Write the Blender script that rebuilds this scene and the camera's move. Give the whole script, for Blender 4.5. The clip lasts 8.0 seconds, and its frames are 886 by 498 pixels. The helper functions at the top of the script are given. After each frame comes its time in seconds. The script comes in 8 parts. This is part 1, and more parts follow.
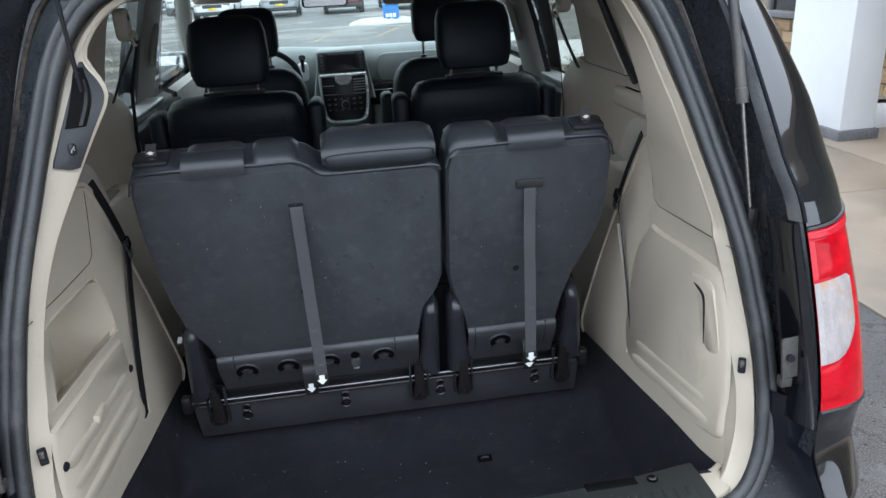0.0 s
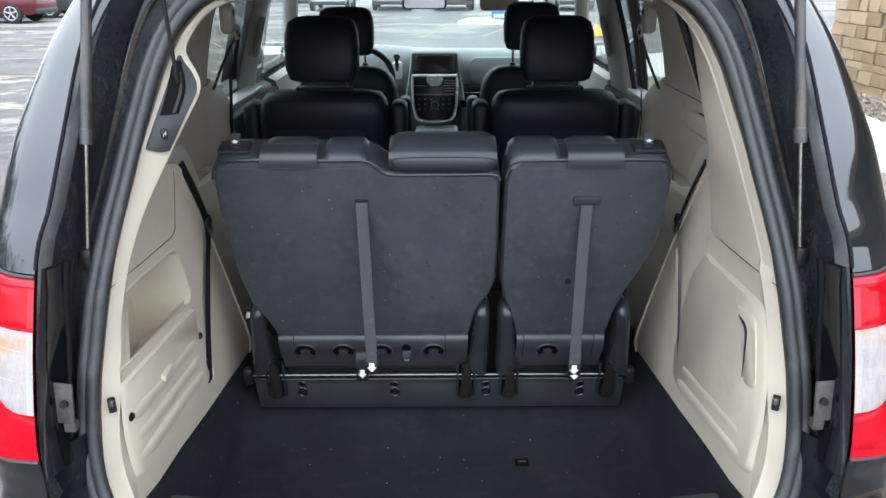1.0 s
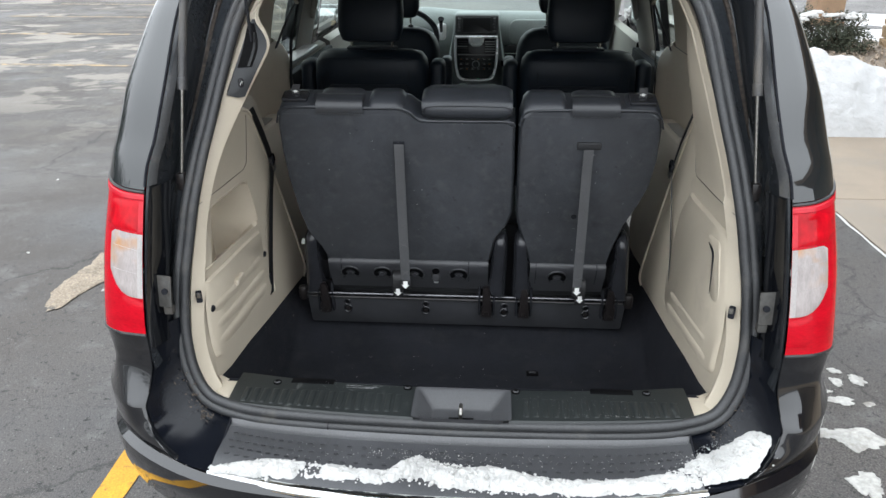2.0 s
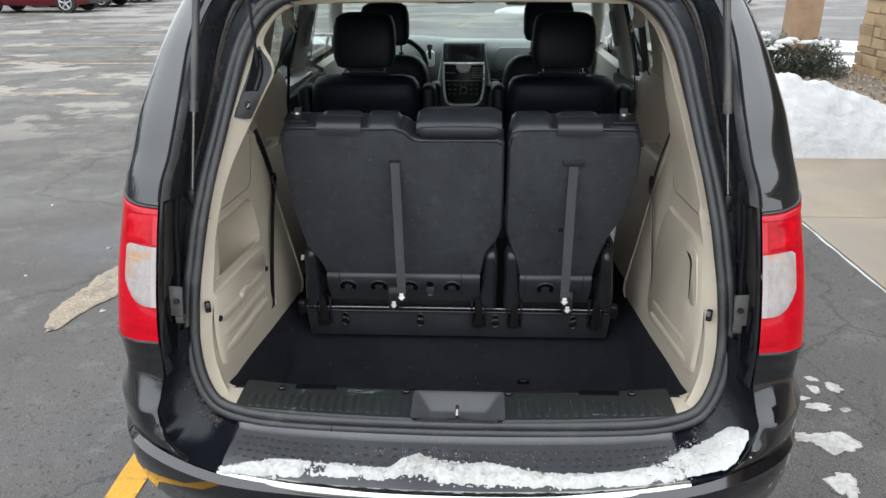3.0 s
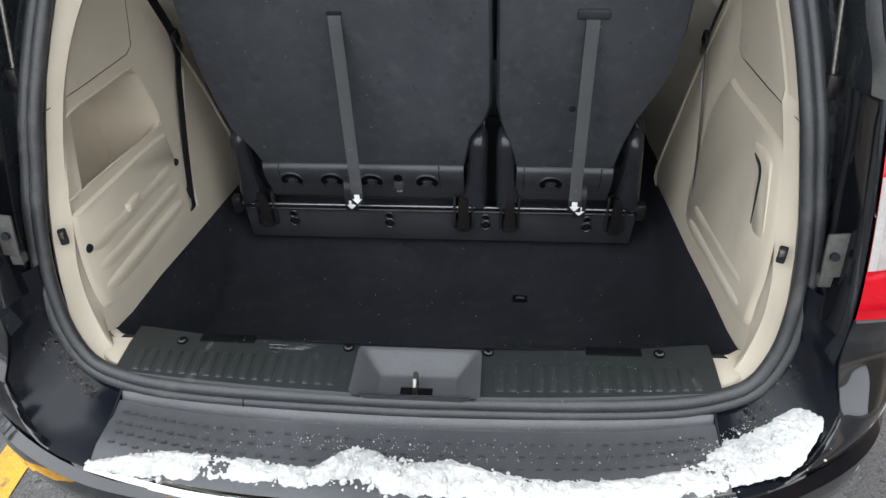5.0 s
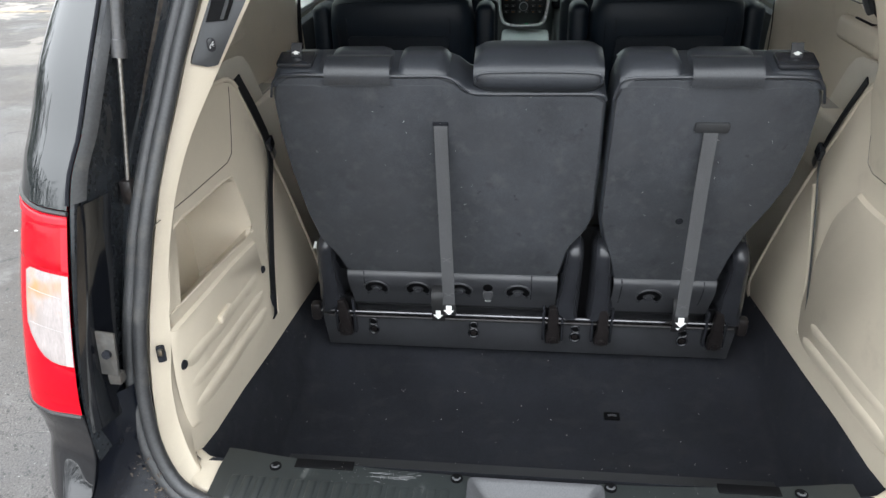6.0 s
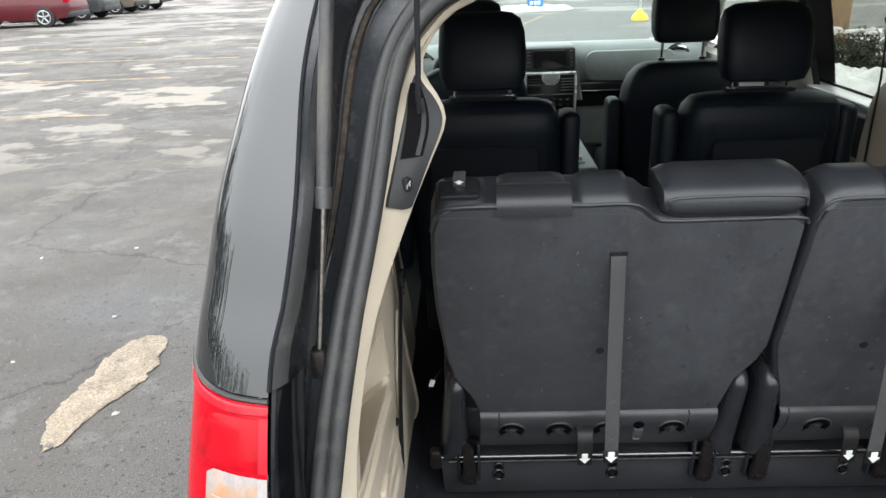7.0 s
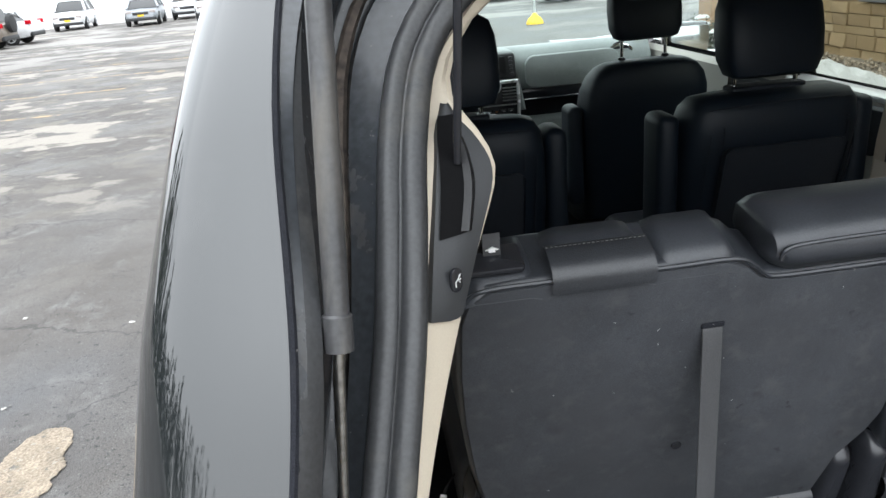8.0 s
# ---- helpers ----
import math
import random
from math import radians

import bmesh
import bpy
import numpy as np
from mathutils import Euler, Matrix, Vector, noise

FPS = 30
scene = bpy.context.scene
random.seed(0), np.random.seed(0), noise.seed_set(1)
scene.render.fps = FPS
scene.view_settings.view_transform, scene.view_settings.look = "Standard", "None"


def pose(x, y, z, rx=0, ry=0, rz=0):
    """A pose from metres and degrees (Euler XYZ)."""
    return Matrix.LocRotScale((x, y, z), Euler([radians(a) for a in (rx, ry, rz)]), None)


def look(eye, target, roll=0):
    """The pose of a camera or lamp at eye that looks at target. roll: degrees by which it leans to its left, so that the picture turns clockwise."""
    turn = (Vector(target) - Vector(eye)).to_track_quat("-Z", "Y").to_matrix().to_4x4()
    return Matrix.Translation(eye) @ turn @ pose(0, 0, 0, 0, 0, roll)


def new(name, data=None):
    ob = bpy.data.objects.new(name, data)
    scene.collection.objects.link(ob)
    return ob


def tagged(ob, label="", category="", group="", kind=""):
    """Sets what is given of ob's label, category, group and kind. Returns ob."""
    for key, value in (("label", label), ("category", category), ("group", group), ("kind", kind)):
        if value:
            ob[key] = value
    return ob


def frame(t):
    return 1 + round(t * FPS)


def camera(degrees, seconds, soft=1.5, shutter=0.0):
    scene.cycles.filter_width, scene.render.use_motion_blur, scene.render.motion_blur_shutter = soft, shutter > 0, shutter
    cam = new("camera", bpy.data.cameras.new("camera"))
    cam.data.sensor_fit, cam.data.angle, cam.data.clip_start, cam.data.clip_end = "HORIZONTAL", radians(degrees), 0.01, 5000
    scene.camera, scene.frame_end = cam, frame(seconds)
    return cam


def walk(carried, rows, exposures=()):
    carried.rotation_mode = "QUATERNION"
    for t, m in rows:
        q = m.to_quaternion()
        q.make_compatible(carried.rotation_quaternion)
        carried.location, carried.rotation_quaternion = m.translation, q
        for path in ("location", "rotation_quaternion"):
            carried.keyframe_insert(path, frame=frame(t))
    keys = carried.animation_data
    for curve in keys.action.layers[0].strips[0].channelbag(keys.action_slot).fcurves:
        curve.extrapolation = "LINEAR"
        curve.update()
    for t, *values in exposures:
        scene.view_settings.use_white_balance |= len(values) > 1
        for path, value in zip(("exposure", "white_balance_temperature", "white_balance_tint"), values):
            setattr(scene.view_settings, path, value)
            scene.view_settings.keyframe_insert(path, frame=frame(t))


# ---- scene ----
cam = camera(62.4, 8.0)
PATH = [
    (0, (-0.084, -1.225, 1.772), (0.157, 0.625, 1.052), -3.3),
    (0.5, (-0.129, -1.241, 1.796), (0.07, 0.632, 1.124), -1.1),
    (1, (-0.006, -1.302, 1.811), (-0.001, 0.566, 1.096), -0.1),
    (1.5, (0.063, -1.46, 1.827), (-0.033, 0.373, 1.033), 0.3),
    (1.7, (0.07, -1.57, 1.841), (-0.051, 0.255, 1.033), -0.0),
    (2.8, (0.089, -1.789, 1.9), (-0.044, 0.052, 1.13), -0.3),
    (3, (0.06, -1.816, 1.873), (-0.032, 0.039, 1.132), -0.3),
    (3.5, (0.049, -1.773, 1.832), (-0.021, 0.041, 0.992), -0.7),
    (4, (0.084, -1.588, 1.785), (0.016, 0.137, 0.775), -1.0),
    (4.2, (0.112, -1.451, 1.779), (0.036, 0.232, 0.701), -1.2),
    (5.3, (0.174, -1.092, 1.758), (-0.011, 0.535, 0.609), -2.1),
    (5.5, (0.152, -1.078, 1.759), (-0.053, 0.57, 0.645), -2.4),
    (6, (-0.032, -1.043, 1.771), (-0.237, 0.709, 0.829), -1.5),
    (6.5, (-0.362, -0.983, 1.816), (-0.51, 0.859, 1.051), -1.3),
    (7, (-0.515, -0.845, 1.81), (-0.579, 1.013, 1.071), -2.2),
    (7.3, (-0.55, -0.71, 1.796), (-0.577, 1.15, 1.063), -3.8),
    (7.5, (-0.584, -0.615, 1.808), (-0.584, 1.25, 1.086), -4.8),
    (8, (-0.678, -0.385, 1.767), (-0.501, 1.472, 1.045), -5.1),
]
walk(cam, [(t, look(eye, target, roll)) for t, eye, target, roll in PATH],
     [(0, 0.99, 5800, 10), (0.5, 1.32, 5850, 10), (1, 1.36, 5900, 10), (1.5, 1.40, 6200, 10), (1.7, 1.13, 6250, 10), (3, 0.69, 6350, 10), (3.5, 0.62, 6350, 10), (4.2, 0.51, 6350, 10), (5.5, 1.31, 6250, 10), (6, 1.45, 6350, 10), (6.5, 1.46, 6450, 10), (7, 1.23, 6550, 10), (8, 1.24, 6350, 10)])

# ---- world, sun, exposure ----
world = bpy.data.worlds.new("overcast_sky")
scene.world = world
world.use_nodes = True
wn = world.node_tree.nodes
wl = world.node_tree.links
wn.clear()
sky = wn.new("ShaderNodeTexSky")
sky.sky_type = "NISHITA"
sky.sun_disc = False
sky.sun_elevation = radians(54)
sky.sun_rotation = radians(195)
sky.dust_density = 0.5
hsv = wn.new("ShaderNodeHueSaturation")
hsv.inputs["Saturation"].default_value = 0.16
hsv.inputs["Value"].default_value = 0.7
bgd = wn.new("ShaderNodeBackground")
bgd.inputs["Strength"].default_value = 0.06
cloud = wn.new("ShaderNodeBackground")
cloud.inputs["Color"].default_value = (0.93, 0.975, 1.0, 1)
cloud.inputs["Strength"].default_value = 1.0
# an overcast sky, brighter overhead than at the horizon
wtc = wn.new("ShaderNodeTexCoord")
wsp = wn.new("ShaderNodeSeparateXYZ")
wmr = wn.new("ShaderNodeMapRange")
wmr.inputs["To Min"].default_value, wmr.inputs["To Max"].default_value = 0.74, 1.90
wl.new(wtc.outputs["Generated"], wsp.inputs[0])
wl.new(wsp.outputs["Z"], wmr.inputs["Value"])
wl.new(wmr.outputs[0], cloud.inputs["Strength"])
both = wn.new("ShaderNodeAddShader")
wout = wn.new("ShaderNodeOutputWorld")
wl.new(sky.outputs[0], hsv.inputs["Color"])
wl.new(hsv.outputs[0], bgd.inputs["Color"])
wl.new(bgd.outputs[0], both.inputs[0])
wl.new(cloud.outputs[0], both.inputs[1])
wl.new(both.outputs[0], wout.inputs["Surface"])

sun_data = bpy.data.lights.new("sun", "SUN")
sun_data.energy = 0.5
sun_data.angle = radians(150)
sun_data.color = (1.0, 0.98, 0.96)
sun = new("sun", sun_data)
sun.matrix_world = look((-2.5, -9, 13), (0, 0, 0))

# ---- materials ----


def mat(name, col, rough=0.5, metal=0.0, scale=60.0, vary=0.25, bump=0.15, coat=0.0, big=3.0, bigvary=0.2, spec=0.5, dist=0.004, stretch=(1, 1, 1)):
    """A plain surface with grain at two scales and fine relief."""
    m = bpy.data.materials.new(name)
    m.use_nodes = True
    nt = m.node_tree
    n, l = nt.nodes, nt.links
    b = n["Principled BSDF"]
    b.inputs["Metallic"].default_value = metal
    b.inputs["Coat Weight"].default_value = coat
    b.inputs["Specular IOR Level"].default_value = spec
    tc = n.new("ShaderNodeTexCoord")
    mp = n.new("ShaderNodeMapping")
    mp.inputs["Scale"].default_value = stretch
    l.new(tc.outputs["Object"], mp.inputs["Vector"])
    f = n.new("ShaderNodeTexNoise")
    f.inputs["Scale"].default_value = scale
    f.inputs["Detail"].default_value = 4
    g = n.new("ShaderNodeTexNoise")
    g.inputs["Scale"].default_value = big
    g.inputs["Detail"].default_value = 5
    g.inputs["Roughness"].default_value = 0.65
    l.new(mp.outputs[0], f.inputs["Vector"])
    l.new(mp.outputs[0], g.inputs["Vector"])
    r1 = n.new("ShaderNodeMapRange")
    r1.inputs["From Min"].default_value, r1.inputs["From Max"].default_value = 0.3, 0.7
    r1.inputs["To Min"].default_value, r1.inputs["To Max"].default_value = 1 - vary, 1 + vary
    r2 = n.new("ShaderNodeMapRange")
    r2.inputs["From Min"].default_value, r2.inputs["From Max"].default_value = 0.3, 0.7
    r2.inputs["To Min"].default_value, r2.inputs["To Max"].default_value = 1 - bigvary, 1 + bigvary
    l.new(f.outputs["Fac"], r1.inputs["Value"])
    l.new(g.outputs["Fac"], r2.inputs["Value"])
    mu = n.new("ShaderNodeMath")
    mu.operation = "MULTIPLY"
    l.new(r1.outputs[0], mu.inputs[0])
    l.new(r2.outputs[0], mu.inputs[1])
    vm = n.new("ShaderNodeVectorMath")
    vm.operation = "SCALE"
    vm.inputs[0].default_value = col
    l.new(mu.outputs[0], vm.inputs["Scale"])
    l.new(vm.outputs[0], b.inputs["Base Color"])
    r3 = n.new("ShaderNodeMapRange")
    r3.inputs["To Min"].default_value, r3.inputs["To Max"].default_value = max(0.02, rough * 0.8), min(1, rough * 1.2)
    l.new(g.outputs["Fac"], r3.inputs["Value"])
    l.new(r3.outputs[0], b.inputs["Roughness"])
    if bump:
        bp = n.new("ShaderNodeBump")
        bp.inputs["Strength"].default_value = bump
        bp.inputs["Distance"].default_value = dist
        l.new(f.outputs["Fac"], bp.inputs["Height"])
        l.new(bp.outputs[0], b.inputs["Normal"])
    return m


def mask_mix(m, col, rough, scale, lo, hi, stretch=(1, 1, 1), seed=0.0, detail=8, limit=None):
    """Lays a second surface (stains, ice, dust) in patches of its own over material m. limit: rows of (axis, from, to) that fade it in along an axis."""
    nt = m.node_tree
    n, l = nt.nodes, nt.links
    b = n["Principled BSDF"]
    tc = n.new("ShaderNodeTexCoord")
    mp = n.new("ShaderNodeMapping")
    mp.inputs["Scale"].default_value = stretch
    mp.inputs["Location"].default_value = (seed, seed * 1.7, seed * 0.3)
    l.new(tc.outputs["Object"], mp.inputs["Vector"])
    t = n.new("ShaderNodeTexNoise")
    t.inputs["Scale"].default_value = scale
    t.inputs["Detail"].default_value = detail
    t.inputs["Roughness"].default_value = 0.62
    l.new(mp.outputs[0], t.inputs["Vector"])
    r = n.new("ShaderNodeMapRange")
    r.inputs["From Min"].default_value, r.inputs["From Max"].default_value = lo, hi
    l.new(t.outputs["Fac"], r.inputs["Value"])
    fac = r.outputs[0]
    if limit:
        sp = n.new("ShaderNodeSeparateXYZ")
        l.new(tc.outputs["Object"], sp.inputs[0])
        for axis, start, full in limit:
            r2 = n.new("ShaderNodeMapRange")
            r2.inputs["From Min"].default_value, r2.inputs["From Max"].default_value = start, full
            l.new(sp.outputs[axis], r2.inputs["Value"])
            mm = n.new("ShaderNodeMath")
            mm.operation = "MULTIPLY"
            l.new(fac, mm.inputs[0])
            l.new(r2.outputs[0], mm.inputs[1])
            fac = mm.outputs[0]
    for slot, value in (("Base Color", (*col, 1)), ("Roughness", rough)):
        old = b.inputs[slot].links[0].from_socket if b.inputs[slot].links else None
        mx = n.new("ShaderNodeMix")
        if slot == "Base Color":
            mx.data_type = "RGBA"
            ia, ib, io = mx.inputs[6], mx.inputs[7], mx.outputs[2]
        else:
            ia, ib, io = mx.inputs[2], mx.inputs[3], mx.outputs[0]
        l.new(fac, mx.inputs[0])
        if old:
            l.new(old, ia)
        else:
            ia.default_value = b.inputs[slot].default_value
        ib.default_value = value
        l.new(io, b.inputs[slot])
    return m


def pane(name, col, gloss=0.03):
    """Thin glass: clear with a tint, and glossy by Fresnel."""
    m = bpy.data.materials.new(name)
    m.use_nodes = True
    n, l = m.node_tree.nodes, m.node_tree.links
    n.clear()
    o = n.new("ShaderNodeOutputMaterial")
    t = n.new("ShaderNodeBsdfTransparent")
    t.inputs["Color"].default_value = (*col, 1)
    g = n.new("ShaderNodeBsdfGlossy")
    g.inputs["Roughness"].default_value = gloss
    f = n.new("ShaderNodeFresnel")
    f.inputs["IOR"].default_value = 1.45
    mx = n.new("ShaderNodeMixShader")
    l.new(f.outputs[0], mx.inputs[0])
    l.new(t.outputs[0], mx.inputs[1])
    l.new(g.outputs[0], mx.inputs[2])
    l.new(mx.outputs[0], o.inputs["Surface"])
    return m


PAINT = mask_mix(mat("black_paint", (0.0040, 0.0046, 0.0062), 0.07, scale=400, bump=0.0, coat=0.5, spec=0.68, big=6), (0.030, 0.030, 0.031), 0.45, 9, 0.60, 0.85, seed=3)
JAMB = mask_mix(mat("dusty_jamb_paint", (0.024, 0.027, 0.031), 0.23, scale=120, bump=0.05, big=8), (0.085, 0.07, 0.055), 0.85, 7, 0.58, 0.80, stretch=(1, 1, 0.35), seed=8)
mask_mix(JAMB, (0.10, 0.095, 0.088), 0.9, 110, 0.72, 0.76, seed=44, detail=2)
RUST = mat("rusty_seam", (0.055, 0.043, 0.035), 0.85, scale=90, vary=0.6, bump=0.5)
PRIVACY = mask_mix(mat("privacy_glass", (0.012, 0.014, 0.015), 0.05, scale=3, bump=0.0, big=2, spec=0.8, coat=0.25), (0.035, 0.036, 0.036), 0.35, 5, 0.6, 0.75, stretch=(1, 1, 0.3), seed=5)
RUBBER = mask_mix(mat("rubber_seal", (0.035, 0.036, 0.038), 0.42, scale=220, bump=0.06, big=7), (0.10, 0.095, 0.085), 0.9, 12, 0.56, 0.8, seed=2)
BEIGE = mask_mix(mat("beige_plastic_trim", (0.55, 0.485, 0.385), 0.52, scale=650, vary=0.05, bump=0.12, big=4, bigvary=0.05, dist=0.001), (0.40, 0.35, 0.28), 0.6, 6, 0.6, 0.85, seed=4)
BEIGE_SOFT = mat("beige_upper_trim", (0.64, 0.59, 0.50), 0.75, scale=700, vary=0.06, bump=0.1, dist=0.001, bigvary=0.05)
DOORTRIM = mat("grey_beige_door_trim", (0.36, 0.345, 0.31), 0.7, scale=700, vary=0.06, bump=0.1, dist=0.001, bigvary=0.05)
HEADLINER = mat("headliner_cloth", (0.50, 0.44, 0.37), 0.95, scale=900, vary=0.08, bump=0.1, dist=0.001, bigvary=0.04)
CARPET = mask_mix(mat("black_carpet", (0.0185, 0.0195, 0.0240), 1.0, scale=900, vary=0.5, bump=0.6, big=5, spec=0.1, dist=0.003), (0.028, 0.028, 0.030), 1.0, 14, 0.55, 0.8, seed=1)
FELT = mask_mix(mat("charcoal_felt_back", (0.044, 0.047, 0.053), 0.95, scale=800, vary=0.3, bump=0.3, big=6, bigvary=0.25, spec=0.2, dist=0.002), (0.070, 0.071, 0.074), 0.95, 30, 0.52, 0.82, seed=6)
mask_mix(FELT, (0.033, 0.034, 0.039), 0.9, 13, 0.60, 0.74, seed=16, detail=10)
mask_mix(FELT, (0.028, 0.029, 0.033), 0.9, 26, 0.69, 0.74, seed=19, detail=3)
# lint and scuffs on the felt and the carpet
mask_mix(FELT, (0.13, 0.128, 0.125), 0.95, 80, 0.745, 0.77, seed=37, detail=3)
mask_mix(FELT, (0.050, 0.052, 0.057), 0.95, 4.5, 0.46, 0.76, seed=29, detail=10)
mask_mix(CARPET, (0.16, 0.155, 0.15), 0.95, 70, 0.715, 0.74, seed=43, detail=3)
mask_mix(CARPET, (0.030, 0.030, 0.033), 0.95, 18, 0.54, 0.76, stretch=(0.5, 1, 1), seed=47, detail=10)
LEATHER = mat("black_leather", (0.031, 0.034, 0.040), 0.33, scale=330, vary=0.2, bump=0.25, big=9, bigvary=0.15, dist=0.0012)
LEATHER_FLAP = mat("grey_perforated_leather", (0.024, 0.026, 0.030), 0.32, scale=420, vary=0.3, bump=0.35, dist=0.001)
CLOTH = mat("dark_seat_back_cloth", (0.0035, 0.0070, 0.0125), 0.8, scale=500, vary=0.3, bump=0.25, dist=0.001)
PLASTIC = mat("black_gloss_plastic", (0.021, 0.022, 0.026), 0.24, scale=300, vary=0.06, bump=0.0, big=10, bigvary=0.2)
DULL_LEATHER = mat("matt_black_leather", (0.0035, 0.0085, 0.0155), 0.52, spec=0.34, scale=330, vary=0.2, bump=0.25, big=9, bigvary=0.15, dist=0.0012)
RODSTEEL = mat("dark_polished_rod", (0.16, 0.16, 0.17), 0.25, metal=0.9, scale=60, vary=0.1, bump=0.0)
BARPLASTIC = mat("satin_black_bar_plastic", (0.036, 0.037, 0.041), 0.36, scale=300, vary=0.08, bump=0.03, big=8, bigvary=0.25)
PLASTIC_MATT = mat("black_grained_plastic", (0.022, 0.023, 0.025), 0.5, scale=600, bump=0.2, dist=0.001)
SILL = mask_mix(mat("grained_sill_plastic", (0.016, 0.019, 0.019), 0.42, scale=600, bump=0.2, dist=0.001), (0.10, 0.105, 0.10), 0.8, 22, 0.62, 0.82, stretch=(1, 0.4, 1), seed=9)
STEP = mask_mix(mat("grey_step_plastic", (0.105, 0.106, 0.110), 0.42, scale=500, bump=0.2, dist=0.001), (0.12, 0.12, 0.12), 0.8, 16, 0.58, 0.8, seed=12)
PADMAT = mat("charcoal_step_pad", (0.048, 0.049, 0.053), 0.38, scale=500, bump=0.3, dist=0.001)
PANELGREY = mat("dark_grey_trim_insert", (0.036, 0.038, 0.041), 0.5, scale=700, vary=0.1, bump=0.15, dist=0.001)
CUP = mat("grey_cup_plastic", (0.055, 0.056, 0.06), 0.42, scale=500, bump=0.1, dist=0.001)
SATIN = mat("satin_chrome_trim", (0.88, 0.89, 0.90), 0.25, metal=0.1, scale=200, bump=0.0)
WEBBING = mat("grey_webbing", (0.052, 0.053, 0.056), 0.6, scale=900, vary=0.35, bump=0.5, dist=0.001, stretch=(3, 1, 1))
BELT = mat("black_belt_webbing", (0.008, 0.008, 0.009), 0.5, scale=900, vary=0.3, bump=0.4, dist=0.001)
STEEL = mat("dull_steel", (0.30, 0.29, 0.27), 0.38, metal=1.0, scale=140, vary=0.25, bump=0.1)
DARKSTEEL = mat("dark_worn_steel", (0.013, 0.011, 0.011), 0.30, metal=0.0, scale=120, vary=0.5, bump=0.3)
CHROME = mat("chrome", (0.60, 0.62, 0.62), 0.10, metal=1.0, scale=30, vary=0.03, bump=0.0, bigvary=0.03)
# near-black that paints the shade inside holes, slots and gaps
VOID = mat("dark_hollow_shade", (0.0025, 0.0025, 0.003), 0.6, scale=100, bump=0.0, spec=0.1)
WHITE_TAG = mat("white_tag", (0.8, 0.8, 0.78), 0.6, scale=200, vary=0.05, bump=0.05)
STRAPTHREAD = mat("grey_stitching", (0.12, 0.12, 0.12), 0.8, scale=300, bump=0.1)
THREAD = mat("pale_stitching", (0.36, 0.36, 0.35), 0.8, scale=300, bump=0.1)
RED_LENS = mat("red_lens", (0.43, 0.002, 0.011), 0.12, scale=90, vary=0.12, bump=0.04, coat=0.0, spec=0.22, big=14, bigvary=0.15, stretch=(1, 1, 3))
PINK_LENS = mat("pale_red_lens", (0.46, 0.014, 0.026), 0.14, scale=90, vary=0.1, bump=0.05, coat=0.1, spec=0.3)
DEEP_RED = mat("deep_red_lens", (0.42, 0.003, 0.010), 0.12, scale=60, vary=0.2, bump=0.05, spec=0.22, big=20, bigvary=0.3, stretch=(1, 1, 0.5))
CLEAR_LENS = mat("clear_lens", (0.33, 0.295, 0.285), 0.12, scale=95, vary=0.08, bump=0.15, coat=0.0, spec=0.25, big=16, bigvary=0.16, stretch=(3, 3, 0.22))
mask_mix(CLEAR_LENS, (0.42, 0.22, 0.10), 0.15, 13, 0.50, 0.68, seed=3.2, detail=2, limit=((2, 1.06, 1.13),))
mask_mix(CLEAR_LENS, (0.29, 0.262, 0.25), 0.15, 22, 0.54, 0.72, stretch=(1, 1, 0.4), seed=9.2, detail=4)
CLEAR_STRIP = mat("clear_lens_edge", (0.36, 0.335, 0.325), 0.1, scale=120, vary=0.1, bump=0.1, spec=0.3, stretch=(4, 4, 0.2))
BRACKET = mask_mix(mat("dirty_grey_bracket", (0.055, 0.053, 0.049), 0.6, scale=90, vary=0.25, bump=0.2, big=12), (0.06, 0.05, 0.042), 0.85, 24, 0.52, 0.7, seed=14)
STRUTMAT = mask_mix(mat("dusty_strut_tube", (0.050, 0.050, 0.052), 0.30, scale=200, vary=0.2, bump=0.05, big=9), (0.15, 0.135, 0.115), 0.85, 16, 0.45, 0.72, stretch=(1, 1, 0.15), seed=17)
BRIGHT = mat("bright_trim", (0.86, 0.87, 0.88), 0.28, metal=0.45, scale=60, vary=0.04, bump=0.0, bigvary=0.04)
AMBER = mat("amber_bulb_glow_free", (0.75, 0.32, 0.10), 0.3, scale=40)
DASHGREY = mat("grey_dashboard", (0.235, 0.26, 0.255), 0.6, scale=500, bump=0.15, dist=0.001)
SCREEN = mat("dark_glass_screen", (0.006, 0.007, 0.008), 0.34, scale=10, bump=0.0)
SILVER = mat("silver_plastic", (0.55, 0.56, 0.56), 0.3, metal=0.5, scale=90, vary=0.05, bump=0.0)
CLEAR = pane("clear_green_glass", (0.80, 0.90, 0.86))
TINT = pane("tinted_side_glass", (0.52, 0.56, 0.50))
SNOW = mask_mix(mat("snow", (0.52, 0.515, 0.50), 0.85, scale=150, vary=0.08, bump=0.55, big=5, bigvary=0.08, spec=0.2, dist=0.008), (0.45, 0.445, 0.435), 0.85, 10, 0.55, 0.75, seed=7)
BANK_SNOW = mask_mix(mat("heaped_snow", (0.52, 0.52, 0.52), 0.85, scale=9, vary=0.06, bump=0.7, big=2, bigvary=0.06, spec=0.2, dist=0.05), (0.44, 0.435, 0.43), 0.85, 4, 0.55, 0.8, seed=7)
DIRTY_SNOW = mask_mix(mat("dirty_snow", (0.44, 0.43, 0.405), 0.85, scale=60, vary=0.2, bump=0.7, dist=0.01), (0.25, 0.23, 0.205), 0.9, 11, 0.48, 0.68, seed=11)
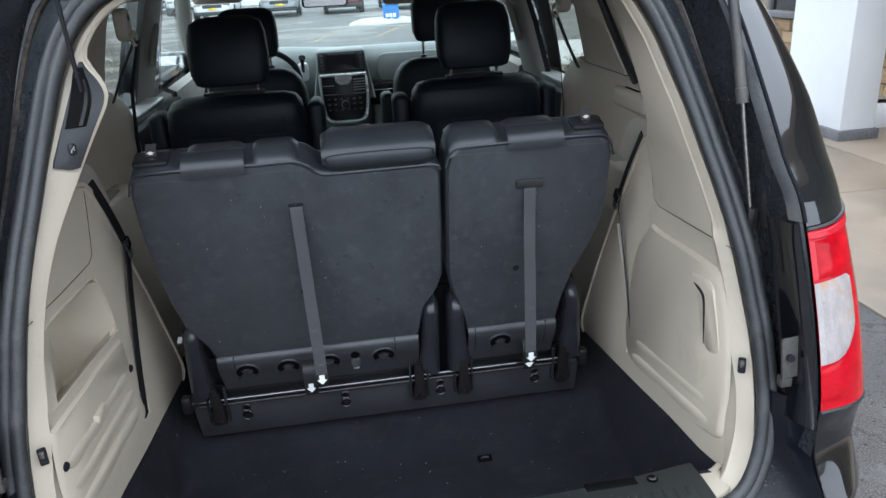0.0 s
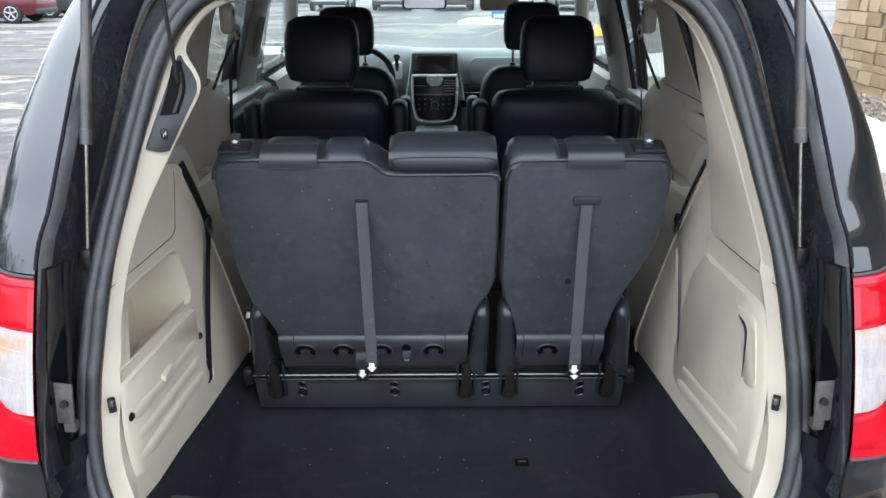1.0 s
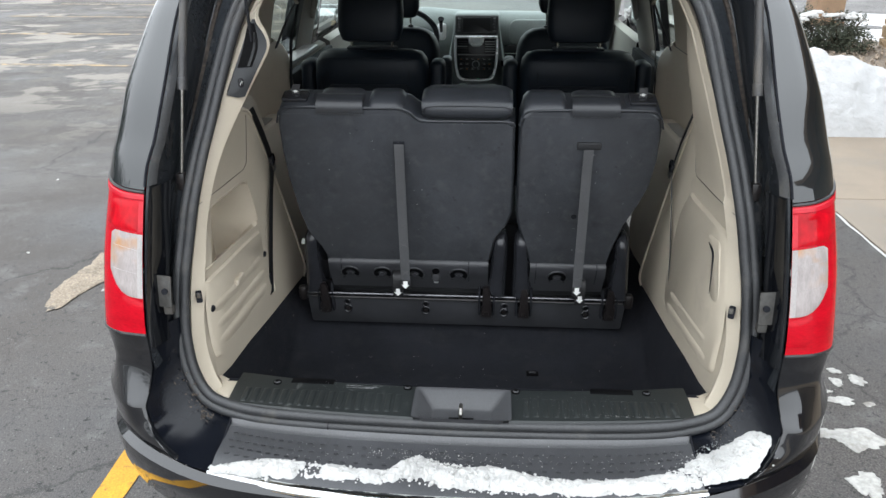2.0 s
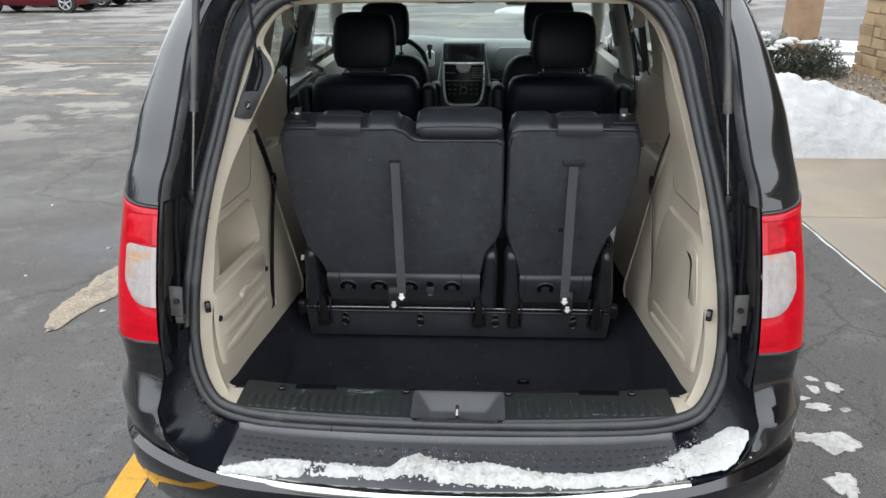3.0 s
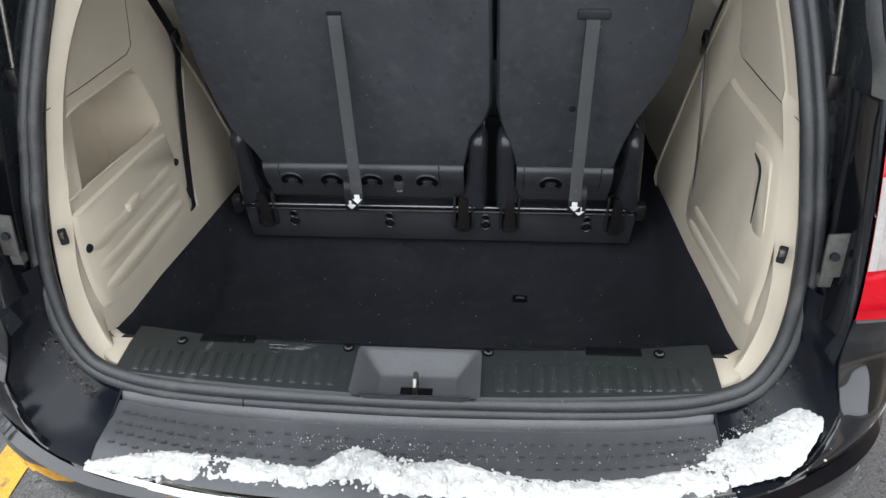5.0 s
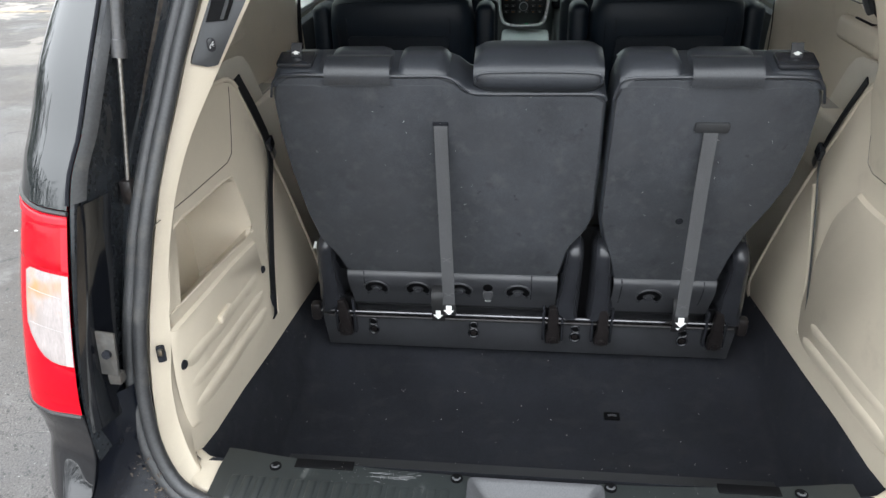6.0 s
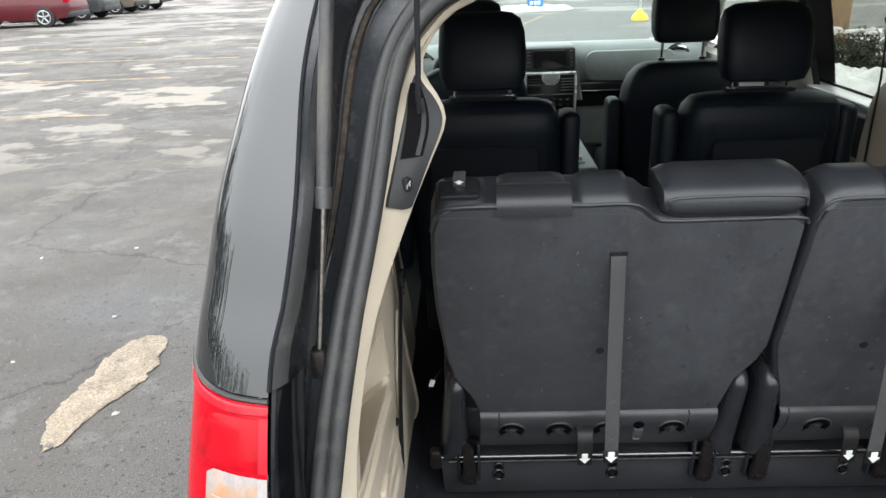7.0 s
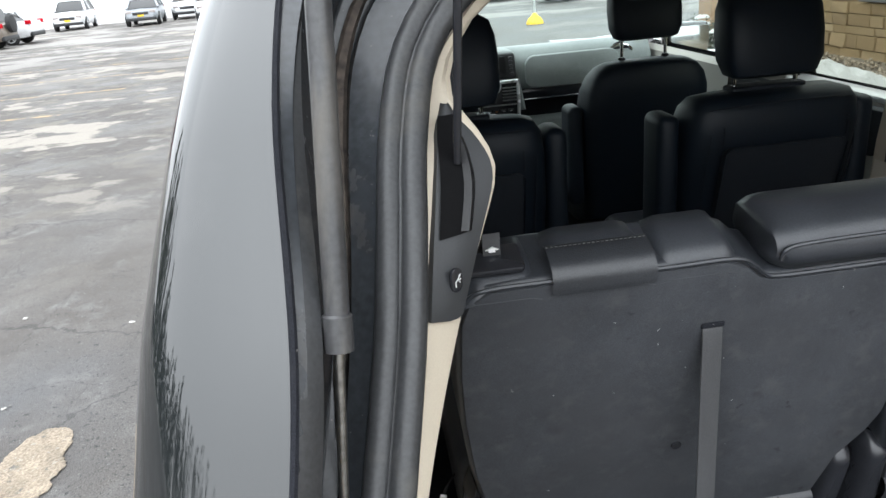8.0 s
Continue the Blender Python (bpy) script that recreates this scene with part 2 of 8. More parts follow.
YELLOW = mask_mix(mat("worn_yellow_paint", (0.56, 0.285, 0.022), 0.75, scale=160, vary=0.2, bump=0.4), (0.20, 0.135, 0.05), 0.85, 24, 0.57, 0.68, seed=2)
FADED = mask_mix(mat("faded_yellow_paint", (0.31, 0.225, 0.12), 0.8, scale=160, vary=0.2, bump=0.4), (0.12, 0.112, 0.105), 0.85, 6, 0.46, 0.58, seed=2)
SAND = mat("sand_coloured_patch", (0.245, 0.20, 0.15), 0.95, scale=90, vary=0.35, bump=0.9, big=7, bigvary=0.3, dist=0.01)
mask_mix(SAND, (0.11, 0.10, 0.09), 0.9, 16, 0.58, 0.68, seed=3, detail=8)
mask_mix(SAND, (0.29, 0.265, 0.22), 0.9, 30, 0.60, 0.68, seed=8, detail=6)
CONCRETE = mask_mix(mat("brown_wet_concrete", (0.25, 0.20, 0.148), 0.6, scale=140, vary=0.16, bump=0.3, big=1.6, bigvary=0.16), (0.17, 0.14, 0.105), 0.4, 1.1, 0.48, 0.68, seed=5)
STONE = mat("tan_ledge_stone", (0.33, 0.235, 0.135), 0.85, scale=40, vary=0.3, bump=0.8, big=8, bigvary=0.25, dist=0.015)
MORTAR = mat("mortar", (0.22, 0.18, 0.13), 0.95, scale=90, bump=0.5)
WHITEPAINT = mat("white_painted_render", (0.62, 0.63, 0.64), 0.7, scale=160, vary=0.04, bump=0.2, bigvary=0.04)
BROWNPOST = mat("brown_painted_post", (0.23, 0.145, 0.085), 0.7, scale=60, vary=0.12, bump=0.2)
GREYBASE = mat("dark_grey_plinth", (0.12, 0.12, 0.125), 0.8, scale=60, bump=0.3)
GRAVEL = mat("grey_brown_gravel", (0.20, 0.165, 0.13), 0.95, scale=70, vary=0.5, bump=0.9, big=3, dist=0.02)
LEAF = mat("dark_evergreen_leaf", (0.035, 0.042, 0.024), 0.75, scale=30, vary=0.4, bump=0.1)
TWIG = mat("brown_twigs", (0.09, 0.07, 0.05), 0.9, scale=50, bump=0.3)
TYRE = mat("tyre_rubber", (0.02, 0.02, 0.021), 0.8, scale=80, bump=0.3)
ALLOY = mat("alloy_rim", (0.45, 0.46, 0.47), 0.35, metal=0.8, scale=50, vary=0.1, bump=0.0)
BLUE = mat("blue_plastic", (0.03, 0.19, 0.55), 0.5, scale=30, vary=0.1, bump=0.1)
YELLOWPL = mat("yellow_plastic", (0.75, 0.48, 0.03), 0.6, scale=30, vary=0.1, bump=0.1)
PLATE = mat("yellow_plate", (0.75, 0.48, 0.02), 0.5, scale=60, vary=0.1, bump=0.0)

ASPHALT = mat("wet_asphalt", (0.101, 0.093, 0.087), 0.58, scale=150, vary=0.7, bump=1.0, big=0.9, bigvary=0.22, spec=0.2, dist=0.006)
mask_mix(ASPHALT, (0.082, 0.080, 0.081), 0.5, 0.55, 0.45, 0.66, seed=4)
mask_mix(ASPHALT, (0.086, 0.078, 0.072), 0.8, 0.9, 0.36, 0.60, seed=23, detail=10, limit=((0, -1.3, -2.6),))
mask_mix(ASPHALT, (0.19, 0.185, 0.18), 0.85, 3.5, 0.56, 0.80, seed=13, detail=10)


def add_cracks(m, scale=0.42, w0=0.0018, w1=0.0068, depth=0.5, shift=0.0):
    """Thin dark cracks in a net."""
    n, l = m.node_tree.nodes, m.node_tree.links
    b = n["Principled BSDF"]
    tc = n.new("ShaderNodeTexCoord")
    nz = n.new("ShaderNodeTexNoise")
    nz.inputs["Scale"].default_value = 2.6
    nz.inputs["Detail"].default_value = 12
    nz.inputs["Roughness"].default_value = 0.66
    l.new(tc.outputs["Object"], nz.inputs["Vector"])
    ad = n.new("ShaderNodeVectorMath")
    ad.operation = "MULTIPLY_ADD"
    ad.inputs[1].default_value = (0.55 * 0.42 / scale, 0.55 * 0.42 / scale, 0)
    nz.inputs["Scale"].default_value = 2.6 * scale / 0.42
    off = n.new("ShaderNodeVectorMath")
    off.operation = "ADD"
    off.inputs[1].default_value = (shift, shift * 1.3, 0)
    l.new(nz.outputs["Color"], ad.inputs[0])
    l.new(tc.outputs["Object"], ad.inputs[2])
    v = n.new("ShaderNodeTexVoronoi")
    v.feature = "DISTANCE_TO_EDGE"
    v.inputs["Scale"].default_value = scale
    l.new(ad.outputs[0], off.inputs[0])
    l.new(off.outputs[0], v.inputs["Vector"])
    r = n.new("ShaderNodeMapRange")
    r.inputs["From Min"].default_value, r.inputs["From Max"].default_value = w0, w1
    r.inputs["To Min"].default_value, r.inputs["To Max"].default_value = depth, 0.0
    l.new(v.outputs["Distance"], r.inputs["Value"])
    mx = n.new("ShaderNodeMix")
    mx.data_type = "RGBA"
    l.new(r.outputs[0], mx.inputs[0])
    l.new(b.inputs["Base Color"].links[0].from_socket, mx.inputs[6])
    mx.inputs[7].default_value = (0.02, 0.02, 0.021, 1)
    l.new(mx.outputs[2], b.inputs["Base Color"])


add_cracks(ASPHALT)
add_cracks(ASPHALT, 1.35, 0.001, 0.006, 0.38, 3.3)
# pits and worn aggregate
mask_mix(ASPHALT, (0.035, 0.034, 0.034), 0.6, 34, 0.615, 0.655, seed=91, detail=5)
mask_mix(ASPHALT, (0.05, 0.049, 0.048), 0.6, 60, 0.62, 0.67, stretch=(1, 0.5, 1), seed=93, detail=3)
mask_mix(ASPHALT, (0.17, 0.162, 0.152), 0.8, 38, 0.64, 0.70, seed=95, detail=4)
# meltwater under the tail; its near-black also paints in the shadow by the van
mask_mix(ASPHALT, (0.009, 0.009, 0.010), 0.16, 2.2, 0.30, 0.52, seed=81, detail=8, limit=((0, -0.95, -0.35), (0, 1.0, 0.45), (1, 0.6, -0.1), (1, -1.5, -0.7)))
# thin ice and trodden snow on the car park, in streaks across the stalls
mask_mix(ASPHALT, (0.140, 0.128, 0.112), 0.8, 1.9, 0.52, 0.60, stretch=(0.85, 1.0, 1), seed=21, detail=12, limit=((1, 3.0, 9.0), (0, -1.5, -4.0)))
mask_mix(ASPHALT, (0.245, 0.224, 0.196), 0.8, 0.75, 0.562, 0.588, stretch=(0.75, 1.0, 1), seed=33, detail=12, limit=((1, 4.0, 9.0), (0, -1.5, -3.5)))
# far patches spread wider, their paleness also painting in wet sheen and haze
mask_mix(ASPHALT, (0.225, 0.214, 0.200), 0.7, 0.42, 0.505, 0.545, stretch=(0.7, 1.1, 1), seed=51, detail=13, limit=((1, 14, 26),))
mask_mix(ASPHALT, (0.045, 0.045, 0.047), 0.5, 75, 0.60, 0.68, seed=61, detail=3)
mask_mix(ASPHALT, (0.26, 0.255, 0.25), 0.8, 95, 0.66, 0.72, seed=71, detail=3)


# ---- mesh helpers ----
def link_mesh(name, bm, material, smooth=40):
    me = bpy.data.meshes.new(name)
    bm.to_mesh(me)
    bm.free()
    me.materials.append(material)
    if smooth:
        me.polygons.foreach_set("use_smooth", [True] * len(me.polygons))
        me.set_sharp_from_angle(angle=radians(smooth))
    return new(name, me)


def part(name, bm, material, parent, label="", smooth=40):
    ob = link_mesh(name, bm, material, smooth)
    ob.parent = parent
    if label:
        ob["label"] = label
    return ob


def thing(name, label, category, at=(0, 0, 0), group="", kind=""):
    ob = new(name)
    ob.location = at
    ob.empty_display_size = 0.1
    return tagged(ob, label, category, group, kind)


def solid(name, bm, material, label, category, group="", kind="", smooth=40):
    return tagged(link_mesh(name, bm, material, smooth), label, category, group, kind)


def grid(rows, bm=None, closed=False, caps=False):
    """A surface through rows of points."""
    bm = bm or bmesh.new()
    vs = [[bm.verts.new(p) for p in r] for r in rows]
    m = len(vs[0])
    for a, b in zip(vs, vs[1:]):
        for i in range(m if closed else m - 1):
            j = (i + 1) % m
            try:
                bm.faces.new((a[i], a[j], b[j], b[i]))
            except ValueError:
                pass
    if caps and closed:
        bm.faces.new(vs[0][::-1])
        bm.faces.new(vs[-1])
    return bm


def tidy(bm):
    bmesh.ops.remove_doubles(bm, verts=bm.verts, dist=1e-5)
    bmesh.ops.recalc_face_normals(bm, faces=bm.faces)
    return bm


def box(x0, x1, y0, y1, z0, z1, bevel=0.0, seg=2, bm=None, m=None):
    """A box with rounded edges; m turns and moves it."""
    own = bmesh.new()
    bmesh.ops.create_cube(own, size=1)
    for v in own.verts:
        v.co = Vector(((x0 + x1) / 2 + v.co.x * (x1 - x0), (y0 + y1) / 2 + v.co.y * (y1 - y0), (z0 + z1) / 2 + v.co.z * (z1 - z0)))
    if bevel:
        bmesh.ops.bevel(own, geom=own.edges[:], offset=bevel, segments=seg, profile=0.5, affect="EDGES")
    if m:
        own.transform(m)
    return join(bm, own) if bm else own


def join(bm, other):
    me = bpy.data.meshes.new("joined")
    other.to_mesh(me)
    other.free()
    bm.from_mesh(me)
    bpy.data.meshes.remove(me)
    return bm


def prism(pts, axis_map, d0, d1, bevel=0.0, seg=2):
    """A polygon pts in 2D, thick from d0 to d1; axis_map(u, v, d) gives the place."""
    bm = bmesh.new()
    a = [bm.verts.new(axis_map(u, v, d0)) for u, v in pts]
    b = [bm.verts.new(axis_map(u, v, d1)) for u, v in pts]
    bm.faces.new(a)
    bm.faces.new(b[::-1])
    n = len(pts)
    for i in range(n):
        j = (i + 1) % n
        bm.faces.new((a[i], b[i], b[j], a[j]))
    bmesh.ops.recalc_face_normals(bm, faces=bm.faces)
    if bevel:
        es = [e for e in bm.edges if len(e.link_faces) == 2 and any(len(f.verts) > 4 or n == 4 for f in e.link_faces)]
        bmesh.ops.bevel(bm, geom=es, offset=bevel, segments=seg, profile=0.5, affect="EDGES", clamp_overlap=True)
    return bm


def spline(pts, n):
    """n points along a smooth curve through pts."""
    p = [Vector(q) for q in pts]
    p = [p[0] * 2 - p[1]] + p + [p[-1] * 2 - p[-2]]
    out = []
    segs = len(p) - 3
    for k in range(n):
        u = k / (n - 1) * segs
        i = min(int(u), segs - 1)
        t = u - i
        a, b, c, d = p[i:i + 4]
        out.append(0.5 * (2 * b + (c - a) * t + (2 * a - 5 * b + 4 * c - d) * t * t + (3 * b - a - 3 * c + d) * t ** 3))
    return out


def tube(path, r, seg=8, flat=1.0, up=(0, 0, 1), bm=None, closed=False):
    """A tube along a path; flat squeezes it along up. r may be a list."""
    path = [Vector(q) for q in path]
    rows = []
    n = len(path)
    for i, q in enumerate(path):
        if closed:
            t = path[(i + 1) % n] - path[i - 1]
        else:
            t = path[min(i + 1, n - 1)] - path[max(i - 1, 0)]
        t.normalize()
        s = t.cross(Vector(up))
        if s.length < 1e-4:
            s = t.cross(Vector((1, 0, 0)))
        s.normalize()
        w = s.cross(t)
        rr = r[i] if isinstance(r, (list, tuple)) else r
        rows.append([q + s * (math.cos(a) * rr) + w * (math.sin(a) * rr * flat) for a in [2 * math.pi * k / seg for k in range(seg)]])
    if closed:
        rows.append(rows[0])
        return tidy(grid(rows, bm, True))
    bm2 = grid(rows, None, True, True)
    bmesh.ops.recalc_face_normals(bm2, faces=bm2.faces)
    return join(bm, bm2) if bm else bm2


def ribbon(path, width, thick, side):
    """A flat band along a path, width along side."""
    path = [Vector(q) for q in path]
    s = Vector(side).normalized() * (width / 2)
    rows = []
    n = len(path)
    for i, q in enumerate(path):
        t = (path[min(i + 1, n - 1)] - path[max(i - 1, 0)]).normalized()
        h = t.cross(s).normalized() * (thick / 2)
        rows.append([q - s - h, q + s - h, q + s + h, q - s + h])
    bm = grid(rows, None, True, True)
    bmesh.ops.recalc_face_normals(bm, faces=bm.faces)
    return bm


def disc(center, normal, r, depth, seg=20, bevel=0.0):
    bm = bmesh.new()
    bmesh.ops.create_cone(bm, cap_ends=True, segments=seg, radius1=r, radius2=r, depth=depth)
    if bevel:
        bmesh.ops.bevel(bm, geom=[e for e in bm.edges if any(len(f.verts) > 4 for f in e.link_faces)], offset=bevel, segments=2, affect="EDGES")
    q = Vector(normal).to_track_quat("Z", "Y").to_matrix().to_4x4()
    bm.transform(Matrix.Translation(center) @ q)
    return bm


def rrect(u0, u1, v0, v1, r, seg=4):
    """A rectangle with rounded corners, as 2D points."""
    out = []
    for cu, cv, a0 in ((u1 - r, v1 - r, 0), (u0 + r, v1 - r, 90), (u0 + r, v0 + r, 180), (u1 - r, v0 + r, 270)):
        for k in range(seg + 1):
            a = radians(a0 + 90 * k / seg)
            out.append((cu + r * math.cos(a), cv + r * math.sin(a)))
    return out


def face_to(bm, way):
    """Turns all faces towards way."""
    for f in bm.faces:
        f.normal_update()
        if f.normal.dot(Vector(way)) < 0:
            f.normal_flip()
    return bm


def lerp_rows(table, z):
    """Linear look-up in rows of (key, value, value ...)."""
    ks = [r[0] for r in table]
    return [float(np.interp(z, ks, [r[i] for r in table])) for i in range(1, len(table[0]))]


def flip(pts, s):
    return [(s * p[0], p[1], p[2]) for p in pts]


def with_holes(outer, holes, place):
    """A flat sheet with holes; outer and holes are loops of 2D points, place(u, v) gives the point in space."""
    bm = bmesh.new()
    edges = []
    for loop in [outer] + holes:
        vs = [bm.verts.new((u, v, 0)) for u, v in loop]
        for i in range(len(vs)):
            edges.append(bm.edges.new((vs[i], vs[(i + 1) % len(vs)])))
    bmesh.ops.triangle_fill(bm, use_beauty=True, use_dissolve=False, edges=edges)
    for v in bm.verts:
        v.co = Vector(place(v.co.x, v.co.y))
    return bm


# ---- ground ----
bm = bmesh.new()
bmesh.ops.create_grid(bm, x_segments=2, y_segments=2, size=300)
ground = solid("ground", bm, ASPHALT, "wet dark asphalt car park with thin snow and cracks", "ground", kind="structure", smooth=0)

# ---- the van: shared outlines ----
SIDES = (-1, 1)
van = thing("minivan", "black minivan with its tailgate raised and cargo bay open", "minivan")

# edge of the trim inside the weather strip: z, x, y
TRIM_EDGE = [(0.66, 0.66, -0.06), (0.70, 0.698, -0.035), (0.772, 0.724, -0.012), (0.853, 0.732, 0.012), (0.933, 0.731, 0.033), (1.01, 0.727, 0.058), (1.09, 0.717, 0.084),
             (1.165, 0.706, 0.108), (1.24, 0.695, 0.138), (1.314, 0.680, 0.175), (1.387, 0.662, 0.210), (1.461, 0.645, 0.246), (1.532, 0.631, 0.303), (1.605, 0.617, 0.362),
             (1.679, 0.588, 0.418), (1.735, 0.535, 0.435), (1.765, 0.47, 0.44)]
# rear edge of lamp and quarter glass: z, x, y
REAR_EDGE = [(0.60, 0.78, -0.10), (0.905, 0.80, -0.104), (1.262, 0.79, 0.0), (1.38, 0.768, 0.055), (1.50, 0.752, 0.12), (1.635, 0.752, 0.235), (1.70, 0.748, 0.30), (1.76, 0.740, 0.37), (1.82, 0.725, 0.43)]
REAR_EDGE = [tuple(q) for q in spline(REAR_EDGE, 80)]
# widest line of the rear corner: z, x
WIDE = [(0.905, 0.962), (1.10, 0.952), (1.231, 0.936), (1.34, 0.922), (1.483, 0.900), (1.633, 0.868), (1.74, 0.838), (1.82, 0.807)]


def corner_row(z, cols, y_end, s=1):
    """Points round the rear corner at height z, from the rear edge to the flank."""
    bx, by = lerp_rows(REAR_EDGE, z)
    wx = lerp_rows(WIDE, z)[0]
    pts = [(bx, by), (bx + (wx - bx) * 0.45, by + 0.012), (bx + (wx - bx) * 0.78, by + 0.045), (bx + (wx - bx) * 0.95, by + 0.105), (wx + 0.004, by + 0.21), (wx + 0.026, by + 0.45)]
    curve = spline([(x, y, z) for x, y in pts], cols - 1) + [Vector((wx + (0.042 if y_end > 1 else 0.014), y_end, z))]
    return flip(curve, s)


def zs(a, b, n):
    return [a + (b - a) * i / n for i in range(n + 1)]


SEAL_LINE = [(0, -0.122, 0.664), (0.3, -0.115, 0.664), (0.5, -0.102, 0.665), (0.61, -0.083, 0.671), (0.685, -0.062, 0.694), (0.728, -0.038, 0.765), (0.745, -0.012, 0.86), (0.747, 0.010, 0.94),
             (0.742, 0.034, 1.02), (0.731, 0.060, 1.10), (0.719, 0.083, 1.18), (0.707, 0.113, 1.25), (0.694, 0.148, 1.32), (0.678, 0.184, 1.39), (0.663, 0.22, 1.46), (0.650, 0.275, 1.535),
             (0.637, 0.335, 1.61), (0.612, 0.392, 1.685), (0.56, 0.418, 1.747), (0.48, 0.43, 1.777), (0.3, 0.435, 1.788), (0, 0.437, 1.79)]


def seal_path(off, back=0.0, n=70):
    """The loop of the weather strip, moved outwards by off and rearwards by back."""
    half = spline(SEAL_LINE, n)
    out = []
    for i, q in enumerate(half):
        t = half[min(i + 1, n - 1)] - half[max(i - 1, 0)]
        o = t.cross(Vector((0, -0.93, 0.37))).normalized()
        if o.dot(q - Vector((0, 0.15, 1.2))) < 0:
            o = -o
        out.append(q + o * off + Vector((0, -0.93 * back, 0.37 * back)))
    left = [Vector((-q.x, q.y, q.z)) for q in out[-2:0:-1]]
    return out + left


SEAL_Z = []
for q in spline(SEAL_LINE, 160):
    if q.z > 0.68 and q.x > 0.2 and (not SEAL_Z or q.z > SEAL_Z[-1][0]):
        SEAL_Z.append((q.z, q.x, q.y))


def seal_at(z):
    return lerp_rows(SEAL_Z, z)


strip = part("weather_strip", tube(seal_path(-0.009), 0.0135, 10, up=(0, -0.93, 0.37), closed=True), RUBBER, van, "grey-black rubber door seal with a double rib")
part("outer_rib", tube(seal_path(0.014, -0.006), 0.0135, 10, up=(0, -0.93, 0.37), closed=True), RUBBER, strip)
# the joint where the strip's ends meet
joint_at = min((q for q in seal_path(0.014, -0.006, 400) if q.z < 0.8), key=lambda q: abs(q.x + 0.335))
part("strip_joint", tube([joint_at - Vector((0.0011, 0, 0)), joint_at + Vector((0.0011, 0, 0))], 0.0140, 12, up=(0, -0.93, 0.37)), VOID, strip)
part("seal_lip", tube(seal_path(0.003, -0.012), 0.016, 8, up=(0, -0.93, 0.37), closed=True), RUBBER, strip)

# ---- the van: rear corners ----
for s in SIDES:
    # jamb between the seal and the rear edge of lamp and glass
    path = spline(SEAL_LINE, 90)
    rows = []
    for z in zs(0.80, 1.815, 44):
        nx, ny = seal_at(z)
        bx, by = lerp_rows(REAR_EDGE, z)
        ax, ay = nx + 0.022, ny + 0.004
        top = max(0.0, min(1.0, (z - 1.2) / 0.3))
        rows.append(flip([(ax - 0.01, ay + 0.03, z), (ax, ay, z), (ax + (bx - ax) * 0.10, ay + 0.007, z), (ax + (bx - ax) * 0.37, ay + 0.013 + 0.004 * top, z), (ax + (bx - ax) * 0.40, ay + 0.034 + 0.008 * top, z), (ax + (bx - ax) * 0.60, ay + 0.036, z),
                          (ax + (bx - ax) * 0.66, ay - 0.002, z), (ax + (bx - ax) * 0.84, by + 0.03, z), (ax + (bx - ax) * 0.86, by + 0.008, z), (bx - 0.004, by + 0.004, z), (bx - 0.003, by + 0.012, z)], s))
    part("jamb", grid(rows), JAMB, van, "black door jamb, dusty and stained")
    # quarter glass round the corner
    def rise(i, n):
        """The joint of lamp and glass climbs towards the flank."""
        return 0.030 * min(1.0, i / (n * 0.55)) ** 1.6 - 0.006

    glass_rows = []
    for z in zs(1.268, 1.815, 26):
        f = (1.815 - z) / 0.547
        glass_rows.append([(s * 0 + corner_row(z + f * rise(i, 13), 14, 1.36, s)[i][0], corner_row(z + f * rise(i, 13), 14, 1.36, s)[i][1], z + f * rise(i, 13)) for i in range(14)])
    part("quarter_glass", grid(glass_rows), PRIVACY, van, "dark privacy glass wrapped round the rear corner")
    edge = [Vector((s * (x - 0.001), y - 0.001, z)) for z in zs(1.27, 1.815, 22) for x, y in [lerp_rows(REAR_EDGE, z)]]
    part("glass_edge", tube(edge, 0.0035, 6), CARPET, van)
    lip = [[(s * (x - 0.004), y + 0.004, z), (s * (x - 0.013), y + 0.010, z), (s * (x - 0.022), y + 0.024, z)] for z in zs(1.27, 1.815, 22) for x, y in [lerp_rows(REAR_EDGE, z)]]
    part("glass_flange", grid(lip), RUBBER, van, "grey rubber flange beside the glass")
    # roof shoulder over the glass
    rail = [[(s * 0.835, y, 1.80), (s * 0.80, y, 1.835), (s * 0.76, y, 1.85), (s * 0.70, y, 1.86)] for y in (0.44, 0.55, 1.4, 2.3, 3.1)]
    part("roof_rail", grid(rail), PAINT, van)

    # tail lamp: one wrapped red lens with inset fields
    def lamp_at(z, i, proud=0.0):
        z += max(0.0, (z - 0.905) / 0.353) * rise(i, 26)
        q = Vector(corner_row(z, 27, 0.30, s)[i])
        return q + Vector((s * min(1, i / 14), -max(0, 1 - i / 14) - 0.05, 0)).normalized() * proud

    def field(low, high, c0, c1, proud, n=8):
        """A field of the lens between two edges, each given as a height for a share across."""
        rws = []
        for k in range(n + 1):
            row = []
            for i in range(c0, c1 + 1):
                g = (i - c0) / max(1, c1 - c0)
                e = proud if 0 < k < n and c0 < i < c1 else proud * 0.4
                row.append(lamp_at(low(g) + (high(g) - low(g)) * k / n, i, e))
            rws.append(row)
        return grid(rws)

    lamp = part("tail_lamp", grid([[lamp_at(z, i) for i in range(27)] for z in zs(0.905, 1.258, 10)]), RED_LENS, van, "red and clear tail lamp wrapped round the corner")
    part("upper_lens", field(lambda g: 1.243 - 0.004 * g, lambda g: 1.2555, 0, 22, 0.003), PINK_LENS, lamp, "paler red strip")
    part("inner_strip", field(lambda g: 1.166, lambda g: 1.240, 0, 1, 0.003), PINK_LENS, lamp)
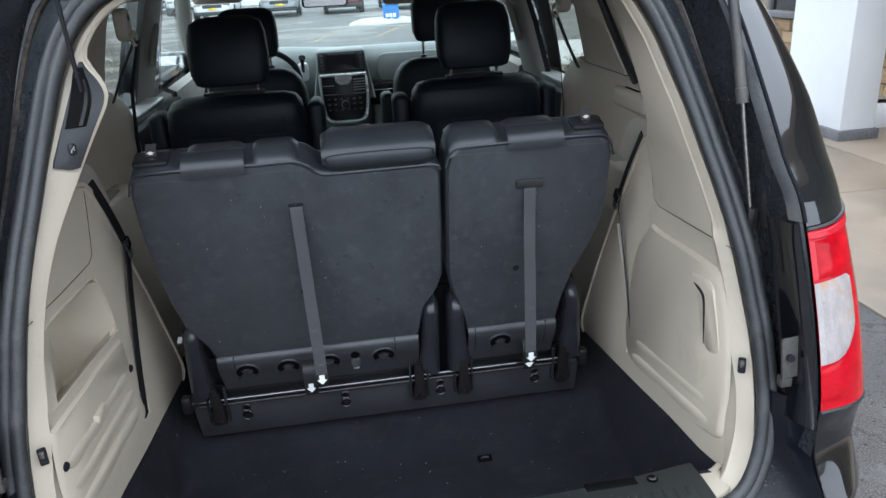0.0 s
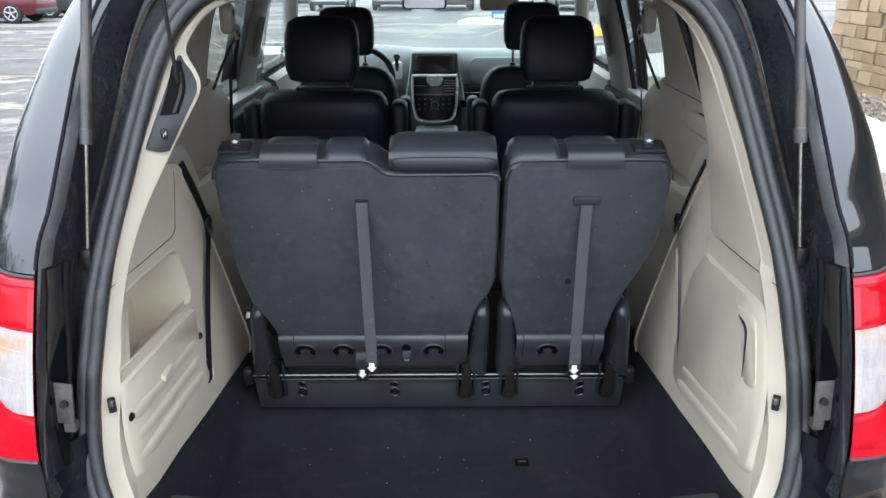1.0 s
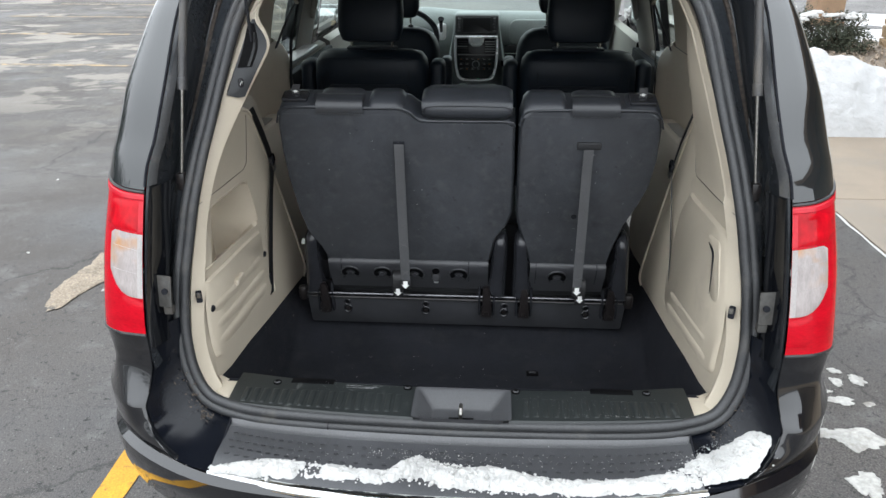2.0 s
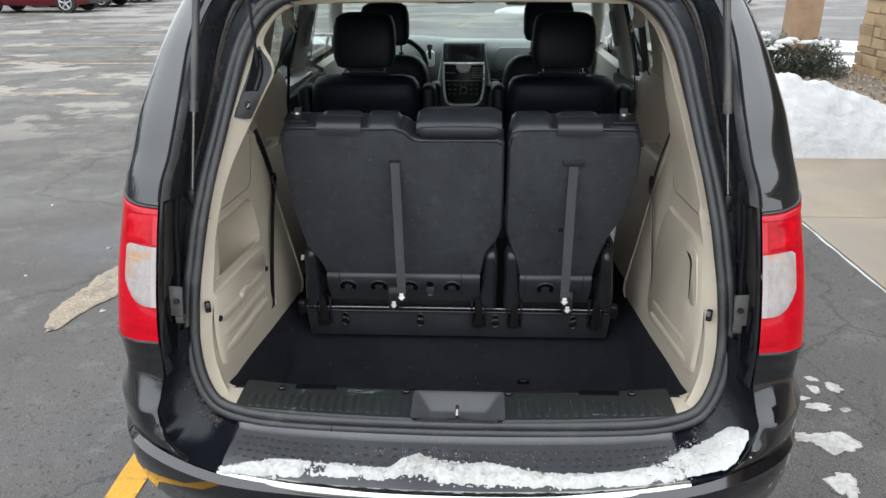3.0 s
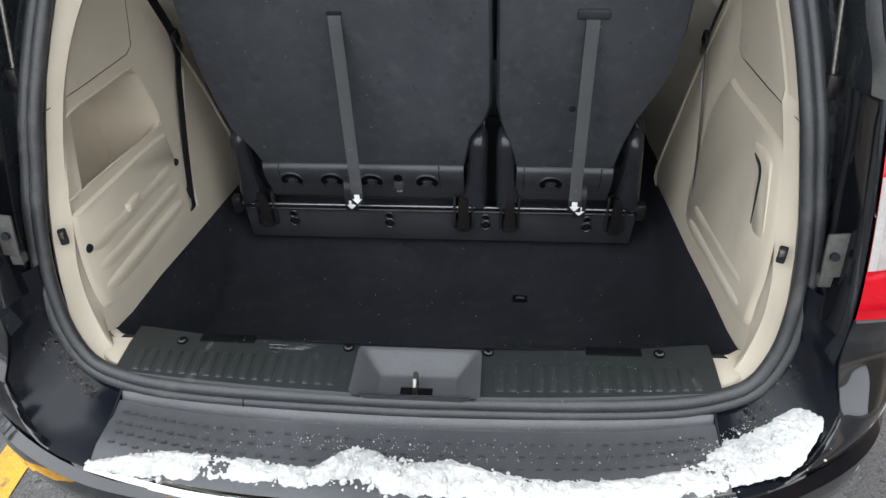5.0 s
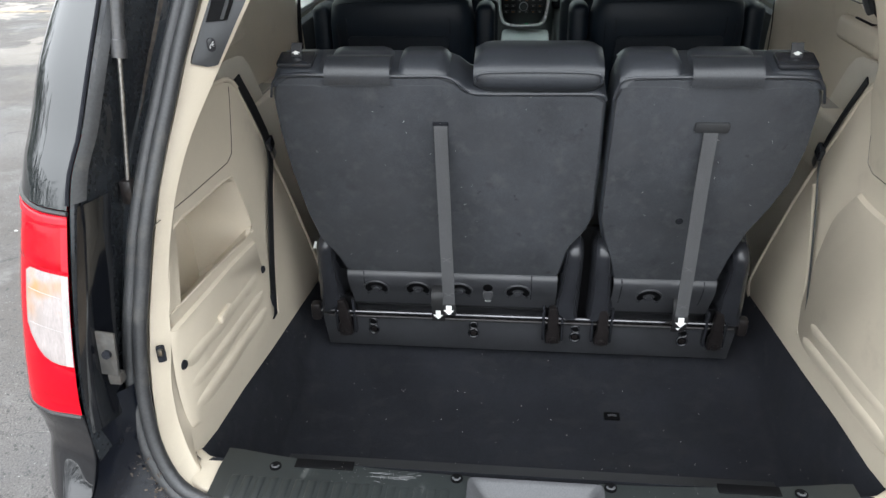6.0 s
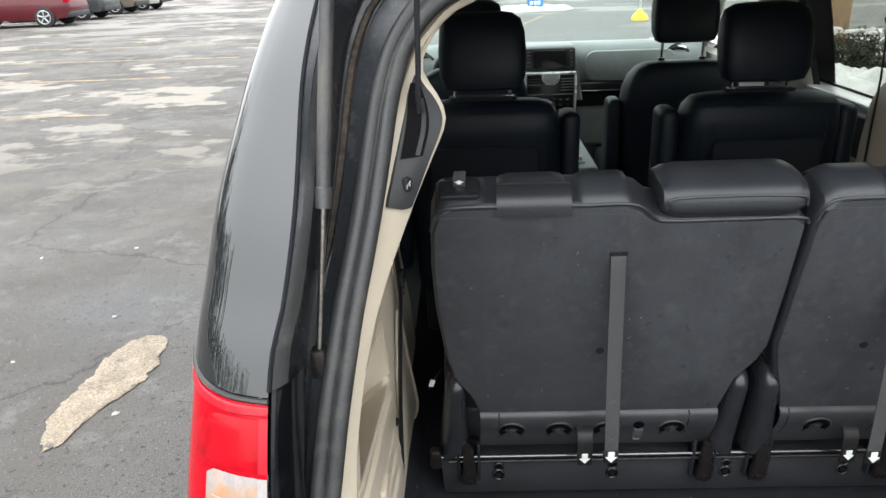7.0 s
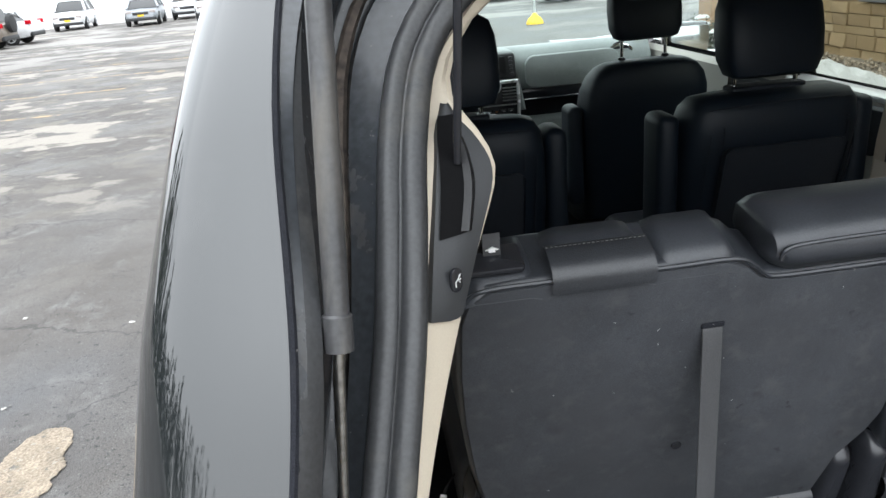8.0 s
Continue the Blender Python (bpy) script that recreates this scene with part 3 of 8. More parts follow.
    part("stop_lens", field(lambda g: 1.166 + 0.004 * g, lambda g: 1.238 - 0.030 * g ** 5, 1, 9, 0.004), DEEP_RED, lamp, "deep red stop lens")
    part("clear_lens", field(lambda g: 1.001 + 0.062 * g ** 2.4, lambda g: 1.160 + 0.004 * g - 0.012 * g ** 9, 1, 7, 0.005, 12), CLEAR_LENS, lamp, "clear reversing lamp with fine ribs and an amber tint")
    part("clear_edge", field(lambda g: 1.001, lambda g: 1.160, 0, 1, 0.006), CLEAR_STRIP, lamp, "pale clear edge strip")
    part("lower_reflector", field(lambda g: 0.925, lambda g: 0.990 + 0.015 * g, 0, 4, 0.003), RED_LENS, lamp)
    for z in (1.128, 1.070):
        part("lens_crease", tube([lamp_at(z - 0.010 * (1 - i / 6) ** 2, i, 0.0048) for i in range(1, 7)], 0.0007, 5), CLEAR_STRIP, lamp)
    part("lamp_gap", tube([lamp_at(1.2625, i) for i in range(27)], 0.004, 6), RUBBER, van)
    part("lamp_gap", tube(corner_row(0.903, 14, 0.30, s), 0.004, 6), RUBBER, van)
    # dark upright strip beside the lamp, and the dirty bracket with its rubber stop
    post = [[(s * (x - 0.001), y + 0.006, z), (s * (x - 0.014), y + 0.022, z), (s * (x - 0.026), y + 0.055, z), (s * (x - 0.034), y + 0.085, z)] for z in zs(0.86, 1.262, 10) for x, y in [lerp_rows(REAR_EDGE, z)]]
    part("lamp_pillar", grid(post), PAINT, van)
    br = prism(rrect(-0.021, 0.021, -0.042, 0.042, 0.004), lambda u, v, d: (u, d, v), -0.001, 0.004, 0.001)
    br.transform(pose(s * 0.763, -0.043, 1.0, -10, 0, s * 8))
    stop_bracket = part("stop_bracket", br, BRACKET, van, "dirty grey metal bracket")
    hole = disc((s * 0.758, -0.050, 1.003), (0, -1, 0.2), 0.008, 0.006, 16)
    part("bracket_hole", hole, CARPET, stop_bracket)
    part("bracket_foot", box(s * 0.757 - 0.012, s * 0.757 + 0.012, -0.050, -0.03, 0.935, 0.957, 0.003), BRACKET, stop_bracket)

    # rust-stained channel in the upper jamb
    seam = []
    for z in zs(1.36, 1.81, 18):
        nx, ny = seal_at(z)
        bx, by = lerp_rows(REAR_EDGE, z)
        ax, ay = nx + 0.022, ny + 0.004
        w = 0.008 * min(1.0, (z - 1.355) / 0.06)
        cxs = ax + (bx - ax) * 0.475
        seam.append(flip([(cxs - w, ay + 0.0365, z), (cxs - w * 0.5, ay + 0.029, z), (cxs + w * 0.5, ay + 0.029, z), (cxs + w, ay + 0.034, z)], s))
    part("rusty_seam", grid(seam), RUST, van, "rust-stained seam sealer")

    # gas strut
    foot, collar = Vector((s * 0.742, 0.118, 1.255)), Vector((s * 0.719, 0.148, 1.482))
    up = Vector((s * -0.0225, 0.071, 0.31)).normalized()
    strut = part("gas_strut", tube([collar + up * 0.001, collar + up * 0.03, collar + up * 0.032, collar + up * 0.62], [0.0125, 0.0125, 0.0105, 0.0105], 14), STRUTMAT, van, "black tailgate gas strut with bright rod")
    part("strut_rod", tube([foot, collar + up * 0.004], 0.0045, 10), STEEL, strut)
    part("ball_end", box(-0.011, 0.011, -0.012, 0.012, -0.03, 0.016, 0.004, m=Matrix.Translation(foot)), DARKSTEEL, strut)

# ---- the van: bumper ----
LOW = {
    0.335: [(0, -0.215), (0.4, -0.205), (0.64, -0.165), (0.82, -0.07), (0.92, 0.05), (0.96, 0.2), (0.965, 0.62)],
    0.375: [(0, -0.272), (0.4, -0.258), (0.65, -0.21), (0.85, -0.10), (0.95, 0.03), (0.985, 0.2), (0.985, 0.62)],
    0.45: [(0, -0.299), (0.4, -0.286), (0.65, -0.246), (0.86, -0.14), (0.97, 0.0), (1.012, 0.2), (1.012, 0.62)],
    0.492: [(0, -0.312), (0.4, -0.297), (0.65, -0.255), (0.865, -0.145), (0.975, 0.0), (1.018, 0.2), (1.018, 0.62)],
    0.508: [(0, -0.338), (0.4, -0.32), (0.65, -0.272), (0.87, -0.155), (0.98, -0.005), (1.022, 0.2), (1.022, 0.62)],
    0.56: [(0, -0.348), (0.4, -0.328), (0.65, -0.282), (0.872, -0.160), (0.982, -0.01), (1.025, 0.2), (1.025, 0.62)],
    0.595: [(0, -0.3485), (0.4, -0.3285), (0.65, -0.2822), (0.872, -0.1602), (0.982, -0.01), (1.024, 0.2), (1.024, 0.62)],
    0.607: [(0, -0.335), (0.4, -0.315), (0.635, -0.268), (0.850, -0.150), (0.972, -0.005), (1.02, 0.2), (1.02, 0.62)],
}
rows = []
for z, pts in LOW.items():
    right = spline([(x, y, z + (0.004 if z > 0.6 else 0)) for x, y in pts], 31)
    rows.append([Vector((-q.x, q.y, q.z)) for q in right[:0:-1]] + right)
bumper = part("rear_bumper", grid(rows), PAINT, van, "glossy black rear bumper, dirty in places")
WELLPAINT = mask_mix(mat("dirty_gloss_black", (0.004, 0.005, 0.008), 0.20, scale=200, bump=0.02, coat=0.0, spec=0.25, big=8), (0.04, 0.034, 0.029), 0.85, 16, 0.66, 0.82, seed=31)
# upper corners that rise to the lamps
CORNER_PLANS = (
    (0.600, [(0.690, -0.236), (0.849, -0.147), (0.922, -0.082), (0.970, -0.006), (1.005, 0.1), (1.018, 0.25), (1.018, 0.62)]),
    (0.611, [(0.712, -0.230), (0.851, -0.148), (0.923, -0.083), (0.972, -0.006), (1.007, 0.1), (1.020, 0.25), (1.020, 0.62)]),
    (0.618, [(0.741, -0.216), (0.854, -0.147), (0.925, -0.083), (0.974, -0.006), (1.008, 0.1), (1.021, 0.25), (1.021, 0.62)]),
    (0.630, [(0.770, -0.196), (0.858, -0.146), (0.927, -0.083), (0.977, -0.005), (1.010, 0.1), (1.023, 0.25), (1.023, 0.62)]),
    (0.645, [(0.793, -0.175), (0.863, -0.145), (0.929, -0.083), (0.979, -0.005), (1.012, 0.1), (1.024, 0.25), (1.025, 0.62)]),
    (0.665, [(0.810, -0.157), (0.867, -0.143), (0.931, -0.083), (0.981, -0.004), (1.013, 0.1), (1.025, 0.25), (1.026, 0.62)]),
    (0.704, [(0.820, -0.143), (0.871, -0.141), (0.932, -0.082), (0.981, -0.004), (1.013, 0.1), (1.025, 0.25), (1.026, 0.62)]),
    (0.713, [(0.8195, -0.140), (0.871, -0.138), (0.931, -0.079), (0.977, -0.004), (1.008, 0.1), (1.020, 0.25), (1.022, 0.62)]),
    (0.750, [(0.811, -0.119), (0.876, -0.109), (0.929, -0.064), (0.960, -0.002), (0.980, 0.1), (0.992, 0.25), (1.000, 0.62)]),
    (0.800, [(0.803, -0.103), (0.885, -0.073), (0.926, -0.045), (0.942, 0.000), (0.945, 0.1), (0.950, 0.25), (0.970, 0.62)]),
    (0.850, [(0.800, -0.101), (0.883, -0.076), (0.926, -0.049), (0.944, -0.002), (0.950, 0.1), (0.957, 0.25), (0.976, 0.62)]),
    (0.905, [(0.800, -0.104), (0.885, -0.092), (0.928, -0.058), (0.950, -0.005), (0.962, 0.1), (0.970, 0.25), (0.985, 0.62)]),
)


def corner_plan(z):
    """Plan of the corner at height z: eased between the plans, with a crease where it turns in under the lamp."""
    for (za, pa), (zb, pb) in zip(CORNER_PLANS, CORNER_PLANS[1:]):
        if z <= zb:
            f = (z - za) / (zb - za)
            return spline([Vector((*u, z)).lerp(Vector((*v, z)), f) for u, v in zip(pa, pb)], 36)


CORNER_Z = spline([(z, 0, 0) for z, _ in CORNER_PLANS[:7]], 31) + spline([(z, 0, 0) for z, _ in CORNER_PLANS[7:]], 36)
for s in SIDES:
    rows = []
    for z in [q.x for q in CORNER_Z]:
        c = corner_plan(min(max(z, 0.600), 0.905))
        x0, y0 = c[0].x, c[0].y
        rows.append(flip([(x0 - 0.001, y0 + 0.018, z), (x0 - 0.003, y0 + 0.007, z), (x0 - 0.002, y0 + 0.0015, z)] + [tuple(q) for q in c], s))
    # even out the slopes below and above the crease
    for part_rows in (range(1, 30), range(32, len(rows) - 1)):
        for turn in range(5):
            rows = [[Vector(p) * 0.5 + (Vector(u) + Vector(v)) * 0.25 for u, p, v in zip(rows[k - 1], rows[k], rows[k + 1])] if k in part_rows else rows[k] for k in range(len(rows))]
    part("bumper_corner", grid(rows), PAINT, bumper)
    # dark well beside the sill, under the lamp pillar
    under = [(0.735, 0.02, 0.905), (0.730, 0.005, 0.80), (0.722, -0.012, 0.735), (0.70, -0.035, 0.69), (0.665, -0.055, 0.662), (0.635, -0.065, 0.648), (0.605, -0.07, 0.640)]
    inner = [(0.762, -0.028, 0.905), (0.758, -0.042, 0.80), (0.750, -0.055, 0.735), (0.728, -0.078, 0.68), (0.69, -0.098, 0.652), (0.655, -0.106, 0.643), (0.607, -0.112, 0.641)]
    mid = [(0.774, -0.040, 0.905), (0.775, -0.046, 0.80), (0.778, -0.072, 0.72), (0.758, -0.098, 0.650), (0.712, -0.140, 0.626), (0.663, -0.164, 0.618), (0.607, -0.183, 0.618)]
    bowl = [(0.788, -0.070, 0.905), (0.790, -0.070, 0.80), (0.802, -0.108, 0.716), (0.786, -0.136, 0.645), (0.735, -0.188, 0.615), (0.676, -0.216, 0.612), (0.607, -0.242, 0.613)]
    outr = [(0.800, -0.096, 0.905), (0.803, -0.094, 0.80), (0.820, -0.133, 0.712), (0.798, -0.163, 0.645), (0.744, -0.209, 0.6155), (0.690, -0.240, 0.6105), (0.610, -0.270, 0.6105)]
    part("corner_well", grid([flip(spline(r, 25), s) for r in (under, inner, mid, bowl, outr)]), WELLPAINT, bumper, "dirty black bumper corner")
# parking sensors
face_45, face_49 = ([(q.x, q.y) for q in spline([(x, y, 0) for x, y in LOW[k]], 60)] for k in (0.45, 0.492))
for x in (-0.65, -0.208, 0.229, 0.66):
    a = abs(x)
    y = lerp_rows(face_45, a)[0] * 0.5 + lerp_rows(face_49, a)[0] * 0.5
    dx = (lerp_rows(face_45, a + 0.02)[0] - lerp_rows(face_45, a - 0.02)[0]) / 0.04 * (1 if x > 0 else -1)
    dz = (lerp_rows(face_49, a)[0] - lerp_rows(face_45, a)[0]) / 0.042
    n = Vector((dx, -1, dz)).normalized()
    q = Vector((x, y, 0.471))
    e1 = n.cross(Vector((0, 0, 1))).normalized()
    e2 = n.cross(e1)
    sen = part("parking_sensor", disc(q, n, 0.0125, 0.0016, 20), PAINT, bumper)
    part("sensor_ring", tube([q + n * 0.0006 + (e1 * math.cos(a) + e2 * math.sin(a)) * 0.0145 for a in [k * math.pi / 10 for k in range(20)]], 0.0013, 5, closed=True), CUP, sen)
# step pad with raised tread, grey sill step, chrome strip
PADF = [(-0.612, -0.262), (-0.4, -0.307), (-0.2, -0.325), (0, -0.329), (0.2, -0.325), (0.4, -0.307), (0.612, -0.262)]
front = spline([(x, y, 0.611) for x, y in PADF], 41)
back = spline([(-0.607, -0.118, 0.640), (-0.4, -0.145, 0.638), (0, -0.158, 0.637), (0.4, -0.145, 0.638), (0.607, -0.118, 0.640)], 41)
rows = [[a.lerp(b, f) + Vector((0, 0, 0.010 * math.sin(math.pi * min(1, f * 1.6)))) for a, b in zip(front, back)] for f in (0, 0.08, 0.25, 0.5, 0.75, 1)]
pad = part("step_pad", grid(rows), PADMAT, bumper, "charcoal bumper step pad with raised dashes")
stud = bpy.data.meshes.new("tread_dash")
sb0 = box(-0.0062, 0.0062, -0.0018, 0.0018, -0.003, 0.0013)
sb0.to_mesh(stud)
sb0.free()
stud.materials.append(PADMAT)
for r in range(4):
    for k in range(38):
        f = 0.35 + r * 0.15
        i = 1 + k + (0.5 if r % 2 else 0)
        a = front[int(i)].lerp(back[int(i)], f) + Vector((0.016 * (i % 1), 0, 0.0105))
        dash_ob = new("tread_dash", stud)
        dash_ob.parent = pad
        dash_ob.location = a
lip = spline([(-0.607, -0.099, 0.650), (-0.4, -0.122, 0.646), (0, -0.134, 0.645), (0.4, -0.122, 0.646), (0.607, -0.099, 0.650)], 41)
low = [q + Vector((0, -0.012, -0.022)) for q in lip]
part("step_face", grid([lip, low, [b + Vector((0, 0, 0.002)) for b in back], [b + Vector((0, 0.0, -0.01)) for b in back]]), STEP, bumper, "scuffed grey plastic sill step")
for sx in SIDES:
    # open joint between the step and the corner well
    joint = [(sx * 0.6095, -0.092, 0.6525), (sx * 0.6095, -0.112, 0.6435), (sx * 0.6095, -0.150, 0.634), (sx * 0.6095, -0.20, 0.621), (sx * 0.6105, -0.252, 0.6145)]
    part("joint_line", tube(joint, 0.0026, 6), CARPET, bumper)
chrome = spline([(x, y - 0.006, 0.611) for x, y in [(-0.618, -0.262), (-0.4, -0.309), (-0.2, -0.328), (0, -0.333), (0.2, -0.328), (0.4, -0.309), (0.618, -0.262)]], 41)
strip_rows = []
for k, q in enumerate(chrome):
    g = 0.75 + 0.25 * min(1, k / 2, (40 - k) / 2)
    strip_rows.append([q + Vector((0, u * g, v * g)) for u, v in ((0.019, -0.002), (0.0185, 0.0035), (0.005, 0.0050), (-0.002, 0.0035), (-0.0070, -0.0015), (-0.0095, -0.008), (-0.0095, -0.013), (-0.006, -0.016))])
part("chrome_strip", grid(strip_rows), CHROME, bumper, "bright chrome bumper strip", smooth=60)
hitch = part("tow_hitch", prism(rrect(-0.033, 0.033, -0.033, 0.033, 0.006), lambda u, v, d: (u - 0.02, d, v + 0.305), -0.235, 0.1, 0.003), DARKSTEEL, van, "black square tow hitch receiver")
part("hitch_lip", prism(rrect(-0.042, 0.042, -0.042, 0.042, 0.008), lambda u, v, d: (u - 0.02, d, v + 0.305), -0.222, -0.20, 0.003), DARKSTEEL, hitch)
part("hitch_cover", prism(rrect(-0.050, 0.050, -0.075, 0.060, 0.018), lambda u, v, d: (u - 0.02, d - 0.12 * (v - 0.06), v + 0.270), -0.25, -0.222, 0.006), CUP, hitch, "grey plastic hitch cover")
part("cover_plate", prism(rrect(-0.027, 0.027, -0.011, 0.011, 0.002), lambda u, v, d: (u - 0.02, d - 0.12 * (v - 0.025), v + 0.306), -0.2525, -0.249, 0.001), SILVER, hitch, "pale metal plate")
part("cover_arch", tube([(-0.02 + 0.026 * math.cos(a), -0.246, 0.245 + 0.026 * math.sin(a)) for a in [math.pi * k / 12 for k in range(13)]], 0.004, 6), PLASTIC, hitch)

# ---- the van: sill, cargo well and side trims ----
prof = [(-0.086, 0.666), (-0.085, 0.682), (-0.078, 0.690), (0.0, 0.694), (0.030, 0.690), (0.036, 0.66), (0.036, 0.60)]
rows = []
for x in [k / 40 * 1.244 - 0.622 for k in range(41)]:
    bow = 0.040 * (1 - (x / 0.622) ** 2)
    rows.append([(x, y - (bow if y < -0.05 else bow * 0.25) + (0.03 if y > 0 else 0.0) * min(1, abs(x) / 0.6) ** 3, z) for y, z in prof])
part_x = [r for r in rows if r[0][0] < -0.125], [r for r in rows if r[0][0] > 0.143]
sill = part("cargo_sill", grid(part_x[0] + [[(-0.112, p[1], p[2]) for p in rows[17]]]), SILL, van, "black ribbed plastic cargo sill, scuffed")
part("sill_half", grid([[(0.137, p[1], p[2]) for p in rows[24]]] + part_x[1]), SILL, sill)
for k in range(45):
    x = -0.580 + k * 0.0263
    if -0.14 < x < 0.165:
        continue
    bow = 0.034 * (1 - (x / 0.622) ** 2)
    y0, y1 = -0.074 - bow * 0.95, -0.012 - bow * 0.2
    rib_rows = []
    for f, h in ((0, -0.3), (0.06, 0.7), (0.12, 1), (0.5, 1), (0.88, 1), (0.94, 0.7), (1, -0.3)):
        y = y0 + (y1 - y0) * f
        z = 0.6895 + 0.0040 * f
        rib_rows.append([(x + u, y, z + 0.0032 * h * v - 0.0006) for u, v in ((-0.0105, -0.3), (-0.008, 0.6), (-0.004, 1), (0.004, 1), (0.008, 0.6), (0.0105, -0.3))])
    part("sill_rib", grid(rib_rows), SILL, sill, smooth=70)
# striker cup
cup = bmesh.new()
rings = []
for d, (x0, x1, y0, y1, z) in enumerate(((-0.118, 0.145, -0.128, 0.012, 0.697), (-0.104, 0.131, -0.126, 0.002, 0.694), (-0.072, 0.098, -0.122, -0.022, 0.655), (-0.066, 0.092, -0.118, -0.030, 0.650))):
    rings.append([(u, v, z) for u, v in rrect(x0, x1, y0, y1, 0.012)])
cup = grid(rings, None, True)
cup.faces.new([v for v in cup.verts][-len(rings[0]):])
cupo = part("striker_cup", tidy(cup), CUP, sill, "grey plastic striker recess")
part("striker", tube([(0.011, -0.085, 0.648), (0.011, -0.085, 0.682), (0.011, -0.078, 0.692), (0.011, -0.06, 0.692), (0.011, -0.052, 0.682), (0.011, -0.052, 0.648)], 0.0055, 10), STEEL, cupo, "bright steel latch striker")
part("striker_plate", box(-0.022, 0.045, -0.080, -0.060, 0.649, 0.652, 0.001), VOID, cupo)
for x, y in ((-0.508, 0.012), (-0.140, 0.008), (0.158, 0.008), (0.514, 0.022)):
    scr = part("sill_screw", disc((x, y, 0.6945), (0, 0, 1), 0.012, 0.004, 16, 0.001), VOID, sill)
    part("screw_head", tube([(x + 0.007 * math.cos(a), y + 0.006 * math.sin(a), 0.697) for a in [math.pi * (1 + k / 8) for k in range(9)]], 0.0022, 6), CUP, scr)
for x0, x1 in ((-0.47, -0.35), (0.362, 0.478)):
    part("sill_notch", box(x0, x1, 0.014, 0.037, 0.688, 0.6945, 0.001), VOID, sill)

# scratches worn into the sill
rs = random.Random(41)
for k in range(14):
    x, y = rs.gauss(-0.27, 0.03), rs.gauss(0.004, 0.006)
    ln, tilt = rs.uniform(0.01, 0.05), rs.uniform(-0.006, 0.004)
    part("scratch", tube([(x, y, 0.6948), (x + ln, y + tilt, 0.6948)], 0.0005, 4), STEP, sill, "pale scratch")

# carpeted well
WELL = [(0.03, 0.69), (0.045, 0.42), (0.08, 0.365), (0.3, 0.355), (0.6, 0.372), (0.72, 0.44), (0.76, 0.485), (1.3, 0.50), (3.6, 0.46)]
rows = []
for y, z in WELL:
    side = float(np.interp(y, [0.03, 0.1, 0.75, 1.15, 3.6], [0.69, 0.665, 0.60, 0.55, 0.5]))
    side = max(side, z + 0.005)
    w = float(np.interp(y, [0, 0.05, 0.7, 1.2], [0.66, 0.690, 0.686, 0.70]))
    rows.append([(-w - 0.01, y, side), (-w + 0.012, y, side - 0.02), (-w + 0.03, y, z + 0.03 * (side > z + 0.05)), (-w + 0.06, y, z), (-0.3, y, z), (0.3, y, z), (w - 0.06, y, z), (w - 0.03, y, z + 0.03 * (side > z + 0.05)), (w - 0.012, y, side - 0.02), (w + 0.01, y, side)])
well = part("cargo_carpet", grid(rows), CARPET, van, "black carpet lining of the deep cargo well", smooth=60)
ring = part("floor_ring", prism(rrect(-0.022, 0.022, -0.014, 0.014, 0.005), lambda u, v, d: (0.243 + u, 0.59 + v, d), 0.368, 0.377, 0.002), VOID, well, "recessed black floor ring")
part("ring_bar", tube([(0.231, 0.588, 0.378), (0.243, 0.588, 0.380), (0.255, 0.588, 0.378)], 0.003, 8), CUP, ring)

# rear-facing band of the pillar trim: z, x, y of its inner edge
BAND_IN = [(0.66, 0.64, -0.02), (0.70, 0.675, 0.005), (0.78, 0.703, 0.030), (0.87, 0.708, 0.047), (0.95, 0.703, 0.072), (1.05, 0.700, 0.098), (1.15, 0.688, 0.128), (1.24, 0.672, 0.165), (1.33, 0.645, 0.212), (1.43, 0.603, 0.281),
           (1.50, 0.570, 0.322), (1.550, 0.546, 0.352), (1.575, 0.545, 0.366), (1.60, 0.556, 0.378), (1.64, 0.580, 0.397), (1.68, 0.567, 0.425), (1.72, 0.532, 0.448), (1.745, 0.48, 0.455)]
BAND_IN = [tuple(q) for q in spline(BAND_IN, 120)]
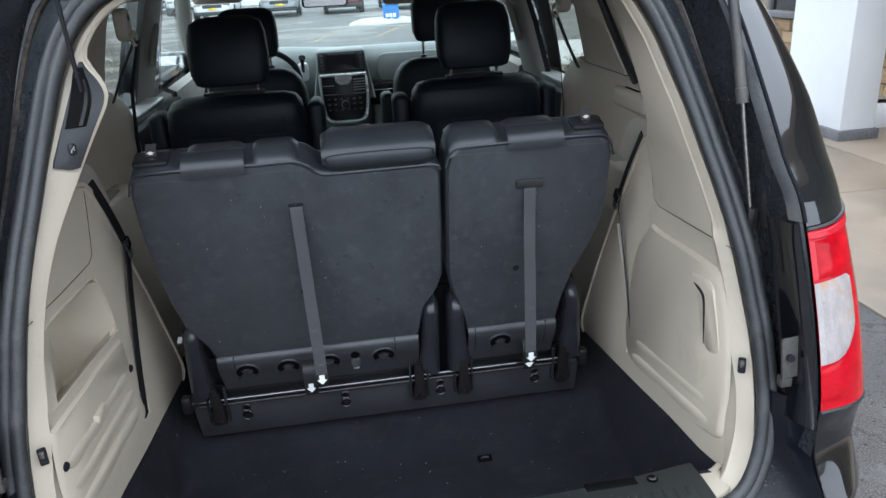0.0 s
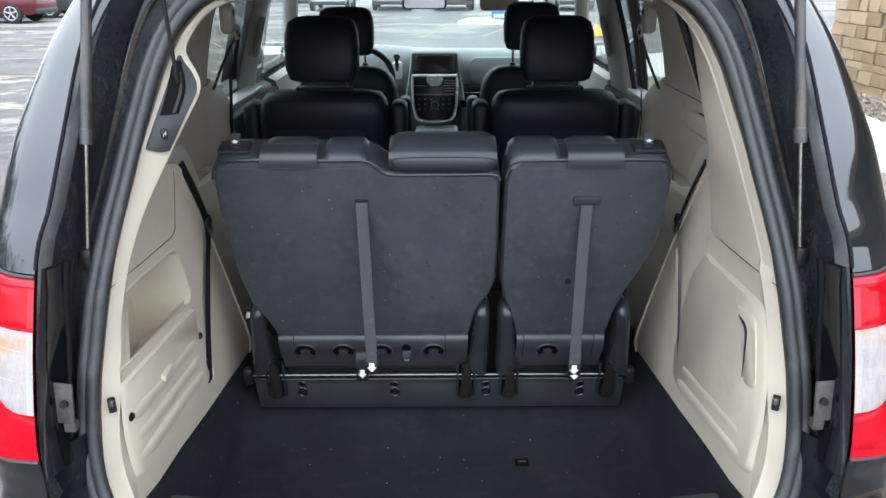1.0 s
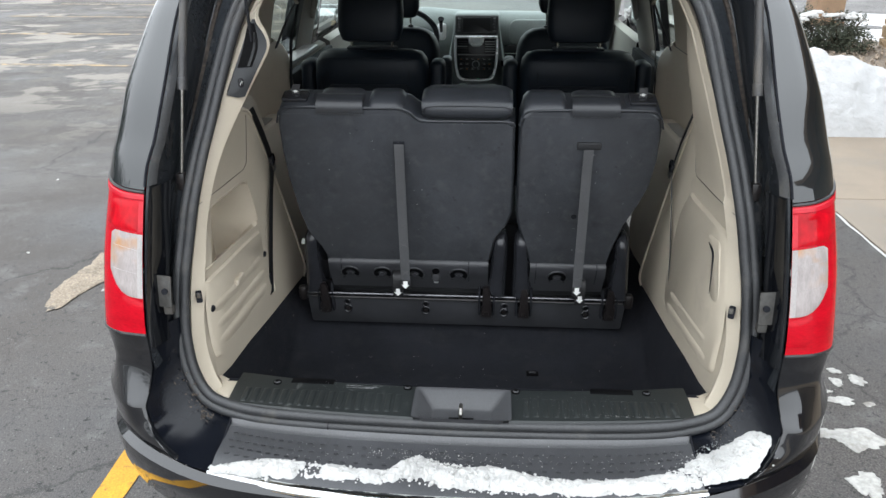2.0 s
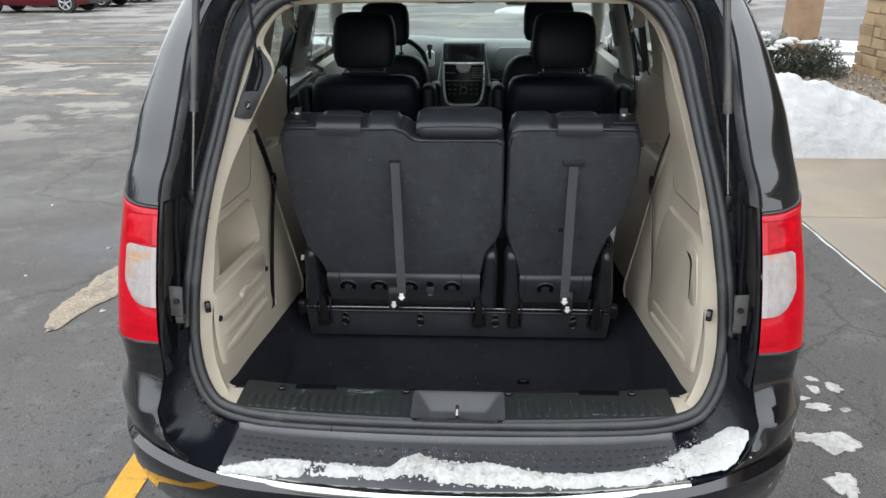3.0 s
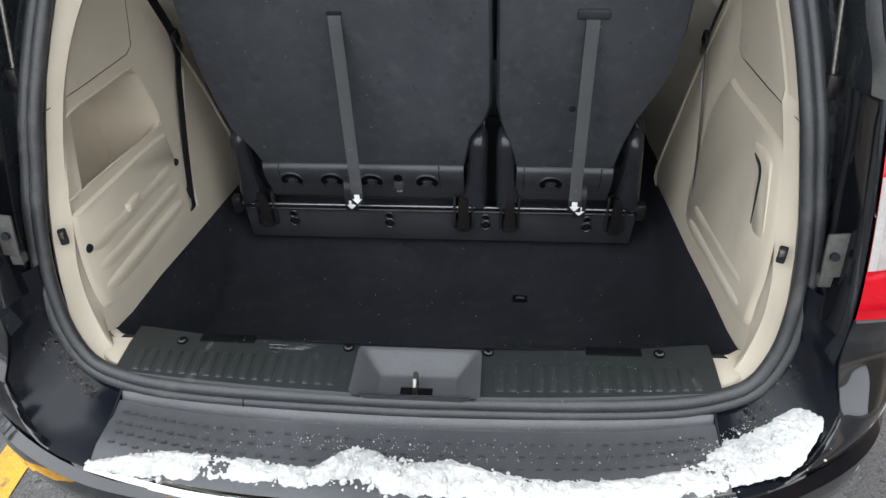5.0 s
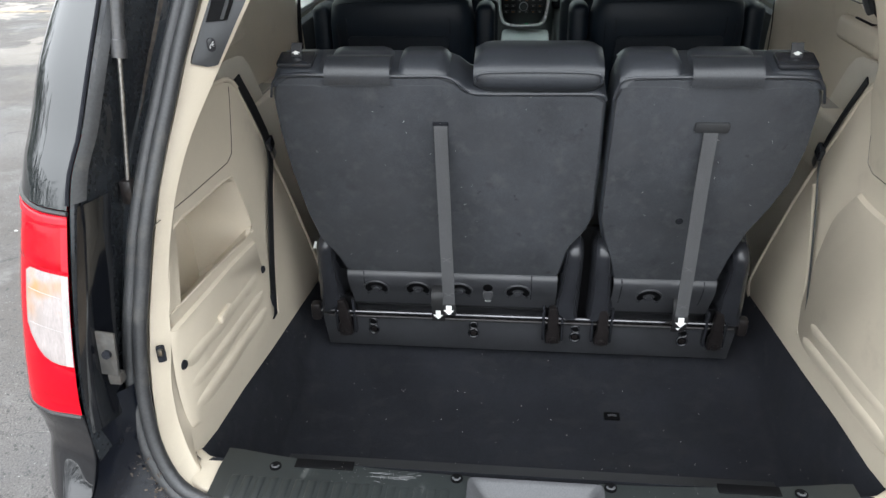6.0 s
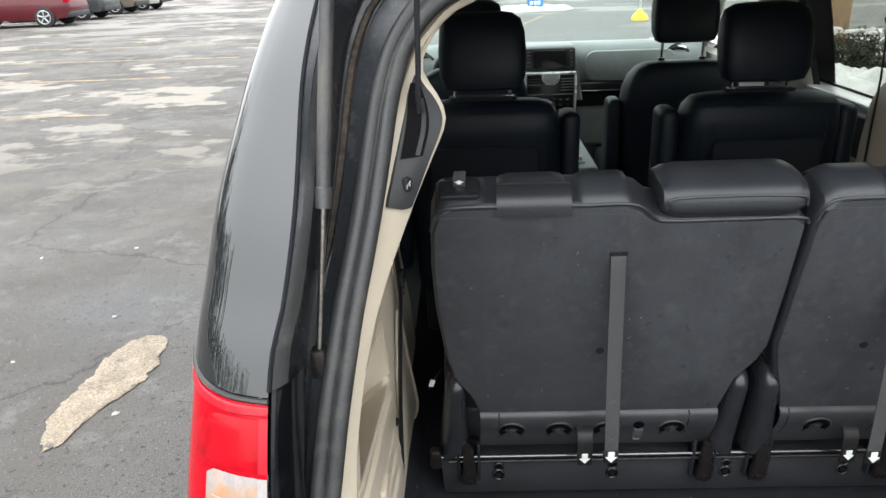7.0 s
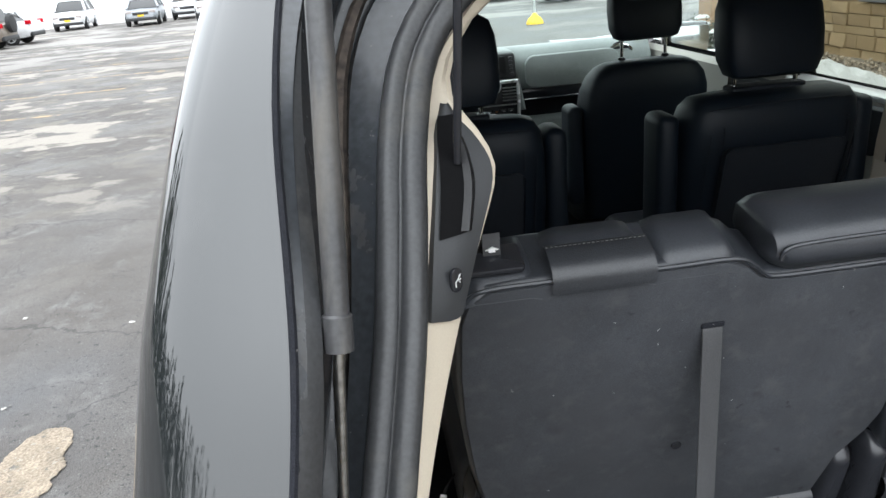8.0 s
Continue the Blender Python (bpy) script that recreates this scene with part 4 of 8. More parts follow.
# inner edge of the plain pillar's side face
PILLAR_IN = [(1.19, 0.684, 0.445), (1.25, 0.681, 0.475), (1.335, 0.668, 0.490), (1.37, 0.652, 0.455), (1.40, 0.641, 0.430), (1.45, 0.628, 0.425), (1.50, 0.620, 0.447), (1.55, 0.625, 0.510), (1.60, 0.640, 0.605), (1.65, 0.655, 0.700), (1.70, 0.655, 0.775), (1.76, 0.615, 0.80)]
for s in SIDES:
    rows = []
    for z in zs(0.665, 1.745, 60):
        ex, ey = lerp_rows(TRIM_EDGE, z)
        ix, iy = lerp_rows(BAND_IN, z)
        if s > 0 and z > 1.22:
            # narrow rear edge of the plain pillar
            ix, iy = ex - 0.014, ey + 0.030
        rows.append(flip([(ex + 0.012, ey + 0.012, z), (ex, ey, z), (ex + (ix - ex) * 0.5, ey + (iy - ey) * 0.42, z), (ix + 0.006, iy - 0.008, z), (ix, iy, z), (ix + 0.004, iy + 0.014, z), (min(0.70, ix + 0.06), iy + 0.05, z)], s))
    band = part("pillar_trim", grid(rows), BEIGE, van, "beige plastic pillar trim")
    if s > 0:
        # broad side face of the plain pillar, above the seam
        wide_rows = []
        for z in zs(1.192, 1.752, 40):
            ex, ey = lerp_rows(TRIM_EDGE, z)
            ix, iy = lerp_rows(PILLAR_IN, z)
            a, b = Vector((ex - 0.010, ey + 0.022, z)), Vector((ix, iy, z))
            wide_rows.append([a + Vector((0.006, -0.016, 0)), a, a.lerp(b, 0.3) + Vector((-0.004, 0, 0)), a.lerp(b, 0.65) + Vector((-0.004, 0, 0)), b + Vector((-0.001, -0.006, 0)), b, b + Vector((0.010, 0.010, 0)), b + Vector((0.07, 0.03, 0))])
        part("pillar_face", grid(wide_rows), BEIGE, band, "smooth beige side of the pillar trim", smooth=60)
    foot_plan = [(0.616, -0.056), (0.650, -0.046), (0.684, -0.022), (0.702, 0.010), (0.704, 0.060), (0.690, 0.070), (0.664, 0.050), (0.616, 0.036)]
    part("trim_foot", prism([(s * u, v) for u, v in foot_plan], lambda u, v, d: (u, v, d - 0.10 * max(0.0, v)), 0.62, 0.684, 0.009, 4), BEIGE, band)
    # clip hole
    c = part("clip_hole", prism(rrect(-0.008, 0.008, -0.017, 0.017, 0.004), lambda u, v, d: (u, d, v), -0.003, 0.004, 0.001), CARPET, band)
    c.matrix_basis = pose(s * 0.7075, 0.036, 0.945, -12, 0, s * -28)
    part("clip", box(s * 0.705 - 0.006, s * 0.705 + 0.004, 0.028, 0.036, 0.944, 0.958, 0.001), STEEL, c).matrix_parent_inverse = c.matrix_basis.inverted()

    # side panel with its seam, pocket on one side
    out2 = [(0.045, 0.66), (0.30, 0.648), (0.5, 0.625), (0.78, 0.583), (0.97, 0.555), (0.955, 0.62), (0.86, 0.84), (0.71, 1.08), (0.62, 1.21), (0.53, 1.335), (0.44, 1.36), (0.34, 1.36), (0.25, 1.33), (0.20, 1.24), (0.155, 1.15), (0.12, 1.05), (0.095, 0.95), (0.075, 0.86), (0.055, 0.76)]
    pocket = [(0.085, 0.998), (0.30, 0.985), (0.500, 0.967), (0.514, 0.980), (0.508, 1.02), (0.46, 1.125), (0.43, 1.145), (0.30, 1.152), (0.175, 1.155), (0.14, 1.135), (0.11, 1.07)]

    def wall(y, z, s=s):
        """Inner side of the cargo bay: nearly upright, drawn in towards its foot and top."""
        x = float(np.interp(z, [0.55, 0.66, 0.85, 1.1, 1.36], [0.682, 0.684, 0.697, 0.694, 0.688]))
        x += 0.012 * max(0.0, 0.25 - y) / 0.25 - 0.014 * max(0.0, min(1.0, (y - 0.35) / 0.4)) * (z > 0.6)
        return Vector((s * x, y, z))

    holes = [pocket] if s < 0 else []
    panel = part("side_panel", with_holes(out2, holes, wall), BEIGE, van, "beige grained plastic cargo side panel", smooth=30)
    rim = [wall(y, z) for y, z in out2[4:13]]
    part("panel_edge", tube(spline(rim, 24), 0.006, 8), BEIGE, panel)
    # fold over towards the window
    fold = [wall(q.x, q.y) for q in spline([(y, z, 0) for y, z in out2[4:12]], 20)]
    part("panel_return", grid([fold, [q + Vector((s * 0.02, 0.012, 0)) for q in fold], [q + Vector((s * 0.075, 0.10, -0.01)) for q in fold], [q + Vector((s * 0.08, 0.30, -0.02)) for q in fold]]), BEIGE_SOFT, panel)
    seam = [wall(y, z) + Vector((-s * 0.0005, 0, 0)) for y, z in ((0.085, 1.189), (0.25, 1.184), (0.44, 1.178), (0.468, 1.19), (0.478, 1.225), (0.495, 1.30), (0.50, 1.335))]
    part("panel_seam", tube(seam, 0.0009, 5), DARKSTEEL, panel)

    def raised(loop, h0, h1, name, parent, m=BEIGE, label="", inset=0.008):
        """A plate on the side panel with sloped edges."""
        cy, cz = sum(p[0] for p in loop) / len(loop), sum(p[1] for p in loop) / len(loop)
        pts = [(q.x, q.y) for q in spline([(y, z, 0) for y, z in loop + loop[:1]], 6 * len(loop) + 1)[:-1]]
        ins = [(cy + (y - cy) * (1 - inset * 6), cz + (z - cz) * (1 - inset * 6)) for y, z in pts]
        ra = [wall(y, z) - Vector((s * h0, 0, 0)) for y, z in pts]
        rb = [wall(y, z) - Vector((s * h1, 0, 0)) for y, z in ins]
        b2 = grid([ra, rb], None, True)
        b2.verts.ensure_lookup_table()
        b2.faces.new(b2.verts[len(pts):])
        return part(name, b2, m, parent, label, smooth=50)

    def ribs(bands, y0, y1, tilt, base, parent):
        """Long stepped ribs: each stands out sharply above and runs back in below."""
        for zt, zb in bands:
            rws = []
            ys = zs(y0, y1, 16)
            for f, h in ((0.0, 0.0), (0.08, 0.003), (0.16, 0.0065), (0.45, 0.0068), (0.80, 0.003), (1.0, 0.0)):
                row = []
                for k, y in enumerate(ys):
                    e = min(1.0, min(k, 16 - k) / 1.6)
                    zz = zt + (zb - zt) * (0.5 + (f - 0.5) * (0.55 + 0.45 * e)) + tilt * (y - y0) / (y1 - y0)
                    row.append(wall(y, zz) - Vector((s * (base - 0.001 + h * e), 0, 0)))
                rws.append(row)
            part("cover_rib", grid(rws), BEIGE, parent, smooth=50)

    if s < 0:
        pk = [wall(y, z) for y, z in pocket]
        cy, cz = 0.31, 1.05
        deep = [Vector((-0.80, cy + (y - cy) * 0.97, z - (0.10 if z < 1.0 else 0.03 if z < 1.1 else 0.012))) for y, z in pocket]
        bk = [Vector((-0.835, cy + (y - cy) * 0.88, z - (0.12 if z < 1.0 else 0.04 if z < 1.1 else 0.03))) for y, z in pocket]
        b2 = grid([pk, [q + Vector((-0.012, (cy - q.y) * 0.02, -0.004 if q.z < 1.0 else (cz - q.z) * 0.02)) for q in pk], deep, bk], None, True)
        b2.verts.ensure_lookup_table()
        b2.faces.new(b2.verts[-len(pocket):])
        part("storage_pocket", b2, BEIGE, panel, "open beige storage pocket", smooth=30)
        part("pocket_rim", tube(spline(pk + pk[:1], 60)[:-1], 0.003, 6, closed=True), BEIGE, panel)
        door = [(0.075, 0.97), (0.30, 0.962), (0.49, 0.948), (0.515, 0.93), (0.535, 0.83), (0.548, 0.73), (0.50, 0.70), (0.30, 0.705), (0.10, 0.722), (0.06, 0.76), (0.062, 0.87)]
        dr = raised(door, 0.0, 0.009, "jack_cover", panel, inset=0.006)
        ribs(((0.896, 0.846), (0.840, 0.797), (0.790, 0.748)), 0.082, 0.508, -0.022, 0.009, dr)
        part("cover_tab", box(s * 0.682 - 0.007, s * 0.682 + 0.007, 0.245, 0.305, 0.872, 0.893, 0.005, 3), BEIGE, dr)
        for y, z in ((0.083, 0.884), (0.522, 0.855)):
            k = part("cover_lock", disc(wall(y, z) - Vector((s * 0.010, 0, 0)), (-s, -0.3, 0), 0.010, 0.006, 16, 0.001), CARPET, panel, "black quarter-turn fastener")
    else:
        plate = [(0.47, 1.125), (0.40, 1.12), (0.16, 1.125), (0.11, 1.08), (0.075, 0.95), (0.07, 0.80), (0.09, 0.725), (0.30, 0.70), (0.53, 0.685), (0.585, 0.74), (0.595, 0.84), (0.55, 1.02)]
        dr = raised(plate, 0.0, 0.010, "side_cover", panel, inset=0.006)
        ribs(((0.872, 0.826), (0.820, 0.776), (0.770, 0.730)), 0.105, 0.53, -0.045, 0.010, dr)
        hd = raised([(0.235, 1.085), (0.155, 1.09), (0.13, 1.05), (0.10, 0.95), (0.12, 0.925), (0.16, 0.93), (0.20, 1.02)], 0.009, 0.0145, "hatch_grip", panel, inset=0.012)
        part("grip_slot", tube(spline([wall(y, z) - Vector((s * 0.017, 0, 0)) for y, z in ((0.215, 1.066), (0.175, 1.05), (0.165, 1.0), (0.160, 0.935))], 14), [0.001, 0.002, 0.003, 0.003, 0.003, 0.0028, 0.0025, 0.002, 0.002, 0.0015, 0.0015, 0.001, 0.001, 0.0008], 8), CARPET, hd)
    # moulded slot that the belt runs into
    slot = [wall(y, z) - Vector((s * 0.002, 0, 0)) for y, z in ((0.545, 0.69), (0.56, 0.77), (0.60, 0.90), (0.66, 1.05))]
    part("slot_moulding", tube(spline([q + Vector((0, 0.028, 0)) for q in slot], 16), 0.006, 6), BEIGE, panel)
    # luggage bay belt
    belt = spline([wall(y, z) - Vector((s * d, 0, 0)) for y, z, d in ((0.54, 1.345, 0.004), (0.60, 1.24, 0.014), (0.655, 1.13, 0.016), (0.625, 1.02, 0.015), (0.58, 0.84, 0.012), (0.548, 0.712, 0.004))], 24)
    bl = part("seat_belt", ribbon(belt, 0.025, 0.003, (0.25, 1, 0.35)), BELT, van, "black seat belt with a loose buckle tongue")
    a = wall(0.655, 1.135) - Vector((s * 0.022, 0, 0))
    part("belt_tongue", box(-0.003, 0.003, -0.012, 0.012, -0.03, 0.004, 0.001, m=Matrix.Translation(a) @ pose(0, 0, 0, 25, 0, 0)), STEEL, bl, "bright steel belt tongue")
    part("tongue_grip", box(-0.006, 0.006, -0.017, 0.017, -0.002, 0.03, 0.004, m=Matrix.Translation(a) @ pose(0, 0, 0, 25, 0, 0)), PLASTIC, bl)
    b = wall(0.548, 0.725) - Vector((s * 0.004, 0, 0))
    part("belt_slot", box(b.x - 0.004, b.x + 0.004, b.y - 0.017, b.y + 0.017, b.z - 0.03, b.z + 0.045, 0.004), CARPET, bl)

# dark insert with the tailgate drive slot and button, on the pillar with the drive arm


def band_at(z, f, proud=0.0):
    ex, ey = lerp_rows(TRIM_EDGE, z)
    ix, iy = lerp_rows(BAND_IN, z)
    n = Vector((-(iy - ey), (ix - ex), 0)).normalized()
    if n.y > 0:
        n = -n
    return Vector((-(ex + (ix - ex) * f), ey + (iy - ey) * f, z)) + Vector((-n.x, n.y, 0)) * proud


insert_rows = []
for z in zs(1.44, 1.632, 20):
    f0 = float(np.interp(z, [1.44, 1.45, 1.56, 1.61, 1.632], [0.55, 0.10, 0.13, 0.2, 0.42]))
    f1 = float(np.interp(z, [1.44, 1.56, 1.575, 1.60, 1.632], [0.86, 0.90, 0.90, 0.85, 0.62]))
    insert_rows.append([band_at(z, f0, 0.0), band_at(z, f0, 0.008), band_at(z, f0 + (f1 - f0) * 0.33, 0.011), band_at(z, f0 + (f1 - f0) * 0.66, 0.011), band_at(z, f1, 0.008), band_at(z, f1, 0.0)])
pin = part("pillar_insert", grid(insert_rows), PANELGREY, van, "dark grey pillar insert with a tailgate button", smooth=50)
slot_rows = []
for z in zs(1.515, 1.622, 10):
    f1 = float(np.interp(z, [1.50, 1.622], [0.66, 0.58]))
    slot_rows.append([band_at(z, 0.17, 0.0115), band_at(z, (0.24 + f1) / 2, 0.0135), band_at(z, f1, 0.0125)])
part("drive_slot", grid(slot_rows), VOID, pin, "brush-lined slot")
c = band_at(1.478, 0.44, 0.0145)
nrm = band_at(1.478, 0.40, 1.0) - band_at(1.478, 0.40, 0.0)
bt = prism(rrect(-0.0075, 0.0075, -0.0125, 0.0125, 0.007), lambda u, v, d: (u, v, d), -0.002, 0.0022, 0.0008)
across = (band_at(1.478, 0.7) - band_at(1.478, 0.1)).normalized()
upward = nrm.normalized().cross(across)
button_pose = Matrix.Translation(c) @ Matrix((across, upward, nrm.normalized())).transposed().to_4x4()
bt.transform(button_pose)
btn = part("tailgate_button", bt, PLASTIC, pin, "small black button with a pale symbol")
sym = tube([(-0.003, -0.006, 0.0028), (-0.003, -0.001, 0.0028), (0.0, 0.001, 0.0028), (0.004, 0.006, 0.0028)], 0.0005, 5)
tube([(0.0035, -0.003, 0.0028), (0.001, 0.0, 0.0028), (0.0045, 0.001, 0.0028)], 0.0005, 5, bm=sym)
sym.transform(button_pose)
part("button_symbol", sym, WHITE_TAG, btn)
arm0 = band_at(1.578, 0.40, 0.014)
part("drive_arm", tube([arm0, Vector((-0.583, 0.318, 1.66)), Vector((-0.577, 0.285, 1.80)), Vector((-0.572, 0.24, 1.95))], 0.0045, 10), PLASTIC, van, "thin black tailgate drive arm")
fold = [[band_at(z, 0.46, 0.0145), band_at(z, 0.53, 0.020), band_at(z, 0.60, 0.0145)] for z in zs(1.518, 1.60, 6)]
part("slot_boot", grid(fold), BELT, pin)

# ---- the van: shell and upper interior ----
# header over the opening and headliner
xs = [k / 16 * 0.98 - 0.49 for k in range(17)]


def header(x, y, z, drop):
    return (x, y, z - drop * (abs(x) / 0.49) ** 4)


part("header_trim", grid([[header(x, 0.436, 1.782, 0.016) for x in xs], [header(x, 0.442, 1.768, 0.012) for x in xs], [header(x, 0.452, 1.752, 0.008) for x in xs], [header(x, 0.475, 1.748, 0.006) for x in xs], [header(x, 0.52, 1.756, 0.006) for x in xs]]), BEIGE, van, "beige trim over the tailgate opening")
part("headliner", grid([[(x, y, 1.765 - 0.05 * (abs(x) / 0.78) ** 4 - (0.03 if y > 3 else 0)) for x in (-0.80, -0.70, -0.5, -0.25, 0, 0.25, 0.5, 0.70, 0.80)] for y in (0.50, 1.0, 1.8, 2.6, 3.05)]), HEADLINER, van, "beige cloth headliner")
part("roof", grid([[(x * w, y, z - 0.03 * (abs(x) / 0.72) ** 3) for x in (-0.72, -0.6, -0.4, -0.2, 0, 0.2, 0.4, 0.6, 0.72)] for y, z, w in ((0.42, 1.835, 1), (0.52, 1.87, 1), (1.0, 1.885, 1), (2.0, 1.885, 1), (2.8, 1.86, 1), (3.12, 1.80, 1))]), PAINT, van)
# raised tailgate
gate_rows = []
for f, thick in ((0.0, 0.04), (0.05, 0.09), (0.5, 0.11), (0.95, 0.09), (1.0, 0.05)):
    y, z = 0.41 - 0.86 * f, 1.86 + 0.78 * f
    gate_rows.append([(x, y + dz, z + dz * 0.5) for x, dz in ((-0.62, 0), (-0.60, -thick * 0.3), (0, -thick * 0.3), (0.60, -thick * 0.3), (0.62, 0), (0.60, thick * 0.7), (0, thick), (-0.60, thick * 0.7))])
part("tailgate", tidy(grid(gate_rows, None, True, True)), PAINT, van, "raised black tailgate")
# windscreen and pillars
part("windscreen", face_to(grid([[(x - 0.03, 4.05 - 0.16 * (abs(x) / 0.75) ** 2, 1.22) for x in (-0.88, -0.5, 0, 0.5, 0.88)], [(x * 0.95 - 0.03, 3.55 - 0.12 * (abs(x) / 0.75) ** 2, 1.52) for x in (-0.88, -0.5, 0, 0.5, 0.88)], [(x * 0.88 - 0.03, 3.08 - 0.08 * (abs(x) / 0.75) ** 2, 1.765) for x in (-0.88, -0.5, 0, 0.5, 0.88)]]), (0, -1, 0)), CLEAR, van, "clear windscreen").visible_shadow = False
SIDE_X = [(0.30, 0.96), (0.36, 1.0), (0.6, 1.024), (0.9, 0.992), (1.1, 0.978), (1.26, 0.955), (1.5, 0.91), (1.70, 0.86), (1.81, 0.825)]


def flank(y, z, s, d=0.0):
    nose = 0.12 * max(0.0, min(1.0, (y - 3.9) / 1.0)) ** 2
    return (s * (lerp_rows(SIDE_X, z)[0] - d - nose), y, z)


for s in SIDES:
    part("a_pillar", tube([(s * 0.90 - 0.03, 3.62, 1.24), (s * 0.865 - 0.03, 3.25, 1.50), (s * 0.81 - 0.03, 3.02, 1.755)], 0.042, 8, flat=0.7), DOORTRIM, van)
    part("flank", grid([[flank(y, z, s) for y in (0.60, 1.0, 1.6, 2.4, 3.2, 4.0, 4.4, 4.75, 4.85)] for z in (0.30, 0.36, 0.5, 0.7, 0.905)]), PAINT, van)
    part("shoulder", grid([[flank(y, z, s) for y in (0.29, 0.6, 1.0, 1.6, 2.4, 3.2, 3.7, 4.0)] for z in (0.905, 1.0, 1.15, 1.26, 1.298)]), PAINT, van)
    # glass along the side
    for name, y0, y1, m in (("sliding_door_glass", 1.44, 2.10, TINT), ("front_door_glass", 2.62, 3.55, CLEAR)):
        part(name, face_to(grid([[flank(y, z, s, 0.004) for y in zs(y0, y1 - (0.5 * (z - 1.27) if name[0] == "f" else 0.0), 3)] for z in zs(1.27, 1.79, 4)]), (-s, 0, 0)), m, van).visible_shadow = False
    for y0, y1, m, name in ((1.36, 1.45, PAINT, "pillar_skin"), (2.09, 2.30, PLASTIC_MATT, "black_pillar"), (2.29, 2.64, PAINT, "pillar_skin")):
        part(name, grid([[flank(y0, z, s), flank(y1, z, s)] for z in zs(1.26, 1.81, 4)]), m, van)
    # inner pillar covers
    mid = -0.045
    cover = part("pillar_cover", grid([[(s * (lerp_rows(SIDE_X, z)[0] - d) + mid, y + 0.28 * (z - 1.3), z) for y, d in ((2.12, 0.022), (2.15, 0.050), (2.20, 0.060), (2.32, 0.064), (2.42, 0.058), (2.50, 0.045), (2.53, 0.02))] for z in zs(1.14, 1.76, 8)]), DOORTRIM, van, "grey-beige pillar cover with a grab handle")
    grab = [Vector((s * (lerp_rows(SIDE_X, z)[0] - 0.078) + mid, 2.27 + 0.28 * (z - 1.3), z)) for z in zs(1.42, 1.60, 10)]
    part("grab_handle", tube(grab, [0.008] + [0.014] * 9 + [0.008], 8), DOORTRIM, cover)
    part("black_door_edge", grid([[(s * (lerp_rows(SIDE_X, z)[0] - d) + mid, y + 0.28 * (z - 1.3), z) for y, d in ((2.04 + 0.07 * s, 0.006), (2.05 + 0.07 * s, 0.024), (2.08 + 0.06 * s, 0.034), (2.15, 0.036), (2.16, 0.02))] for z in zs(1.27, 1.76, 6)]), CARPET, van)
    # tower behind the sliding door that carries the rear belt, split by a seam
    off = -0.022

    def tower(z):
        return float(np.interp(z, [0.98, 1.10, 1.30, 1.44, 1.55, 1.66, 1.77], [0.800, 0.800, 0.797, 0.788, 0.766, 0.738, 0.69]))

    up_rows = []
    for z in zs(1.443, 1.765, 12):
        x, r0 = tower(z), float(np.interp(z, [1.44, 1.50, 1.59, 1.70, 1.77], [0.86, 0.92, 0.985, 1.03, 1.03]))
        up_rows.append([(s * (x + d) + off, y, z) for y, d in ((r0 - 0.03, 0.07), (r0, 0.012), (r0 + 0.012, 0.0), (1.20, -0.002), (1.255, 0.004), (1.275, 0.018), (1.30, 0.030), (1.345, 0.030), (1.36, 0.045), (1.38, 0.12))])
    ut = part("upper_trim", grid(up_rows), BEIGE, van, "beige belt tower beside the quarter window", smooth=50)
    low_rows = []
    for z in zs(0.98, 1.440, 14):
        x = tower(z)
        f1 = float(np.interp(z, [1.10, 1.40, 1.44], [1.50, 1.46, 1.40]))
        r0 = float(np.interp(z, [1.39, 1.41, 1.44], [0.50, 0.80, 0.86]))
        fold = float(np.interp(z, [1.0, 1.22, 1.34, 1.39, 1.44], [0.780, 0.770, 0.772, 0.784, 0.815])) - x
        low_rows.append([(s * (x + d) + off, y, z) for y, d in ((r0, 0.012), (r0 + 0.02, 0.0), (1.0, -0.002), (1.22, 0.0), (1.27, 0.002), (1.32, fold * 0.25), (f1 - 0.03, fold * 0.9), (f1, fold + 0.004), (f1 + 0.02, fold + 0.03), (f1 + 0.03, 0.12))])
    lt = part("lower_trim", grid(low_rows), BEIGE, ut, "", smooth=50)
    part("tower_seam", tube([(s * tower(1.4415) - s * 0.0015 + off, y, 1.4415) for y in (0.87, 1.0, 1.2, 1.25)], 0.0016, 5), DARKSTEEL, ut)
    part("quarter_window_seal", tube([(s * (tower(z) + 0.012) + off, y, z) for z, y in ((1.42, 0.825), (1.50, 0.905), (1.59, 0.970), (1.70, 1.015), (1.76, 1.015))], 0.012, 8), RUBBER, ut)
    # belt box with its dark slot, and the shelf below it
    bx = s * 0.772 + off
    bb0 = box(min(bx, bx + s * 0.05), max(bx, bx + s * 0.05), 0.70, 0.95, 1.345, 1.408, 0.018, 4)
    bc = part("belt_box", bb0, BEIGE, lt)
    part("box_slot", box(bx - 0.0 - s * 0.0 - 0.010, bx + 0.010, 0.775, 0.875, 1.4065, 1.4105, 0.001, m=Matrix.Translation((s * 0.022, 0, 0))), VOID, bc)
    shelf = [(0.60, 1.165), (0.60, 1.185), (0.66, 1.200), (1.16, 1.180), (1.24, 1.150), (1.24, 1.05), (0.60, 1.05)]
    sh = part("armrest_shelf", prism(shelf, lambda u, v, d: (s * (0.800 - d) + off, u, v), 0.0, 0.075, 0.010, 3), BEIGE_SOFT, lt, "beige moulded armrest with a tray")
